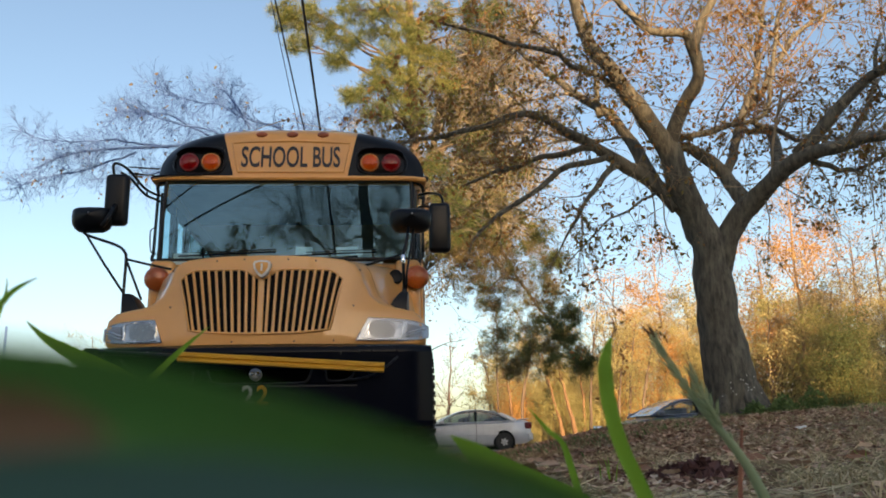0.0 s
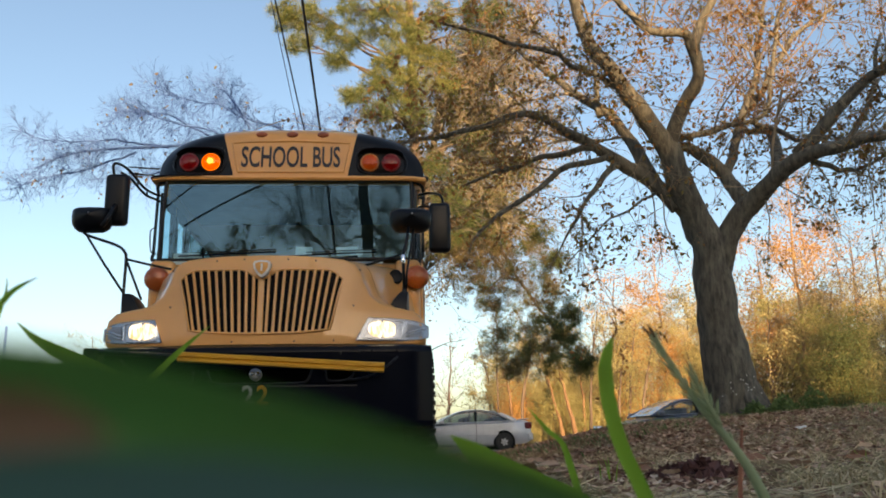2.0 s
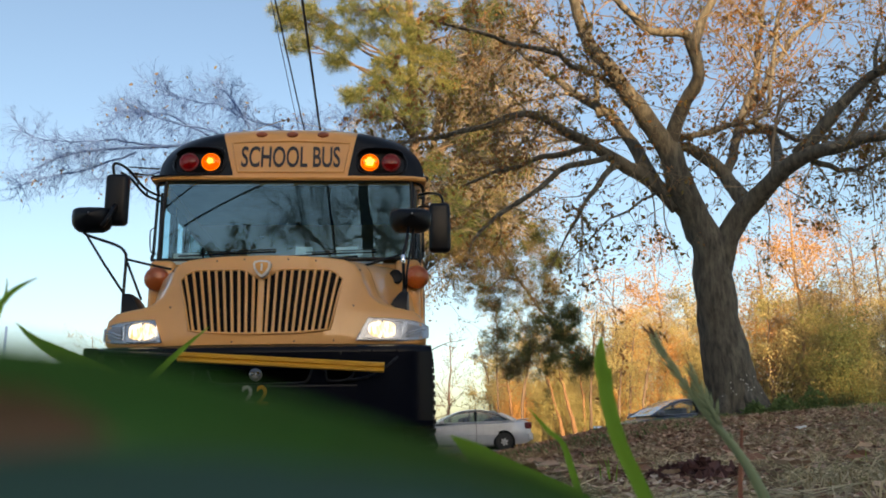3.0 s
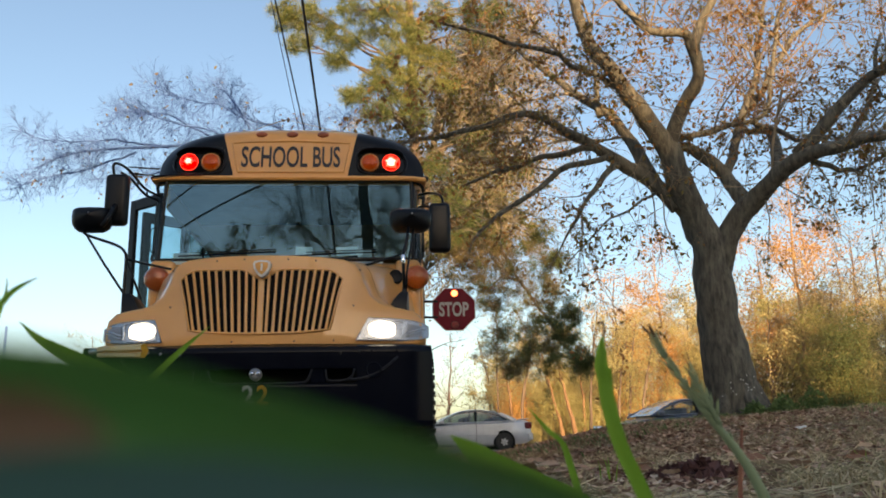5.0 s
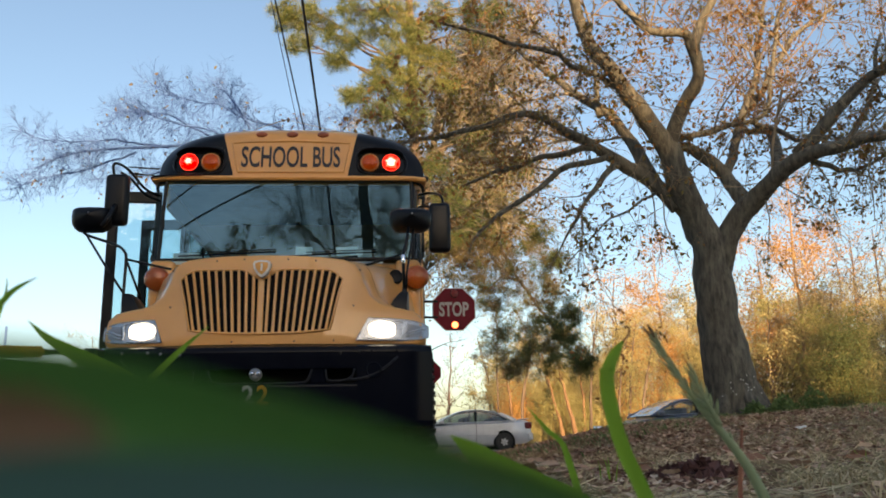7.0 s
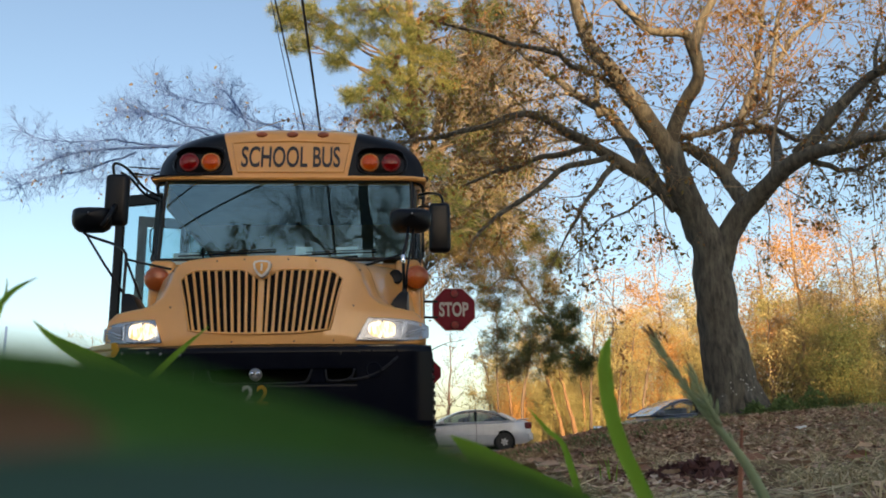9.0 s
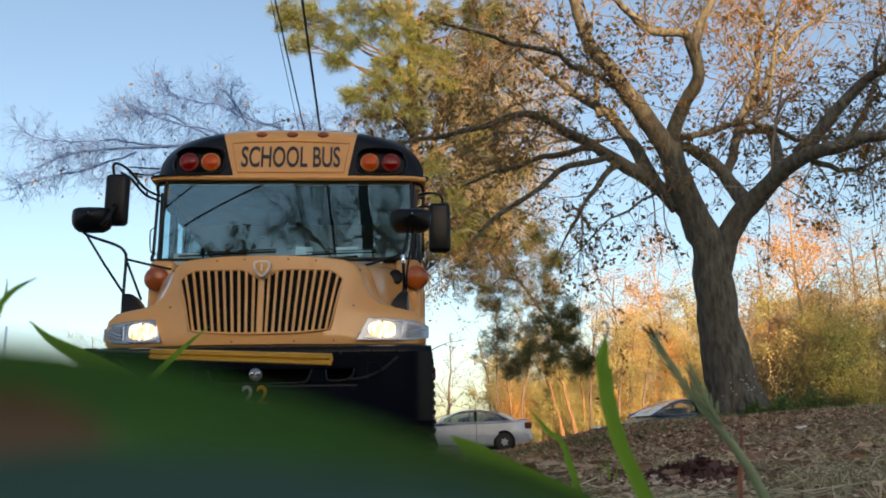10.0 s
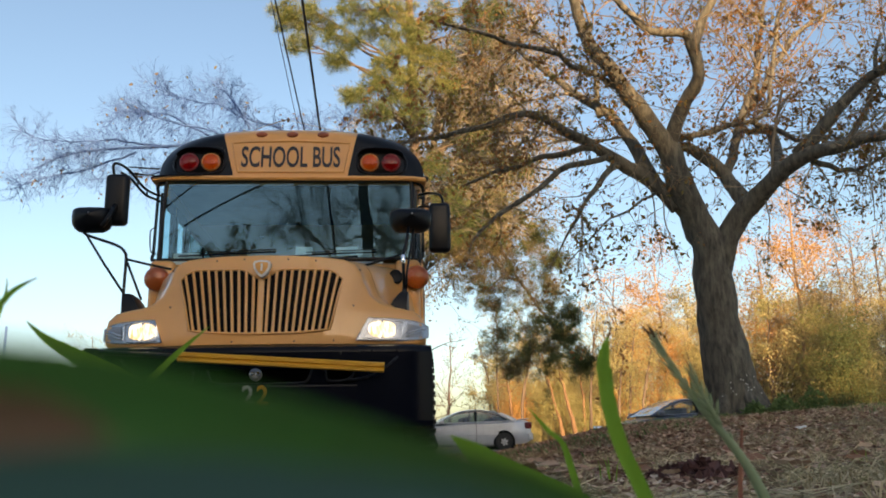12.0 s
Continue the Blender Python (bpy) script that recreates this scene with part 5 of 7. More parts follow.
def build_pine():
    tree = holder("pine_tree", Matrix.Translation((0, 0, 0)), "tall pine with clumps of yellow-green needles", "tree")
    wood, green = Soup(), Soup()
    trunk = limb(wood, [(0.61, 21.00, -0.47), (0.61, 21.00, 2.83), (0.57, 21.00, 7.33), (0.51, 21.00, 10.58), (0.42, 21.00, 13.69)], 0.19, 0.10, 12)
    tufts = (
        ((-1.95, 19.60, 11.01), 0.95, 0.50), ((-0.81, 20.00, 11.40), 0.85, 0.50), ((-2.25, 19.60, 10.28), 0.55, 0.33), ((-1.21, 19.80, 10.42), 0.62, 0.40), ((-1.45, 19.60, 9.75), 0.32, 0.20), ((-2.71, 19.40, 10.86), 0.4, 0.4), ((-0.34, 20.30, 10.91), 0.5, 0.35), ((0.80, 20.40, 11.07), 0.5, 0.38), ((2.17, 20.90, 11.18), 0.6, 0.4), ((2.98, 20.90, 11.82), 0.6, 0.4),
        ((0.39, 19.80, 10.27), 0.62, 0.42), ((-0.11, 19.70, 9.75), 0.55, 0.42), ((0.98, 20.00, 9.90), 0.62, 0.52), ((0.38, 19.80, 9.17), 0.70, 0.48), ((-0.51, 19.60, 9.08), 0.48, 0.34), ((-1.04, 19.50, 8.70), 0.42, 0.24), ((-0.34, 19.80, 8.49), 0.62, 0.34), ((0.56, 19.90, 8.41), 0.55, 0.34), ((1.47, 20.20, 9.39), 0.4, 0.3),
        ((0.16, 20.40, 11.57), 0.55, 0.35), ((1.22, 20.40, 11.48), 0.55, 0.32), ((-1.99, 19.80, 12.22), 1.0, 0.5), ((-0.22, 20.20, 12.49), 1.0, 0.5), ((2.40, 20.60, 11.73), 0.6, 0.35),
        ((2.21, 21.40, 8.27), 0.7, 0.5), ((3.14, 21.60, 7.53), 0.7, 0.5), ((2.04, 21.50, 7.33), 0.6, 0.45), ((2.93, 21.50, 6.37), 0.7, 0.5), ((3.80, 21.40, 5.56), 0.5, 0.4), ((1.08, 20.60, 7.19), 0.5, 0.4), ((1.48, 20.40, 6.22), 0.55, 0.45), ((1.32, 20.40, 5.18), 0.5, 0.4), ((2.20, 20.50, 5.64), 0.5, 0.35),
    )
    droop = limb(wood, [(0.57, 21.00, 6.09), (1.50, 20.80, 5.88), (2.61, 20.50, 5.05), (3.31, 20.20, 3.89), (3.94, 20.10, 2.82), (4.51, 20.00, 2.11)], 0.07, 0.012, 7, 0.1)
    for c, rx, rz in tufts:
        c = Vector(c)
        a = min((p for p, rr in trunk), key=lambda p: abs(p.z - c.z + 0.28 * (p - c).length * (1 if c.z > 6 else -1)))
        bough = limb(wood, [a, a.lerp(c, 0.5) + Vector((0, 0, 0.25)), c], 0.05, 0.014, 6, 0.1)
        for k in range(int(8 + 17 * rx * rz / 0.3)):
            d = rand_dir()
            q = c + Vector((d.x * rx, d.y * rx * 0.7, d.z * rz)) * rng.random() ** 0.45
            wood.tube([bough[rng.randrange(6, len(bough))][0], q], [0.010, 0.004], 3, cap=False)
            clump(green, q, rng.uniform(0.06, 0.17), 140, 0.17)
    part("trunk", wood, M_PINEBARK, tree, "reddish pine trunk and limbs", smooth=180)
    part("crown", green, M_NEEDLE, tree, "clumped yellow-green needles")
    # drooping bough: green at its end, thin and brown along its length
    dry, dark = Soup(), Soup()
    ends = (((4.02, 20.0, 2.28), 0.52, 0.33, 1), ((4.60, 20.0, 2.05), 0.26, 0.20, 1), ((3.50, 20.0, 2.52), 0.40, 0.24, 1), ((4.10, 19.9, 2.72), 0.26, 0.18, 1), ((3.10, 20.2, 2.12), 0.22, 0.18, 0), ((2.55, 20.3, 4.38), 0.50, 0.34, 0), ((3.10, 20.1, 3.80), 0.50, 0.36, 0),
            ((3.65, 20.1, 3.25), 0.42, 0.32, 1), ((2.40, 20.3, 3.52), 0.28, 0.22, 0), ((2.68, 20.2, 2.85), 0.26, 0.22, 0), ((2.42, 20.3, 2.42), 0.22, 0.20, 0), ((2.82, 20.2, 1.98), 0.22, 0.20, 0), ((3.28, 20.0, 4.52), 0.45, 0.28, 0), ((3.95, 20.0, 4.55), 0.26, 0.16, 1), ((3.82, 20.0, 3.95), 0.30, 0.26, 0),
            ((4.32, 20.0, 3.25), 0.26, 0.22, 1), ((2.00, 20.4, 4.10), 0.36, 0.30, 0), ((1.86, 20.4, 4.80), 0.36, 0.30, 0), ((2.55, 20.3, 5.05), 0.42, 0.28, 0))
    for c, rx, rz, fresh in ends:
        c = Vector(c)
        a = min((p for p, rr in droop), key=lambda p: (p - c).length + 0.6 * max(0.0, c.z - p.z))
        bough = limb(wood, [a, a.lerp(c, 0.5) + Vector((0, 0, 0.12)), c], 0.030, 0.010, 6, 0.12)
        for k in range(int(20 + 200 * rx * rz)):
            q = c + Vector((rng.gauss(0, rx * 0.75), rng.gauss(0, rx * 0.5), rng.gauss(0, rz * 0.75)))
            foot = bough[rng.randrange(4, len(bough))][0]
            wood.tube([foot, foot.lerp(q, 0.5) + Vector((0, 0, 0.05)), q], [0.009, 0.006, 0.003], 3, cap=False)
            clump(dark if rng.random() < (0.85 if fresh else 0.30) else dry, q, rng.uniform(0.05, 0.13), 90 if fresh else 60, 0.15)
    part("drooping_needles", dark, M_SHADENEEDLE, tree, "green needles on the drooping bough, darkened with shade")
    part("dry_needles", dry, M_DRYNEEDLE, tree, "thin brown needles along the drooping bough")


def build_bare_tree():
    tree = holder("bare_tree", Matrix.Translation((0, 0, 0)), "bare leafless tree behind the bus, fine twigs tinted with sky haze", "tree")
    wood, twig, tips = Soup(), Soup(), []
    limb(wood, [(-1.31, 20.00, -0.27), (-1.47, 20.00, 2.74), (-1.77, 20.00, 5.53), (-1.92, 20.00, 6.55)], 0.22, 0.14, 10)
    paths = [
        ([(-1.92, 20.00, 6.48), (-3.00, 19.60, 7.08), (-4.29, 19.20, 7.33), (-5.89, 18.80, 7.13), (-7.27, 18.40, 6.87), (-8.03, 18.20, 6.40)], 0.075, 0.012),
        ([(-1.90, 20.00, 6.55), (-2.77, 19.80, 7.97), (-3.58, 19.60, 8.19), (-4.11, 19.40, 8.78)], 0.05, 0.010),
        ([(-3.00, 19.60, 7.08), (-3.99, 19.00, 7.51), (-5.22, 18.60, 7.71), (-6.01, 18.40, 7.91)], 0.04, 0.008),
        ([(-4.02, 19.20, 7.27), (-4.88, 19.00, 6.66), (-5.98, 18.80, 6.46), (-7.05, 18.60, 6.26)], 0.035, 0.008),
        ([(-5.30, 19.00, 7.20), (-6.48, 18.60, 7.22), (-7.59, 18.20, 7.07), (-8.51, 18.00, 7.26)], 0.03, 0.008),
        ([(-3.09, 19.40, 7.59), (-4.06, 19.20, 8.32), (-4.89, 19.20, 8.50), (-5.44, 19.20, 8.65), (-5.80, 19.20, 8.85)], 0.02, 0.008),
        ([(-3.50, 19.40, 7.81), (-3.79, 19.20, 8.35), (-4.20, 19.20, 8.80), (-4.34, 19.20, 9.10)], 0.03, 0.008),
        ([(-4.30, 19.30, 7.52), (-5.40, 19.20, 8.10), (-6.11, 19.20, 8.15), (-6.73, 19.20, 8.25)], 0.03, 0.008),
        ([(-6.14, 19.20, 7.16), (-7.30, 19.20, 6.74), (-8.19, 19.20, 6.49), (-8.88, 19.20, 6.25)], 0.03, 0.008),
        ([(-1.90, 20.00, 6.55), (-1.39, 20.20, 7.97), (-1.26, 20.40, 8.67)], 0.04, 0.008),
        ([(-1.90, 20.00, 6.55), (-2.00, 20.60, 8.13), (-2.63, 20.90, 8.72)], 0.04, 0.008),
    ]
    for pts, r0, r1 in paths:
        line = limb(wood, pts, r0, r1, 7, 0.08)
        n = len(line)
        for k in range(int(25 * sum((line[j + 1][0] - line[j][0]).length for j in range(n - 1)))):
            i = int((0.2 + 0.8 * rng.random()) * (n - 1))
            d = (line[min(i + 1, n - 1)][0] - line[max(i - 1, 0)][0]).normalized()
            twigs(twig, line[i][0], d * 0.8 + rand_dir(0.0), rng.uniform(0.2, 0.58), 0.0085, 2, tips, -0.01)
    part("trunk", wood, M_HAZETWIG, tree, "slender trunk and limbs tinted with sky haze", smooth=180)
    tagged(part("twig_mass", twig, M_HAZETWIG, tree), kind="stuff")
    leaves = Soup()
    scatter_leaves(leaves, [t for t in tips if rng.random() < 0.006], 1, 0.11, 0.1)
    part("last_leaves", leaves, M_DRYNEEDLE, tree, "few withered leaves")


def build_golden_tree():
    """Twiggy sunlit tree whose trunk stands behind the bus."""
    tree = holder("golden_tree", Matrix.Translation((0, 0, 0)), "twiggy tree with tan and golden leaves behind the bus", "tree")
    wood, twig, tips = Soup(), Soup(), []
    limb(wood, [(0.57, 23.00, 0.04), (0.56, 23.00, 3.08), (0.68, 23.00, 5.65), (1.04, 23.00, 8.00), (1.41, 23.00, 10.11)], 0.2, 0.09, 9)
    ends = ((2.41, 22.00, 7.83), (4.03, 21.00, 7.01), (3.11, 22.00, 5.39), (3.99, 21.50, 5.90), (2.08, 23.00, 10.11), (3.77, 22.00, 9.86), (0.06, 22.00, 9.34), (2.10, 22.50, 6.17), (-0.60, 23.00, 8.52), (3.18, 22.00, 11.26), (5.00, 22.00, 8.50), (1.70, 22.00, 11.25), (2.28, 21.00, 6.54), (3.08, 21.00, 7.96), (4.04, 21.00, 8.94), (3.84, 21.00, 11.28), (2.84, 21.00, 9.76), (4.96, 22.00, 10.74), (1.98, 21.50, 5.29), (1.41, 21.50, 6.70), (3.00, 21.00, 5.77), (4.39, 22.00, 12.53))
    starts = ((0.68, 23.00, 5.65), (0.85, 23.00, 6.81), (0.63, 23.00, 4.67), (0.71, 23.00, 5.98), (1.04, 23.00, 8.00), (1.12, 23.00, 8.35), (1.07, 23.00, 8.18), (0.61, 23.00, 4.03), (0.94, 23.00, 7.32), (1.31, 23.00, 9.58), (1.07, 23.00, 8.00), (1.32, 23.00, 9.75), (0.77, 23.00, 6.31), (1.03, 23.00, 7.83), (1.13, 23.00, 8.52), (1.40, 23.00, 9.93), (1.22, 23.00, 8.87), (1.31, 23.00, 9.58), (0.63, 23.00, 4.67), (0.85, 23.00, 6.64), (0.67, 23.00, 5.48), (1.41, 23.00, 10.11))
    for a, c in zip(starts, ends):
        a, c = Vector(a), Vector(c)
        mid = a.lerp(c, 0.5) + Vector((0, 0, 0.35)) + rand_dir() * 0.3
        line = limb(wood, [a, mid, c], 0.055, 0.012, 7, 0.12)
        for k in range(44):
            i = int((0.25 + 0.75 * rng.random()) * (len(line) - 1))
            twigs(twig, line[i][0], (c - a).normalized() * 0.6 + rand_dir(), rng.uniform(0.5, 1.3), 0.017, 2, tips, -0.02)
    part("trunk", wood, M_TWIG, tree, smooth=180)
    tagged(part("twig_mass", twig, M_GOLDTWIG, tree), kind="stuff")
    leaves = Soup()
    scatter_leaves(leaves, tips[::2], 0.55, 0.085, 0.2)
    part("crown", leaves, M_TAN, tree, "sparse tan leaves")
    brown = Soup()
    scatter_leaves(brown, tips[1::2], 0.6, 0.085, 0.2)
    part("olive_leaves", brown, M_OLIVE, tree, "sparse olive leaves")


def build_far_tree(at, height, spread, leaf_mat, wood_mat, count, size, label, base_frac=0.25, lean=0.0):
    tree = holder("autumn_tree", Matrix.Translation((0, 0, 0)), label, "tree", "woods behind the bank")
    wood, tips = Soup(), []
    at = Vector(at)
    top = at + Vector((lean, 0, height))
    line = limb(wood, [at + Vector((0, 0, -0.2)), at.lerp(top, 0.4) + Vector((rng.uniform(-.3, .3), 0, 0)), top], 0.016 * height + 0.03, 0.02, 7, 0.2)
    n = len(line)
    for k in range(int(16 + height)):
        f = base_frac + (1 - base_frac) * rng.random()
        i = min(n - 1, int(f * (n - 1)))
        p = line[i][0]
        d = rand_dir(0.5)
        twigs(wood, p, d, spread * (1.1 - f * 0.6) * rng.uniform(0.4, 0.9), 0.006 * height * (1.2 - f), 2, tips, 0.03)
    part("trunk", wood, wood_mat, tree)
    leaves = Soup()
    per = max(0.2, count / max(1, len(tips)))
    scatter_leaves(leaves, tips, per, size, spread * 0.13)
    part("crown", leaves, leaf_mat, tree)
    return tree


def build_woods():
    spots = [
        ((19.18, 38.00, 1.17), 12.5, 5.0, M_ORANGE, 10500, 0.12, "orange-leaved tree glowing in low sun"),
        ((20.05, 44.00, 1.35), 11.0, 4.4, M_ORANGE, 7500, 0.12, "orange-leaved tree glowing in low sun"),
        ((24.30, 42.00, 0.93), 10.6, 4.4, M_BRUSH, 1500, 0.10, "nearly bare brown tree at the wood's edge"),
        ((23.41, 42.00, 0.97), 9.4, 4.4, M_BRUSH, 1500, 0.10, "nearly bare brown tree at the wood's edge"),
        ((25.63, 42.00, 0.89), 11.0, 4.6, M_BRUSH, 1500, 0.10, "nearly bare brown tree at the wood's edge"),
        ((14.88, 46.00, 1.06), 10.5, 4.4, M_ORANGE, 6500, 0.12, "thin orange-leaved tree in low sun"),
        ((11.96, 44.00, 0.92), 9.0, 3.8, M_ORANGE, 4500, 0.12, "golden-leaved tree in low sun"),
        ((9.20, 46.00, 0.57), 6.6, 3.4, M_GOLD, 4500, 0.12, "golden-leaved tree in low sun"),
        ((7.34, 48.00, 0.47), 6.0, 3.2, M_GOLD, 3900, 0.12, "golden-leaved tree in low sun"),
        ((5.85, 52.00, 0.36), 5.6, 2.6, M_GOLD, 2700, 0.12, "golden-leaved tree in low sun"),
        ((12.04, 50.00, 0.72), 7.5, 3.2, M_GOLD, 4200, 0.12, "golden-leaved tree in low sun"),
        ((15.02, 42.00, 0.96), 7.5, 3.0, M_GOLD, 3900, 0.12, "golden-leaved tree in low sun"),
        ((16.66, 36.00, 1.15), 6.0, 2.8, M_GOLD, 4500, 0.12, "golden-leaved tree in low sun"),
        ((19.68, 36.00, 1.09), 6.6, 3.2, M_BRUSH, 5100, 0.12, "brown-leaved tree at the wood's edge"),
        ((23.46, 38.00, 1.09), 7.0, 3.4, M_BRUSH, 4500, 0.12, "brown-leaved tree at the wood's edge"),
        ((19.19, 48.00, 1.34), 7.5, 3.2, M_GOLD, 3600, 0.12, "golden-leaved tree in low sun"),
        ((-0.21, 31.00, 0.29), 11.0, 3.6, M_OAKLEAF, 500, 0.11, "thin olive and brown tree behind the bus"),
        ((3.96, 60.00, 0.24), 8.0, 3.0, M_BRUSH, 320, 0.14, "thin brown-twigged tree against the sky"),
        ((-24.86, 70.00, 0.84), 9.4, 4.4, M_BRUSH, 500, 0.16, "small bare brown tree far beyond the road"),
    ]
    for p, h, w, m, c, size, label in spots:
        p = (p[0], p[1], ground_z(p[0], p[1]))
        build_far_tree(p, h, w, m, M_BRUSHTWIG if "brown" in label else M_HAZETWIG if "bare" in label else M_ORANGEBARK if "orange" in label else M_PINEBARK, c, size, label, 0.12 if m in (M_GOLD, M_BRUSH) else 0.3)
    def thicket(name, u0, u1, clusters, per, materials, label, near=38, far=60, scale=1.0):
        """Shrubs and saplings of many leaf clusters, ragged at the top and sides."""
        made = [Soup() for _ in materials]
        for k in range(clusters):
            y = rng.uniform(near, far)
            u = rng.uniform(u0, u1)
            x = u * y / 45
            tall = (3.6 + 3.2 * smoothstep(9, 13, u) + 0.9 * smoothstep(18, 24, u)) * y / 47 * scale
            tall *= 1.0 + 0.45 * noise.noise(Vector((x * 0.30, y * 0.11, 3))) + 0.25 * noise.noise(Vector((x * 0.9, y * 0.2, 6)))
            c = Vector((x, y, tall * rng.random() ** 0.85))
            r = rng.uniform(0.35, 1.1)
            s = made[min(len(made) - 1, int(len(made) * (0.5 + 0.9 * noise.noise(Vector((x * 0.16, y * 0.16, 11))))))] if rng.random() < 0.8 else rng.choice(made)
            for _ in range(per):
                d = rand_dir()
                at = c + Vector((d.x * r, d.y * r, d.z * r * 0.7)) * rng.random() ** 0.4
                face = (rand_dir() * 0.75 + Vector((0.1, -1.0, 0.2))).normalized()
                along = face.cross(rand_dir()).normalized()
                size = rng.uniform(0.05, 0.095)
                s.leaf(Vector((at.x, at.y, max(0.02, at.z))), along, face.cross(along), size, size * 0.6)
            if k % 3 == 0:
                s.tube([Vector((x, y, 0)), Vector((x + rng.uniform(-.3, .3), y, c.z * 0.5)), c], [0.035, 0.022, 0.006], 3, cap=False)
        for s, m in zip(made, materials):
            thing(name, s, m, label, "undergrowth", kind="stuff")

    thicket("golden_thicket", 5.2, 23.5, 1600, 190, (M_GOLD, M_GOLD, M_GOLD, M_ORANGE), "golden sunlit thicket at the wood's edge")
    thicket("brown_thicket", 21.0, 36.0, 1250, 180, (M_BRUSH, M_BRUSH, M_BRUSH, M_OLIVE), "tangled brown and olive brush at the wood's edge")
    thicket("olive_shrub", 22.8, 26.8, 200, 170, (M_OLIVE, M_OLIVE, M_BRUSH), "dark olive shrub before the wood", 32, 37, 0.82)
    # sunlit shrub given near-black greens that put shade into its colour
    thicket("shade_toned_shrub", 24.0, 26.2, 46, 150, (M_EVERGREEN, M_OLIVE), "shrub among the brown brush, darkened with shade", 31, 32.5, 0.66)
    for k in range(12):
        u = 5.4 + 8.1 * rng.random() ** 1.3
        y = rng.uniform(36, 46)
        x = u * y / 45
        h = rng.uniform(3.5, 6.5)
        lean = rng.uniform(-1.3, 1.3)
        tree = holder("sapling", Matrix.Translation((x, y, 0)), "slim pale sapling trunk lit by low sun", "tree", "saplings at the wood's edge")
        s, tips = Soup(), []
        limb(s, [(0, 0, -0.1), (lean * 0.3, 0, h * 0.45), (lean, 0, h)], rng.uniform(0.05, 0.12), 0.02, 6, 0.1)
        for q in range(7):
            f = rng.uniform(0.35, 1.0)
            twigs(s, Vector((lean * f, 0, h * f)), rand_dir(0.5), rng.uniform(0.6, 1.4), 0.018, 1, tips)
        part("trunk", s, M_PINEBARK, tree)
        leaves = Soup()
        scatter_leaves(leaves, tips, 12, 0.09, 0.4)
        part("crown", leaves, M_GOLD, tree)
    for foot, top, r in (((8.05, 37.5), (7.60, 2.55), 0.13), ((7.62, 38.2), (7.25, 2.0), 0.11), ((5.30, 38.0), (5.18, 2.3), 0.11), ((8.60, 38.4), (8.62, 1.5), 0.09)):
        tree = holder("wood_edge_tree", Matrix.Translation((foot[0], foot[1], 0)), "leaning tree with an orange sunlit trunk", "tree", "saplings at the wood's edge")
        s, tips = Soup(), []
        lean = (top[0] - foot[0]) / top[1]
        limb(s, [(0, 0, -0.1), (lean * 1.2, 0, 1.2), (lean * 2.6, 0.2, 2.6), (lean * 4.2, 0.8, 4.4)], r, 0.03, 9, 0.08)
        for q in range(9):
            f = rng.uniform(0.5, 1.0)
            twigs(s, Vector((lean * 4.2 * f, 0.6 * f, 4.4 * f)), rand_dir(0.6), rng.uniform(0.6, 1.3), 0.02, 1, tips)
        part("trunk", s, M_SUNBARK, tree, "bark coloured with orange sunlight", smooth=180)
        leaves = Soup()
        scatter_leaves(leaves, tips, 10, 0.09, 0.4)
        part("crown", leaves, M_GOLD, tree)
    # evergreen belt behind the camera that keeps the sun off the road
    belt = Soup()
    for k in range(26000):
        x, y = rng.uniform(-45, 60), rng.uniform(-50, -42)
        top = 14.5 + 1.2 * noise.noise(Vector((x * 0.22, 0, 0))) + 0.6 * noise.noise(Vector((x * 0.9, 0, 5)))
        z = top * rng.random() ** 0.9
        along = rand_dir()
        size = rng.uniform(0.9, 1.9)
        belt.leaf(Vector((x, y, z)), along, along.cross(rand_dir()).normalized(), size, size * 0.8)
    # taller, open crowns at its far end, unseen, added to shade the right-hand woods
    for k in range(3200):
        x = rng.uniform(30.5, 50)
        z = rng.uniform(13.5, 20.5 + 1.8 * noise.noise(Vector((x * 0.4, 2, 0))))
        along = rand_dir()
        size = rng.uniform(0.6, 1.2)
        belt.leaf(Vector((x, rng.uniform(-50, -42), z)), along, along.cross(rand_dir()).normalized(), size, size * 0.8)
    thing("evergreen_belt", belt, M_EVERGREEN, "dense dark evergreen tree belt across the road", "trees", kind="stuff")


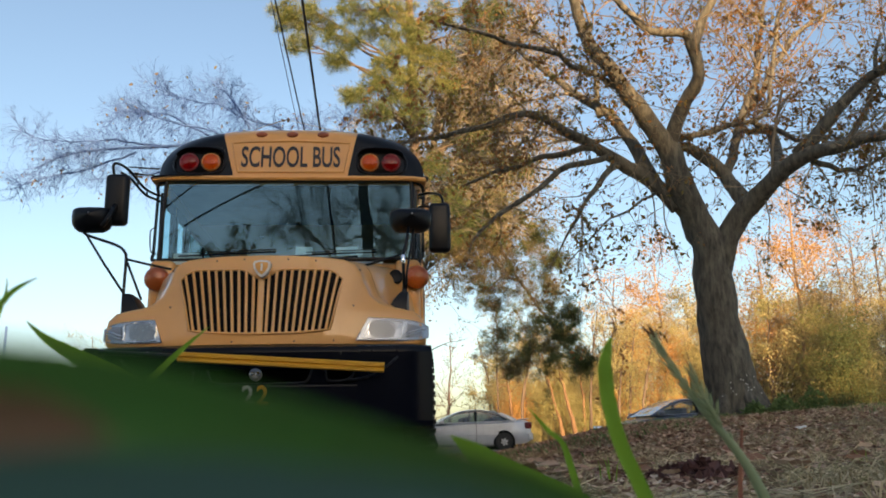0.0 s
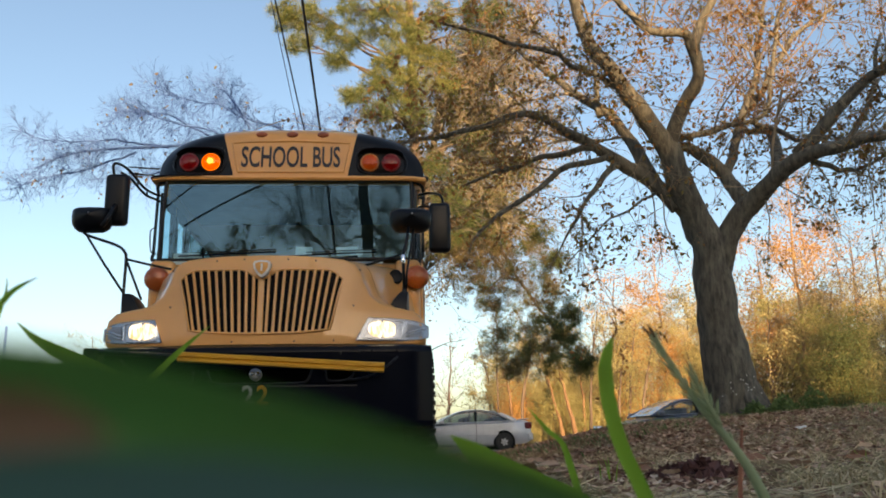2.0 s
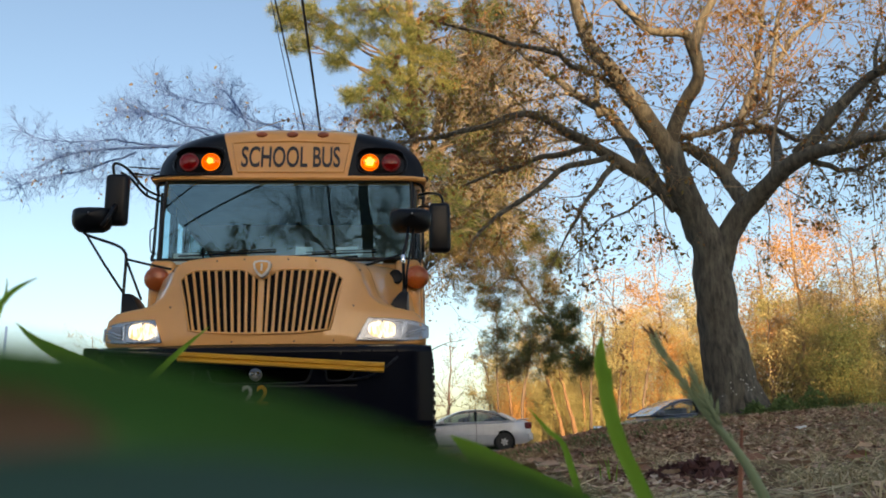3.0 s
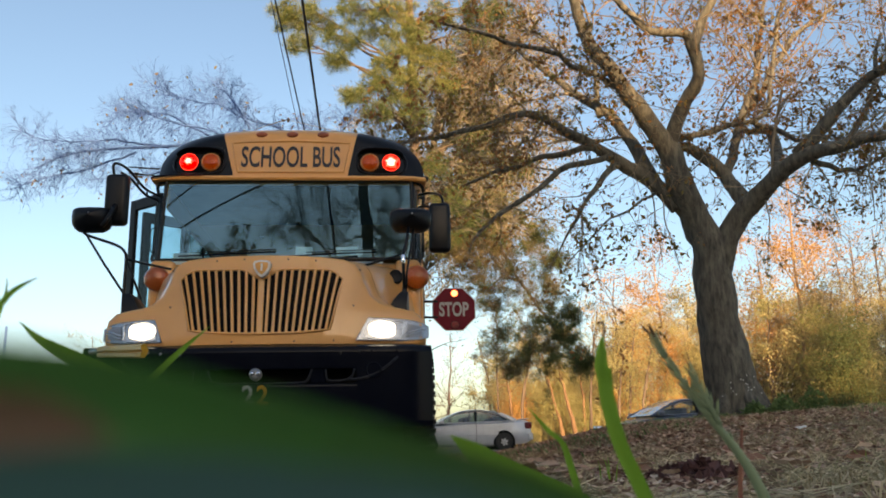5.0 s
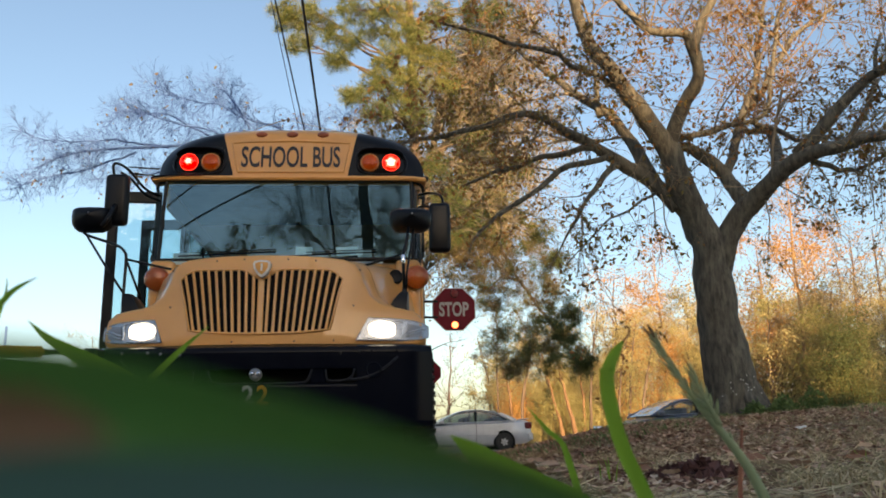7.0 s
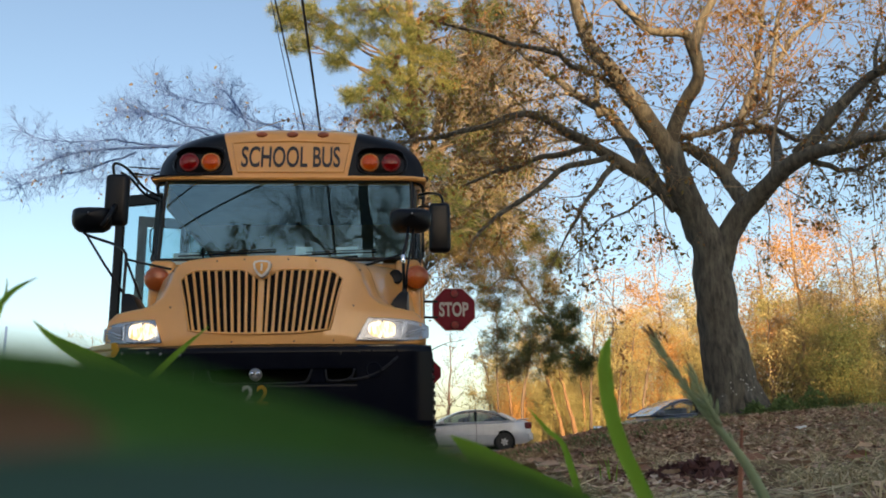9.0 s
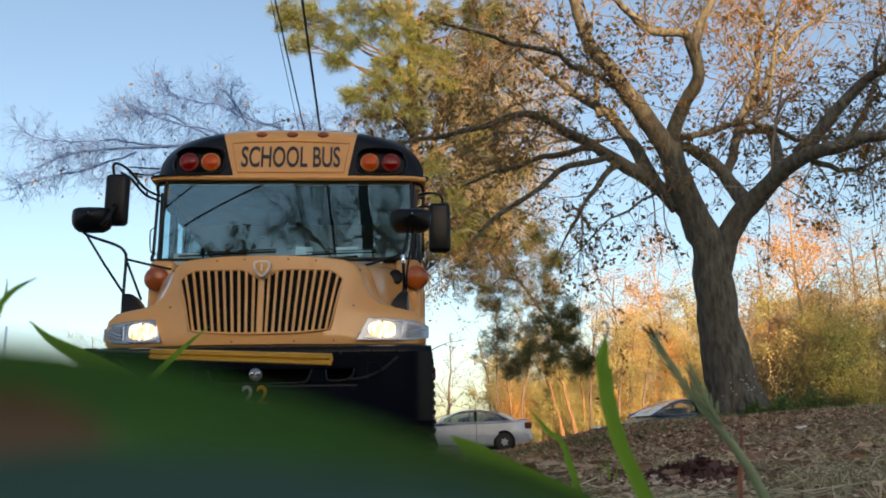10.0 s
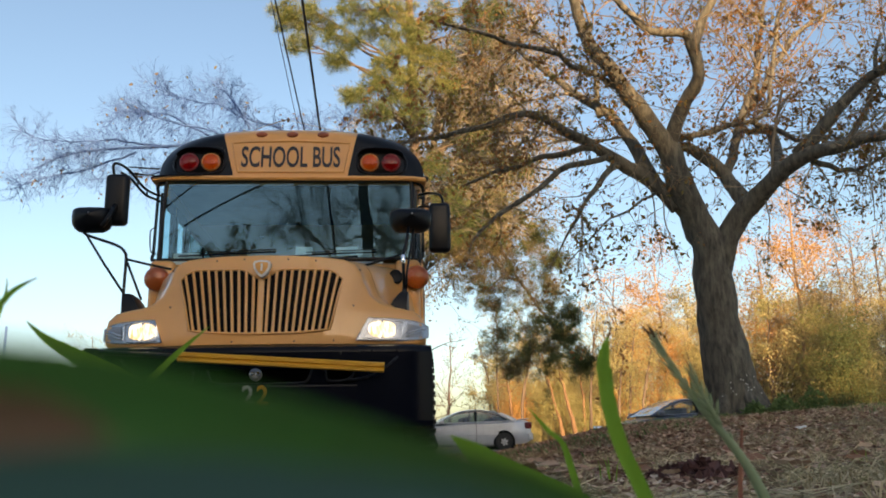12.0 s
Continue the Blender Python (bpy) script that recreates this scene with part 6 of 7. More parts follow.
def build_mirrored_tree():
    """The bare tree behind the camera that the windshield mirrors."""
    tree = holder("roadside_tree", Matrix.Translation((0, 0, 0)), "tall bare roadside tree with dark forking limbs", "tree")
    wood, twig, tips = Soup(), Soup(), []
    limb(wood, [(0.12, -6.0, 0), (0.12, -6.0, 5), (-0.14, -6.0, 10.40), (-0.24, -6.0, 11.55), (-0.34, -6.0, 12.69), (-0.28, -6.0, 14.5)], 0.26, 0.15, 14)
    for pts, r0, r1 in (
        ([(-0.08, -6.0, 12.29), (0.11, -6.0, 11.83), (0.38, -6.0, 11.78), (0.79, -6.0, 11.89), (1.22, -6.0, 11.76)], 0.03, 0.01),
        ([(-0.08, -6.0, 11.42), (0.05, -6.0, 11.19), (0.29, -6.0, 10.96), (0.56, -6.0, 10.81), (0.93, -6.0, 10.71), (1.36, -6.0, 10.72)], 0.062, 0.04),
        ([(-0.41, -6.0, 12.08), (-0.74, -6.0, 12.41), (-0.94, -6.0, 12.68), (-1.14, -6.0, 12.96), (-1.37, -6.0, 13.45)], 0.035, 0.02),
        ([(-1.24, -6.0, 9.97), (-1.49, -6.0, 10.43), (-1.71, -6.0, 10.74), (-1.98, -6.0, 10.96), (-2.28, -6.0, 11.21), (-2.53, -6.0, 11.47), (-2.82, -6.0, 11.82), (-3.28, -6.0, 12.25), (-3.63, -6.0, 12.58)], 0.032, 0.008),
        ([(-1.49, -6.0, 10.43), (-1.82, -6.0, 10.83), (-2.14, -6.0, 11.05), (-2.40, -6.0, 11.02), (-2.65, -6.0, 10.83), (-2.85, -6.0, 10.64)], 0.018, 0.006),
        ([(-2.28, -6.0, 11.20), (-2.43, -6.0, 11.50), (-2.59, -6.0, 11.99), (-2.75, -6.0, 12.39)], 0.015, 0.006),
        ([(-2.56, -6.0, 11.45), (-2.79, -6.0, 11.28), (-2.93, -6.0, 11.08), (-3.19, -6.0, 11.01)], 0.013, 0.005),
        ([(-0.38, -6.0, 11.78), (-0.73, -6.0, 11.82), (-1.05, -6.0, 11.79), (-1.29, -6.0, 11.54), (-1.41, -6.0, 11.28)], 0.018, 0.007),
        ([(-0.32, -6.0, 10.94), (-0.61, -6.0, 10.81), (-0.87, -6.0, 10.70), (-1.28, -6.0, 10.43)], 0.016, 0.007),
        ([(-1.17, -6.0, 10.40), (-0.98, -6.0, 10.90), (-0.77, -6.0, 11.27), (-0.57, -6.0, 11.68), (-0.47, -6.0, 12.21)], 0.014, 0.006),
        ([(-1.38, -6.0, 10.40), (-1.48, -6.0, 11.02), (-1.59, -6.0, 11.67), (-1.67, -6.0, 12.47), (-1.81, -6.0, 13.16)], 0.016, 0.007),
        ([(-1.59, -6.0, 11.80), (-1.87, -6.0, 12.13), (-2.00, -6.0, 12.60), (-1.97, -6.0, 13.02)], 0.012, 0.005),
        ([(0.03, -6.0, 10.84), (0.29, -6.0, 10.40), (0.50, -6.0, 9.91)], 0.02, 0.012),
        ([(0.08, -6.0, 12.42), (0.41, -6.0, 12.56), (0.86, -6.0, 12.64), (1.18, -6.0, 12.37)], 0.016, 0.007),
        ([(0.24, -6.0, 10.15), (0.45, -6.0, 10.47), (0.77, -6.0, 10.53), (0.98, -6.0, 10.28)], 0.014, 0.006),
    ):
        line = limb(wood, pts, r0, r1, 7, 0.05)
        length = sum((Vector(b) - Vector(a)).length for a, b in zip(pts, pts[1:]))
        for k in range(int(8 + length * (26 if pts[0][0] < -0.2 else 60))):
            i = int((0.1 + 0.9 * rng.random()) * (len(line) - 1))
            d = (line[min(i + 1, len(line) - 1)][0] - line[max(i - 1, 0)][0]).normalized()
            twigs(twig, line[i][0], d * 0.5 + rand_dir(0.15), rng.uniform(0.25, 0.75), 0.0065, 2, tips)
    part("trunk", wood, M_BARK, tree, smooth=180)
    haze = Soup()
    scatter_leaves(haze, tips, 0.05, 0.05, 0.2)
    part("crown", haze, M_EVERGREEN, tree)
    tagged(part("twig_mass", twig, M_BARK, tree), kind="stuff")
    for at, h, w in (((-4.4, -6.5, 0), 10.95, 2.0), ((-5.4, -7.0, 0), 11.1, 2.0)):
        tree = build_far_tree(at, h, w, M_EVERGREEN, M_BARK, 5000, 0.065, "dark leafy tree beside the road", 0.5)
        clumps = Soup()
        for k in range(80):
            c = Vector(at) + Vector((rng.gauss(0, 0.5), rng.gauss(0, 0.4), h - 1.0 + rng.gauss(0, 0.5)))
            for q in range(90):
                al = rand_dir()
                clumps.leaf(c + rand_dir() * 0.32 * rng.random(), al, al.cross(rand_dir()).normalized(), 0.075, 0.045)
        tagged(part("leaf_clumps", clumps, M_EVERGREEN, tree), kind="stuff")


def build_lines():
    for k, (a, b, r) in enumerate((((-1.95, 12.7), (-2.09, 18.41), 0.016), ((-1.5, 12.69), (-1.72, 18.59), 0.026), ((-2.02, 12.7), (-2.22, 18.41), 0.008))):
        slope = (b[0] - a[0]) / (b[1] - a[1])
        pts = []
        for i in range(33):
            y = -30 + 90 * i / 32
            u = (y - 15) / 45
            pts.append((a[0] + slope * (y - a[1]), y, 7.5 + 0.35 * u * u))
        thing("power_line", Soup().tube(pts, [r] * 33, 5), M_CABLE, "black overhead utility cable along the road", "cable", "overhead cables")
    for y0, y1, r in ((1.10, -5.7, 0.02), (2.35, -6.1, 0.017)):
        drop = [(-1.88 - 12.05 * k / 16, y0 + (y1 - y0) * k / 16, 7.6 - 0.5 * math.sin(math.pi * k / 16)) for k in range(17)]
        thing("power_line", Soup().tube(drop, [r] * 17, 5), M_CABLE, "black service cable branching off the overhead line", "cable", "overhead cables")
    for y, x in ((60, -3.4), (-30, -0.4), (-5.9, -13.93)):
        pole = holder("utility_pole", Matrix.Translation((x, y, 0)), "brown wooden utility pole with crossarm", "pole", "utility poles")
        part("post", Soup().tube([(0, 0, -0.3), (0, 0, 9)], [0.16, 0.11], 12), M_POLE, pole, smooth=40)
        part("crossarm", rounded_box((-0.9, -0.06, 7.62), (0.9, 0.06, 7.76), 0.01), M_POLE, pole)


def build_far_post():
    thing("wooden_post", Soup().tube([(-27.3, 60, -0.2), (-27.3, 60, 8.9)], [0.11, 0.08], 8), M_HAZETWIG, "slim wooden post far off, tinted with sky haze", "post")


# ---- cars ----
def build_car(m, paint, glass, label):
    """Sedan, nose along -x, on its wheels at z 0."""
    car = holder("parked_car", m, label, "car", "parked cars")
    # x, bottom z, shoulder z, half width
    rows = [(-2.30, 0.35, 0.56, 0.62), (-2.22, 0.26, 0.64, 0.80), (-1.7, 0.22, 0.77, 0.88), (-1.0, 0.20, 0.91, 0.90), (-0.2, 0.20, 0.97, 0.90), (0.8, 0.20, 1.0, 0.90), (1.5, 0.20, 1.03, 0.88), (2.1, 0.26, 1.04, 0.82), (2.30, 0.36, 0.98, 0.70)]
    s = Soup()
    rings = []
    for x, z0, z1, w in rows:
        sec = [(-w * 0.92, z0), (-w, z0 + 0.12), (-w * 1.01, z0 + (z1 - z0) * 0.5), (-w * 0.98, z1 - 0.06), (-w * 0.90, z1), (-w * 0.4, z1 + 0.025), (0, z1 + 0.03)]
        sec = sec + [(-y, z) for y, z in sec[-2::-1]]
        rings.append([(x, y, z) for y, z in sec])
    s.loft(rings)
    body = part("body", s, paint, car, smooth=35)
    g = Soup()
    cab = [(-1.12, 0.95, 0.80), (-0.75, 1.15, 0.74), (-0.40, 1.31, 0.68), (-0.10, 1.40, 0.64), (0.25, 1.435, 0.62), (0.60, 1.43, 0.62), (0.95, 1.38, 0.63), (1.25, 1.28, 0.66), (1.50, 1.16, 0.70), (1.78, 1.04, 0.76)]
    rings = []
    for x, z, w in cab:
        base = 0.90
        rings.append([(x, -0.83, base), (x, -w - 0.02, (base + z) / 2 + 0.05), (x, -w, z - 0.03), (x, -w * 0.85, z), (x, 0, z + 0.02), (x, w * 0.85, z), (x, w, z - 0.03), (x, w + 0.02, (base + z) / 2 + 0.05), (x, 0.83, base)])
    g.loft(rings, close=False)
    part("cabin_glass", g, glass, car, smooth=40)
    for name, sections in (("windscreen", cab[0:4]), ("rear_screen", cab[6:10])):
        g = Soup()
        g.loft([[(x, w * k, z + 0.012 + 0.02 * (1 - abs(k))) for k in (-0.88, -0.5, 0, 0.5, 0.88)] for x, z, w in sections], close=False)
        part(name, g, M_SCREEN, car, "sloping glass mirroring the sky", smooth=60)
    r = Soup()
    r.loft([[(x, y, z) for y, z in ((-w - 0.012, z - 0.075), (-w - 0.01, z - 0.03), (-w * 0.85, z + 0.012), (0, z + 0.034), (w * 0.85, z + 0.012), (w + 0.01, z - 0.03), (w + 0.012, z - 0.075))] for x, z, w in cab[2:8]], close=False)
    part("roof", r, paint, car, smooth=40)
    for side in (-1, 1):
        for pts, rr in (([(-1.12, 0.82, 0.95), (-0.75, 0.755, 1.14), (-0.38, 0.69, 1.30)], 0.035), ([(0.32, 0.82, 0.98), (0.34, 0.65, 1.37)], 0.045), ([(-0.38, 0.69, 1.30), (-0.1, 0.66, 1.385), (0.4, 0.645, 1.42), (0.95, 0.655, 1.37), (1.22, 0.68, 1.27)], 0.03), ([(1.22, 0.68, 1.27), (1.48, 0.72, 1.15), (1.75, 0.78, 1.03)], 0.075), ([(-1.08, 0.845, 0.97), (0.3, 0.86, 1.0), (1.68, 0.82, 1.04)], 0.02)):
            part("pillar", Soup().tube([(x, side * y, z) for x, y, z in pts], [rr] * len(pts), 6), paint if rr < 0.04 or rr > 0.05 else M_BLACK, car, smooth=60)
        for x in (-1.4, 1.30):
            wheel = part("wheel", Soup().lathe((x, side * 0.70, 0.32), (0, side, 0), [(0, 0.2), (0, 0.30), (0.03, 0.32), (0.19, 0.32), (0.215, 0.29), (0.21, 0.21)], 28), M_RUBBER, car, smooth=40)
            part("rim", Soup().lathe((x, side * 0.70, 0.32), (0, side, 0), [(0.20, 0.215), (0.214, 0.212), (0.214, 0.19), (0.19, 0.17), (0.17, 0.02)], 24), M_RIM, wheel)
            hub = Soup()
            for k in range(6):
                a = math.pi / 3 * k + 0.3
                d, q = Vector((math.cos(a), 0, math.sin(a))), Vector((-math.sin(a), 0, math.cos(a)))
                c = Vector((x, side * 0.918, 0.32))
                hub.loft([[c + d * rr + q * w + Vector((0, side * dy, 0)) for w, dy in ((-0.028, -0.01), (0.028, -0.01), (0.02, 0.012), (-0.02, 0.012))] for rr in (0.02, 0.135)])
            part("spokes", hub, M_SILVER, wheel)
            part("wheel_arch", Soup().lathe((x, side * 0.74, 0.33), (0, side, 0), [(0, 0.01), (0, 0.385), (0.158, 0.385), (0.16, 0.33)], 28), M_DARK, car)
        part("door_seam", Soup().tube([(0.32, side * 0.905, 0.28), (0.33, side * 0.912, 0.7), (0.32, side * 0.885, 0.97)], [0.008] * 3, 4), M_DARK, car)
        part("side_trim", Soup().tube([(-1.0, side * 0.915, 0.56), (1.0, side * 0.915, 0.58)], [0.014] * 2, 5), paint, car)
        part("sill", Soup().tube([(-0.98, side * 0.84, 0.22), (1.0, side * 0.84, 0.22)], [0.04] * 2, 6), M_STEEL, car)
        for x in (0.12, 1.1):
            part("door_handle", rounded_box((x - 0.08, side * 0.905 - 0.02, 0.84), (x + 0.08, side * 0.905 + 0.02, 0.875), 0.008), paint, car)
        part("tail_light", rounded_box((2.06, side * 0.74 - 0.10, 0.76), (2.31, side * 0.74 + 0.10, 0.98), 0.04, 3), M_TAIL, car, "red tail light")
        part("head_light", rounded_box((-2.28, side * 0.62 - 0.14, 0.58), (-2.02, side * 0.62 + 0.14, 0.72), 0.04, 3), M_CHROME, car)
        part("wing_mirror", rounded_box((-0.98, side * 0.98 - 0.09, 0.96), (-0.82, side * 0.98 + 0.09, 1.09), 0.04, 3), paint, car)
    part("seat_row", rounded_box((-0.1, -0.62, 0.75), (0.1, 0.62, 1.18), 0.05), M_SEAT, car)
    part("seat_row", rounded_box((0.85, -0.66, 0.75), (1.05, 0.66, 1.14), 0.05), M_SEAT, car)
    part("dash", rounded_box((-0.9, -0.7, 0.75), (-0.6, 0.7, 0.98), 0.05), M_SEAT, car)
    part("spoiler", rounded_box((2.02, -0.70, 1.08), (2.24, 0.70, 1.11), 0.012), paint, car)
    part("rear_bumper", rounded_box((2.15, -0.80, 0.36), (2.36, 0.80, 0.62), 0.06, 3), paint, car)
    return car


# ---- grass and litter ----
PILE, SCRAP = (1.03, 2.86), (3.46, 7.1)


def before_pile(x, y):
    """The bare patch in which the leaf heap lies."""
    return 1.9 < y < 3.2 and abs(x - 0.36 * y) < 0.21


def build_litter():
    leaves, straw = Soup(), Soup()
    for k in range(105000):
        y = -2.5 + 18.7 * rng.random() ** 1.15 if rng.random() < 0.8 else rng.uniform(-7, 18)
        x = abs(rng.gauss(0, 1.5 + max(y, 2) * 0.45)) + rng.uniform(-0.4, 0.9)
        if noise.noise(Vector((x * 0.8, y * 0.8, 1))) < -0.25 and rng.random() < 0.6:
            continue
        z = ground_z(x, y) + rng.uniform(0.004, 0.025)
        a = rng.uniform(0, 6.28)
        along = Vector((math.cos(a), math.sin(a), rng.uniform(-0.35, 0.5))).normalized()
        across = Vector((-math.sin(a), math.cos(a), rng.uniform(-0.5, 0.5))).normalized()
        size = rng.uniform(0.025, 0.068) * (0.62 + 0.45 * smoothstep(1.5, 4.0, y))
        leaves.leaf(Vector((x, y, z)), along, across, size, size * 0.7)
    for k in range(5200):
        y = -1.0 + 12 * rng.random() ** 1.3 if rng.random() < 0.8 else rng.uniform(-7, 14)
        cx = abs(rng.gauss(0, 1.2 + max(y, 2) * 0.42)) + rng.uniform(-0.4, 0.8) if rng.random() < 0.5 else rng.uniform(-0.2, 0.8 + 0.75 * max(y, 1))
        if before_pile(cx, y) or noise.noise(Vector((cx * 0.9, y * 0.9, 8))) < 0.02 and rng.random() < 0.85:
            continue
        for _ in range(rng.randint(6, 18)):
            p = Vector((cx + rng.gauss(0, 0.05), y + rng.gauss(0, 0.05), 0))
            p.z = ground_z(p.x, p.y) - 0.005
            h = rng.uniform(0.02, 0.095)
            lean = Vector((rng.uniform(-1, 1), rng.uniform(-1, 1), 0)) * h * 1.9
            w = Vector((rng.uniform(-1, 1), rng.uniform(-1, 1), 0)).normalized() * 0.0026
            mid = p + lean * 0.4 + Vector((0, 0, h * 0.8))
            tip = p + lean + Vector((0, 0, h * rng.uniform(0.4, 1.1)))
            b = len(straw.v)
            straw.v += [p - w, p + w, mid + w * 0.8, mid - w * 0.8, tip]
            straw.f += [(b, b + 1, b + 2, b + 3), (b + 3, b + 2, b + 4)]
    for k in range(12000):
        y = 1.5 + 9 * rng.random() ** 1.4
        x = rng.uniform(-0.3, 0.9 + max(y, 1) * 0.75)
        if before_pile(x, y) or noise.noise(Vector((x * 1.2, y * 1.2, 15))) < -0.02:
            continue
        a, ln = rng.uniform(0, 6.28), rng.uniform(0.05, 0.20)
        d = Vector((math.cos(a), math.sin(a), rng.uniform(-0.1, 0.25)))
        w = Vector((-math.sin(a), math.cos(a), 0.5)) * rng.uniform(0.0018, 0.0034)
        p = Vector((x, y, ground_z(x, y) + rng.uniform(0.012, 0.035)))
        straw.poly([p - w, p + w, p + d * ln + w * 0.4, p + d * ln - w * 0.4])
    # matted straw at the foot of the bank
    for k in range(7000):
        y = rng.uniform(2.0, 4.6)
        x = rng.uniform(0.30 * y, 0.75 * y)
        if before_pile(x, y) or noise.noise(Vector((x * 1.6, y * 1.6, 41))) < -0.10 or rng.random() < smoothstep(3.0, 4.6, y):
            continue
        a, ln = rng.uniform(0, 6.28), rng.uniform(0.04, 0.15)
        d = Vector((math.cos(a), math.sin(a), rng.uniform(-0.05, 0.55)))
        w = Vector((-math.sin(a), math.cos(a), 0.6)) * rng.uniform(0.0014, 0.0028)
        p = Vector((x, y, ground_z(x, y) + rng.uniform(0.01, 0.04)))
        mid = p + d * ln * 0.55 + Vector((0, 0, ln * 0.12))
        straw.poly([p - w, p + w, mid + w * 0.8, p + d * ln, mid - w * 0.8])
    large = Soup()
    for k in range(1500):
        y = 2.4 + 7.5 * rng.random() ** 1.4
        x = rng.uniform(-0.1, 0.68 * y + 0.2)
        if noise.noise(Vector((x * 1.1, y * 1.1, 22))) < -0.12:
            continue
        large.curled(Vector((x, y, ground_z(x, y) + rng.uniform(0.012, 0.05))), rng.uniform(0, 6.28), rng.uniform(0.03, 0.075), rng.uniform(0.2, 1.2), rng.uniform(-0.4, 0.5))
    for k in range(170):
        y = rng.uniform(2.5, 4.2)
        x = rng.uniform(0.1 * y, 0.66 * y)
        if before_pile(x, y):
            continue
        large.curled(Vector((x, y, ground_z(x, y) + rng.uniform(0.03, 0.07))), rng.uniform(0, 6.28), rng.uniform(0.04, 0.10), rng.uniform(0.2, 1.1), rng.uniform(-0.7, 0.7))
    thing("curled_leaves", large, M_CURLED, "large curled brown leaves lying on the dry grass", "leaves", kind="stuff", smooth=60)
    thing("fallen_leaves", leaves, M_LITTER, "brown fallen leaves scattered over the bank", "leaves", kind="stuff")
    thing("dry_grass", straw, M_STRAW, "short straw-coloured dry grass", "grass", kind="stuff")
    pile = Soup()
    for k in range(900):
        a, q = rng.uniform(0, 6.28), abs(rng.gauss(0, 0.85))
        x, y = PILE[0] + 0.17 * q * math.cos(a), PILE[1] + 0.26 * q * math.sin(a)
        al = rand_dir(0.2)
        size = rng.uniform(0.02, 0.055)
        pile.leaf(Vector((x, y, ground_z(x, y) + 0.01 + 0.06 * rng.random() * max(0, 1 - q))), al, al.cross(rand_dir()).normalized(), size, size * 0.75)
    thing("leaf_pile", pile, M_MAROON, "small heap of dark maroon fallen leaves", "leaves", kind="stuff")
    fringe = Soup()
    for k in range(5200):
        y = rng.uniform(7.5, 12.5)
        x = rng.uniform(1.4, 8.0)
        if noise.noise(Vector((x * 0.7, y * 0.5, 31))) < (0.02 if y > 9.5 else 0.22):
            continue
        p = Vector((x, y, ground_z(x, y) - 0.005))
        h = rng.uniform(0.03, 0.10)
        lean = Vector((rng.uniform(-1, 1), rng.uniform(-1, 1), 0)) * h * 0.7
        w = Vector((rng.uniform(0.4, 1), rng.uniform(-0.3, 0.3), 0)).normalized() * 0.006
        fringe.poly([p - w, p + w, p + lean * 0.5 + Vector((0, 0, h * 0.7)) + w * 0.6, p + lean + Vector((0, 0, h))])
    thing("bank_grass", fringe, M_WEED, "thin dull green grass along the top of the bank", "grass", kind="stuff")
    tufts = Soup()
    for cx, cy in ((0.66, 2.6), (1.72, 3.1), (2.2, 3.6)):
        for _ in range(5):
            p = Vector((cx + rng.gauss(0, 0.03), cy + rng.gauss(0, 0.03), 0))
            p.z = ground_z(p.x, p.y) - 0.005
            h = rng.uniform(0.05, 0.12)
            lean = Vector((rng.uniform(-1, 1), rng.uniform(-1, 1), 0)) * h * 0.5
            w = Vector((rng.uniform(-1, 1), rng.uniform(-0.3, 0.3), 0)).normalized() * 0.0028
            tufts.poly([p - w, p + w, p + lean * 0.4 + Vector((0, 0, h * 0.7)) + w * 0.7, p + lean + Vector((0, 0, h)), p + lean * 0.4 + Vector((0, 0, h * 0.7)) - w * 0.7])
    thing("green_tufts", tufts, M_GRASS, "small fresh green grass tufts", "grass", kind="stuff")
    scrap = rounded_box((-0.045, -0.03, 0), (0.045, 0.03, 0.035), 0.012, 2)
    for v in scrap.verts:
        v.co += 0.012 * Vector((noise.noise(v.co * 40), noise.noise(v.co * 40 + Vector((3, 0, 0))), noise.noise(v.co * 40 + Vector((0, 5, 0)))))
    ob = thing("paper_scrap", scrap, M_WHITE, "crumpled white paper scrap on the bank", "litter")
    ob.matrix_basis = Matrix.Translation((SCRAP[0], SCRAP[1], ground_z(SCRAP[0], SCRAP[1])))
    weeds = Soup()
    for c, r, tall in (((4.50, 10.38, 0.65), 0.14, 0.20), ((4.84, 10.35, 0.63), 0.15, 0.27), ((5.28, 10.40, 0.61), 0.21, 0.34)):
        for k in range(330):
            a, q = rng.uniform(0, 6.28), rng.random() ** 0.7
            x, y = c[0] + r * math.cos(a) * q, c[1] + r * math.sin(a) * q
            z = ground_z(x, y) + tall * rng.random() * (1 - 0.6 * q)
            al = rand_dir(0.3)
            weeds.leaf(Vector((x, y, z)), al, al.cross(rand_dir()).normalized(), 0.06, 0.035)
    thing("weeds", weeds, M_WEED, "low green weeds round the tree's foot", "weeds", kind="stuff")
    petals = Soup()
    for k in range(30):
        x, y = rng.uniform(4.1, 5.1), 10.4 + rng.uniform(-0.1, 0.1)
        z = 0.72 + rng.uniform(0.05, 0.42) * (1 - abs(x - 4.6))
        petals.lathe((x, y, z), (0, 1, 0.3), [(0, 0.003), (0.005, 0.010), (0.008, 0.003)], 6)
    thing("white_flowers", petals, M_PETAL, "tiny white flower heads at the tree's foot", "flowers", kind="stuff")


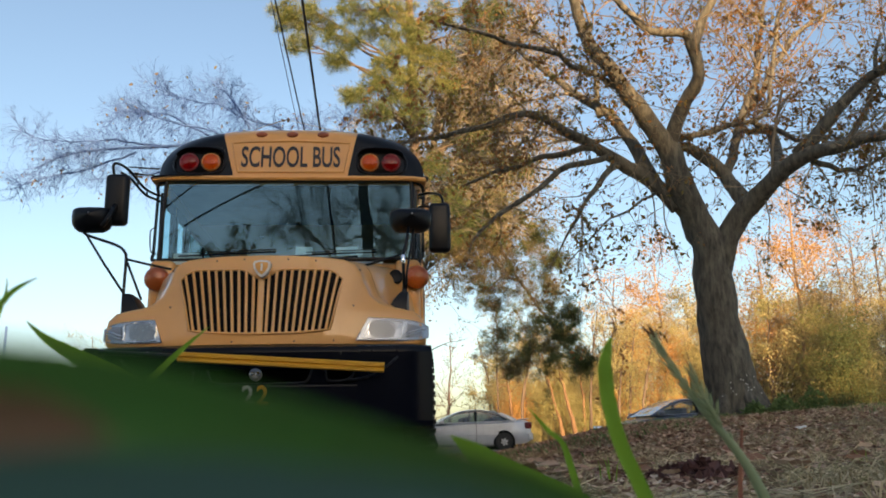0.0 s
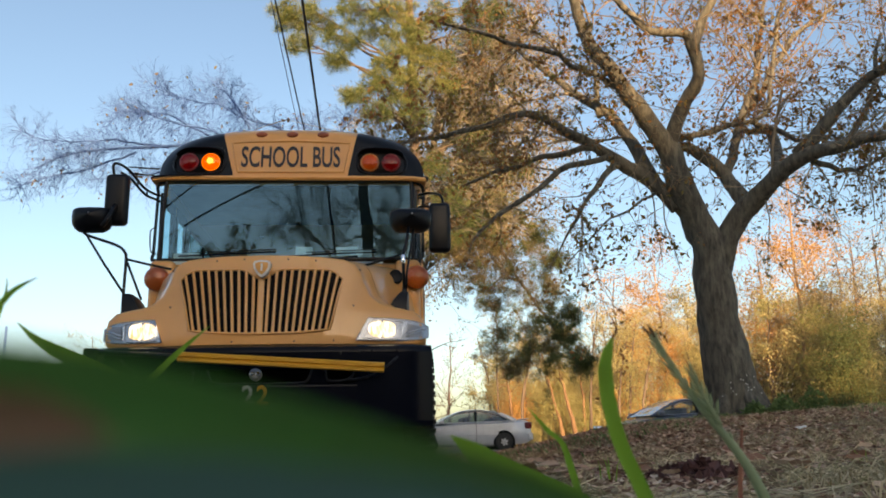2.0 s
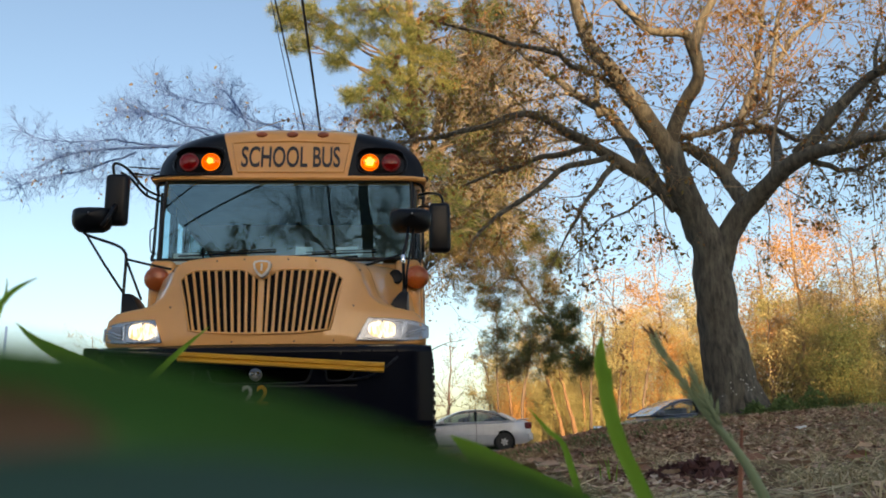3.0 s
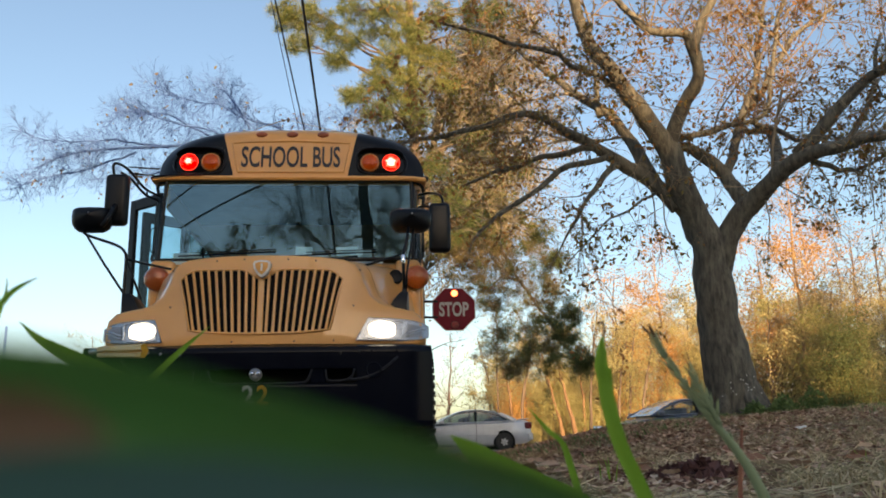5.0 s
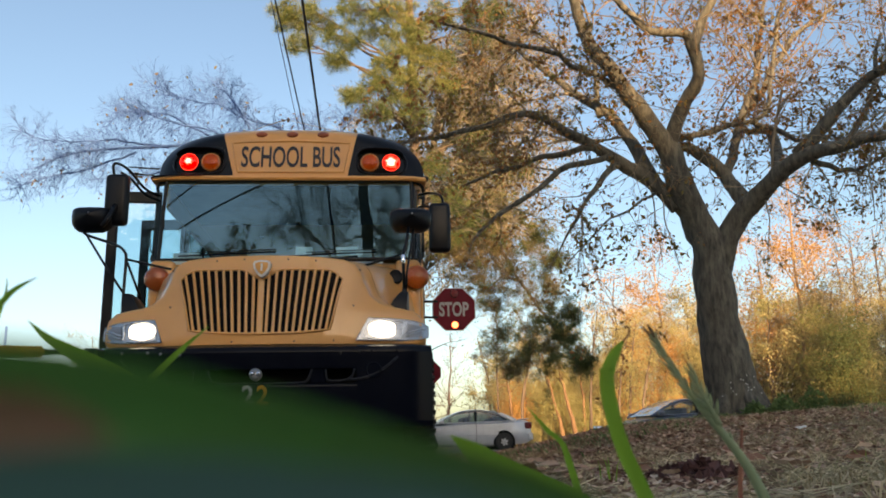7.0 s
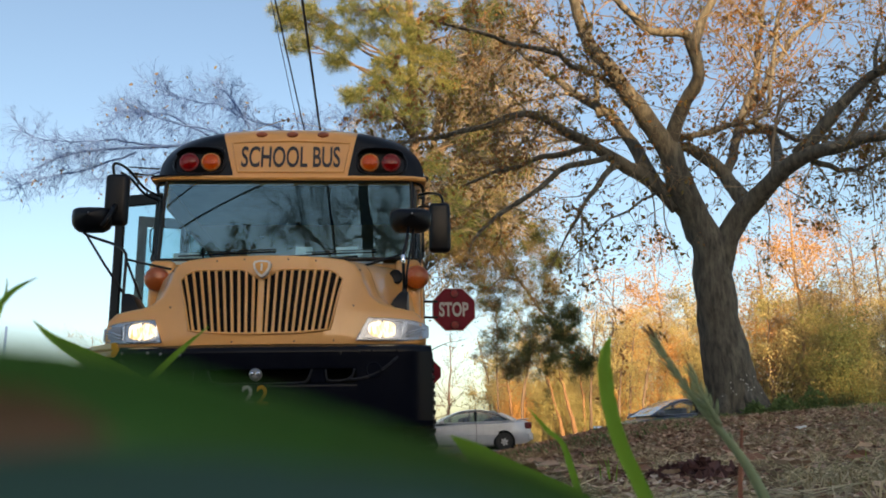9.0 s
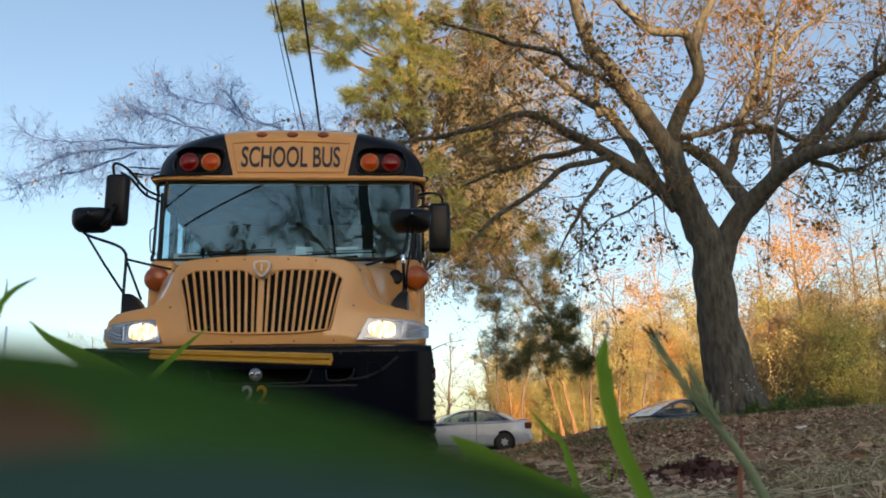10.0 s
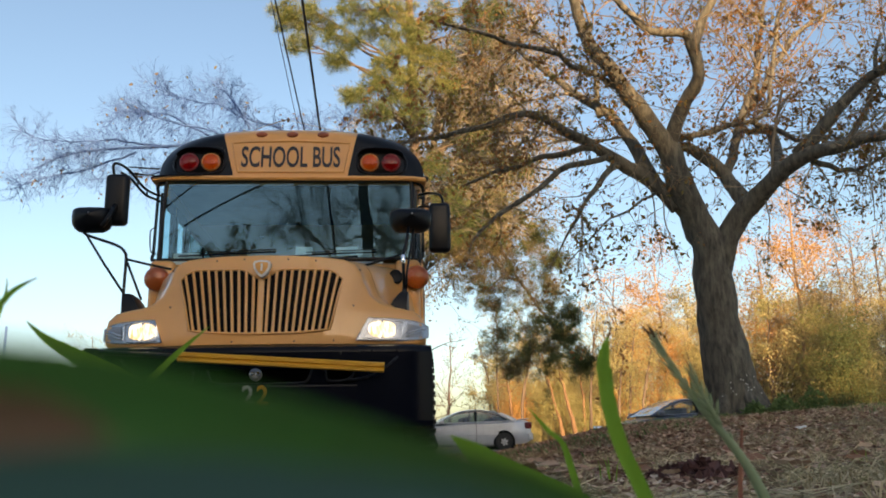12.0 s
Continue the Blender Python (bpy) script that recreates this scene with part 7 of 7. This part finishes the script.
def blade(name, pts, widths, material, label, root=None, facing=None, parent=None):
    """A grass blade; the root is its origin."""
    line = smooth_line(pts, 5)
    root = Vector(pts[0]) if root is None else Vector(root)
    n = len(line)
    s = Soup()
    rows = []
    for i, p in enumerate(line):
        t = i / (n - 1) * (len(widths) - 1)
        k = min(int(t), len(widths) - 2)
        w = widths[k] + (widths[k + 1] - widths[k]) * (t - k)
        d = (line[min(i + 1, n - 1)] - line[max(i - 1, 0)]).normalized()
        view = (p - EYE).normalized() if facing is None else Vector(facing)
        side = d.cross(view).normalized()
        fold = side.cross(d) * w * 0.22
        rows.append([p - side * w / 2 - root, p + fold - root, p + side * w / 2 - root])
    s.loft(rows, close=False)
    if parent:
        ob = part(name, s, material, parent, label, smooth=180)
        ob.matrix_basis = Matrix.Translation(root - parent.matrix_basis.translation)
    else:
        ob = thing(name, s, material, label, "grass", "blades before the lens", smooth=180)
        ob.matrix_basis = Matrix.Translation(root)
    wide = max(widths)
    mid = [(r[1] + (r[1] - (r[0] + r[2]) / 2) * 0.15) for r in rows]
    part("midrib", Soup().tube(mid, [wide * 0.035 * (1 - 0.8 * i / n) for i in range(n)], 5, cap=False), M_RIB, ob, "paler midrib")
    return ob


def build_blades():
    b = {}
    green = "fresh green grass blade close to the lens"
    b["tall"] = blade("grass_blade", [(0.1512, 0.5000, 0.1918), (0.1457, 0.5000, 0.2164), (0.1334, 0.5000, 0.2462), (0.1272, 0.5000, 0.2744), (0.1266, 0.5000, 0.2922)], (0.008, 0.0088, 0.0088, 0.009, 0.0082), M_GRASS, green)
    b["tip"] = blade("blade_tip", [(0.1260, 0.4995, 0.2854), (0.1262, 0.4995, 0.2928), (0.1282, 0.4995, 0.3023), (0.1320, 0.4995, 0.3119)], (0.0083, 0.0081, 0.0062, 0.0006), M_GRASS, "", parent=b["tall"])
    foot = Vector((0.1260, 0.4995, 0.2854))
    part("withered_end", Soup().tube([Vector(p) - foot for p in smooth_line([(0.1315, 0.4995, 0.3105), (0.1339, 0.4995, 0.3153), (0.1332, 0.4995, 0.3195), (0.1300, 0.4995, 0.3192)])], [0.0007] * 13, 5), M_WITHERED, b["tip"], "curled brown withered end")
    b["curved"] = blade("grass_blade", [(0.1345, 0.6000, 0.1880), (0.1284, 0.6000, 0.2119), (0.1214, 0.6000, 0.2374), (0.1172, 0.6000, 0.2491), (0.1067, 0.6000, 0.2587), (0.0934, 0.6000, 0.2748)], (0.0050, 0.0052, 0.0048, 0.0036, 0.0034, 0.0003), M_GRASS, green)
    b["wide"] = blade("grass_blade", [(0.1172, 0.4200, 0.2014), (0.0823, 0.4200, 0.2206), (0.0523, 0.4200, 0.2359), (0.0387, 0.4200, 0.2456), (0.0269, 0.4200, 0.2540)], (0.017, 0.017, 0.0145, 0.0095, 0.0004), M_GRASS, green)
    b["thin"] = blade("grass_blade", [(-0.2650, 0.8500, 0.2699), (-0.2534, 0.8500, 0.3024), (-0.2407, 0.8500, 0.3199), (-0.2144, 0.8500, 0.3465), (-0.1870, 0.8500, 0.3706)], (0.0058, 0.007, 0.0072, 0.0052, 0.0004), M_GRASS, green)
    b["left"] = blade("grass_blade", [(-0.1476, 0.5500, 0.2765), (-0.1808, 0.5500, 0.2974), (-0.2067, 0.5500, 0.3112), (-0.2253, 0.5500, 0.3217), (-0.2384, 0.5500, 0.3328)], (0.0155, 0.013, 0.0088, 0.0045, 0.0004), M_GRASS, green)
    b["edge"] = blade("grass_blade", [(-0.2420, 0.5000, 0.3018), (-0.2351, 0.5000, 0.3282), (-0.2303, 0.5000, 0.3383), (-0.2237, 0.5000, 0.3450), (-0.2125, 0.5000, 0.3514)], (0.003, 0.0035, 0.0036, 0.0028, 0.0003), M_GRASS, green)
    b["spike"] = blade("grass_blade", [(-0.2438, 0.5200, 0.3244), (-0.2410, 0.5200, 0.3365), (-0.2391, 0.5200, 0.3453), (-0.2390, 0.5200, 0.3545)], (0.0022, 0.0022, 0.0016, 0.0003), M_GRASS, green)
    # broad leaf against the lens
    broad = "broad dark green grass leaf touching the lens"
    b["broad"] = blade("broad_leaf", [(-0.0276, 0.0420, 0.2519), (-0.0190, 0.0420, 0.2516), (-0.0110, 0.0460, 0.24975), (-0.0000, 0.0560, 0.24590), (0.0135, 0.0680, 0.2402), (0.0304, 0.0800, 0.2308)], (0.007, 0.0076, 0.0083, 0.0098, 0.0118, 0.0045), M_BROAD, broad)
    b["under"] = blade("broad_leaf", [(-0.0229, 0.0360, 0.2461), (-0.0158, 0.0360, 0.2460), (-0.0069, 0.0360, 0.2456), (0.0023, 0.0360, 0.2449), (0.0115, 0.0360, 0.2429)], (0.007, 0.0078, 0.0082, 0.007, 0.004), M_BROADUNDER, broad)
    b["withered"] = blade("withered_leaf", [(-0.0246, 0.0400, 0.2517), (-0.0201, 0.0400, 0.2515), (-0.0166, 0.0400, 0.2513), (-0.0132, 0.0400, 0.2507)], (0.0032, 0.0033, 0.0028, 0.0008), M_WITHERED, "brown withered leaf touching the lens")
    # seed head
    root = Vector((0.2450, 0.5500, 0.1907))
    head = holder("seed_head", Matrix.Translation(root), "pale green grass seed head on its stalk", "grass", "blades before the lens")
    line = smooth_line([root, (0.2375, 0.5500, 0.2135), (0.2283, 0.5500, 0.2330), (0.2184, 0.5500, 0.2480), (0.2066, 0.5500, 0.2628), (0.1965, 0.5500, 0.2777), (0.1881, 0.5500, 0.2908), (0.1796, 0.5500, 0.3041), (0.1747, 0.5500, 0.3140), (0.1718, 0.5500, 0.3190)], 6)
    side_line = smooth_line([(0.2120, 0.5480, 0.2590), (0.2060, 0.5460, 0.2700), (0.2005, 0.5460, 0.2815), (0.1955, 0.5460, 0.2930)], 6)
    part("stalk", Soup().tube([p - root for p in line], [0.0005 + 0.0036 * (1 - i / len(line)) ** 1.3 for i in range(len(line))], 6), M_SEED, head, smooth=180)
    sheath = Soup()
    rows = []
    n = len(line)
    for i in range(int(n * 0.52)):
        q = i / (n * 0.52)
        d = (line[i + 1] - line[max(i - 1, 0)]).normalized()
        view = (line[i] - EYE).normalized()
        side = d.cross(view).normalized()
        w = 0.0042 * (1 - q) ** 0.6
        rows.append([line[i] - root - side * w, line[i] - root + view * 0.0025, line[i] - root + side * w * 0.9])
    sheath.loft(rows, close=False)
    part("sheath", sheath, M_SEED, head, "pale leaf sheath", smooth=180)
    part("side_stalk", Soup().tube([p - root for p in side_line], [0.0022 * (1 - 0.6 * i / len(side_line)) for i in range(len(side_line))], 6), M_SEED, head, smooth=180)
    for path, first, last, step in ((line, 0.32, 0.99, 3), (side_line, 0.15, 0.97, 3)):
        m = len(path)
        for i in range(int(m * first), int(m * last), step):
            q = i / m
            d = (path[min(i + 1, m - 1)] - path[i - 1]).normalized()
            view = (path[i] - EYE).normalized()
            for turn in ((-1,) if q < 0.5 and path is line else (-1, 1)):
                side = d.cross(view).normalized() * turn
                out = (d + side * rng.uniform(0.28, 0.50) * (1.3 - q) + rand_dir() * 0.06).normalized()
                long, fat = rng.uniform(0.0090, 0.0120) * (1.15 - 0.35 * q), rng.uniform(0.0010, 0.0014) * (1.2 - 0.4 * q)
                foot = path[i] - root + d * rng.uniform(-0.001, 0.001) + side * 0.0008
                husk = Soup().tube([foot + out * long * f for f in (0, 0.15, 0.4, 0.7, 0.9, 1.0)], [fat * f for f in (0.45, 0.85, 1.0, 0.72, 0.34, 0.06)], 6)
                part("spikelet", husk, M_WITHERED if q > 0.88 and path is line else M_SEED, head, smooth=180)
    for a, b_, c in (((0.1955, 0.5460, 0.2930), (0.1932, 0.5460, 0.2990), (0.1905, 0.5460, 0.3050)), ((0.1960, 0.5460, 0.2915), (0.1915, 0.5460, 0.2950), (0.1875, 0.5460, 0.2975))):
        part("awn", Soup().tube([Vector(a) - root, Vector(b_) - root, Vector(c) - root], [0.0004, 0.0003, 0.00015], 4), M_WITHERED, head, "dry hair-like awn")
    b["seed"] = head
    b["stalk"] = thing("dead_stalk", Soup().tube([(0.2816, 0.7000, 0.1799), (0.2843, 0.7000, 0.2154), (0.2900, 0.7000, 0.2565)], [0.0021, 0.0020, 0.0012], 6), M_DEADSTALK, "thin reddish dead stalk", "grass")
    return b


for number, builder in enumerate((build_shade_tree, build_pine, build_golden_tree, build_bare_tree, build_mirrored_tree, build_woods)):
    rng.seed(70 + number)
    builder()
rng.seed(91)
build_lines()
build_far_post()
build_car(pose(2.42, 30.4, -0.06, 0, 0, 4), M_SILVER, M_CARGLASS, "silver sedan parked beyond the bank")
build_car(pose(8.20, 24.6, -0.07, 0, 0, 9), M_BLUECAR, M_CLEARCARGLASS, "dark blue sedan parked behind the bank")
build_litter()
BLADES = build_blades()


# ---- what moves ----
def turned(base, angle):
    return base @ Matrix.Rotation(radians(angle), 4, "Z")


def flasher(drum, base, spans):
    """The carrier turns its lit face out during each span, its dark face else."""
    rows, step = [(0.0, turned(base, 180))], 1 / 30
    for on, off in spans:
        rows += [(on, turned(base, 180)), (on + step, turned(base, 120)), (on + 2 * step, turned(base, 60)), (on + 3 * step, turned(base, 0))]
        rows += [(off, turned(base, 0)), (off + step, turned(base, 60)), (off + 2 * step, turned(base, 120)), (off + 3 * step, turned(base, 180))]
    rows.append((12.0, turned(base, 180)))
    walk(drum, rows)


def motions():
    m = MOVING
    right = [(0.57, 0.95), (1.37, 1.8), (2.17, 2.6), (2.87, 3.4)]
    left = [(0.95, 1.37), (1.7, 2.17), (2.53, 3.03)]
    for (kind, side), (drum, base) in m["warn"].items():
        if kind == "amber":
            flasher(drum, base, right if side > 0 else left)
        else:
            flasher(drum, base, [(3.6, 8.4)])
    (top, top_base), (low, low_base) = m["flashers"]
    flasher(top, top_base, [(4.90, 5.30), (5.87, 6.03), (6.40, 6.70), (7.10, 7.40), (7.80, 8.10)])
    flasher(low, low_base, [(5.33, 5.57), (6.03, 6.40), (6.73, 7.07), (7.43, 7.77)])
    for carrier, base, side in m["heads"]:
        def at(a):
            return turned(base, a + side * 11)
        walk(carrier, [(0.0, at(0)), (0.53, at(0)), (0.6, at(-60)), (0.67, at(-120)), (3.9, at(-120)), (4.0, at(-180)), (4.1, at(-240)), (8.2, at(-240)), (8.3, at(-180)), (8.4, at(-120)), (12.0, at(-120))])
    hinge = Matrix.Translation((1.26, 2.85, 1.64))
    walk(m["sign"], [(t, turned(hinge, a)) for t, a in ((0, 92), (3.7, 92), (3.95, 70), (4.3, 30), (4.6, 4), (4.75, 0), (8.95, 0), (9.1, 12), (9.2, 30), (9.3, 45), (9.4, 56), (9.5, 64), (9.6, 72), (9.7, 82), (9.8, 90), (9.9, 92), (12, 92))])
    hinge_rear = Matrix.Translation((1.24, 10.9, 1.64))
    walk(m["rear"], [(t, turned(hinge_rear, a)) for t, a in ((0, 92), (5.1, 92), (5.4, 50), (5.6, 25), (5.9, 0), (9.75, 0), (9.95, 20), (10.1, 38), (10.2, 55), (10.3, 72), (10.45, 92), (12, 92))])
    # crossing arm: shut along the bumper, open towards the road ahead
    def arm(a, tilt):
        return pose(-1.13, -0.05, 0.905) @ Matrix.Rotation(radians(-a), 4, "Z") @ Matrix.Rotation(radians(tilt), 4, "Y")
    walk(m["arm"], [(t, arm(a, tilt)) for t, a, tilt in ARM])
    hinge_front, hinge_back = Matrix.Translation((-1.205, 1.76, 0)), Matrix.Translation((-1.205, 2.72, 0))
    walk(m["door"][0], [(t, turned(hinge_front, a)) for t, a in DOOR])
    walk(m["door"][1], [(t, turned(hinge_back, 180 - a)) for t, a in DOOR])
    tall = ((0, 0), (0.5, 4), (1, -9), (1.5, -11), (2, 2), (2.5, 2), (3, -16), (4, -6), (5, -14), (5.5, -2), (6, -14), (6.5, -7), (6.8, 4), (7, 20), (7.1, 15), (7.2, 6), (8, -4), (8.8, -7), (8.9, 9), (9, -2), (9.1, 4), (9.2, 15), (9.3, 15), (9.5, 4), (10, -9), (10.5, 12), (11, 22), (11.5, 22), (12, -6))
    left = ((0, 0), (0.5, -6), (1, 4), (1.5, -22), (2, -18), (2.5, -11), (3, -21), (4, -16), (5, -13), (5.5, 0), (6, -6), (6.5, 2), (7, 4), (8, 9), (9, 13), (9.5, 7), (10, 6), (10.5, 5), (11, -10), (11.5, 9), (12, 0))
    for key, bends, turn, shift in (("tall", tall, 0.02, 0.0), ("tip", tall, 0.75, 0.0), ("left", left, 0.03, 0.00028)):
        base = BLADES[key].matrix_basis.copy()
        walk(BLADES[key], [(t, Matrix.Translation((b * shift, 0, 0)) @ base @ Matrix.Rotation(radians(b * turn), 4, "Y")) for t, b in bends])
    for key, size, phase in (("thin", 0.25, 0.3), ("edge", 0.2, 0.7), ("curved", 0.25, 0.9), ("seed", 0.15, 0.2)):
        base = BLADES[key].matrix_basis.copy()
        walk(BLADES[key], [(t / 2, base @ Matrix.Rotation(radians(size * math.sin(phase + t * 1.7) * math.cos(t * 0.37)), 4, "Y")) for t in range(25)])


ARM = [(0, 1, 3.9), (3.6, 1, 3.9), (3.9, 14, 4.4), (4.2, 29, 4.9), (4.5, 44, 5.4), (4.8, 57, 5.6), (5.0, 63.7, 5.6), (5.2, 71.5, 5.6), (5.4, 77.7, 5.6), (5.5, 81, 5.6), (5.6, 86, 5.6), (5.8, 94, 5.6), (6.0, 96.5, 5.6), (6.5, 97, 5.6), (8.2, 97, 5.6), (8.5, 86, 5.6), (8.8, 73.7, 5.6), (9.0, 67.5, 5.6), (9.2, 62, 5.6), (9.4, 53.5, 5.6), (9.5, 50, 5.6), (9.6, 46.5, 5.5), (9.8, 39, 5.2), (10.0, 31, 5.0), (10.2, 24, 4.7), (10.5, 12, 4.3), (10.7, 6, 4.1), (11.0, 2, 4.0), (12, 1, 3.9)]
DOOR = [(0, 0.0), (4.3, 0.0), (4.55, 26.8), (4.8, 38.7), (4.9, 44.2), (5.0, 50.8), (5.2, 59.4), (5.6, 79.6), (6.0, 88.7), (6.5, 95.6), (8.4, 95.6), (8.8, 85.3), (9.0, 73.6), (9.2, 53.1), (9.4, 37.3), (9.5, 30.1), (9.6, 23.0), (9.75, 0.0), (12, 0.0)]
motions()
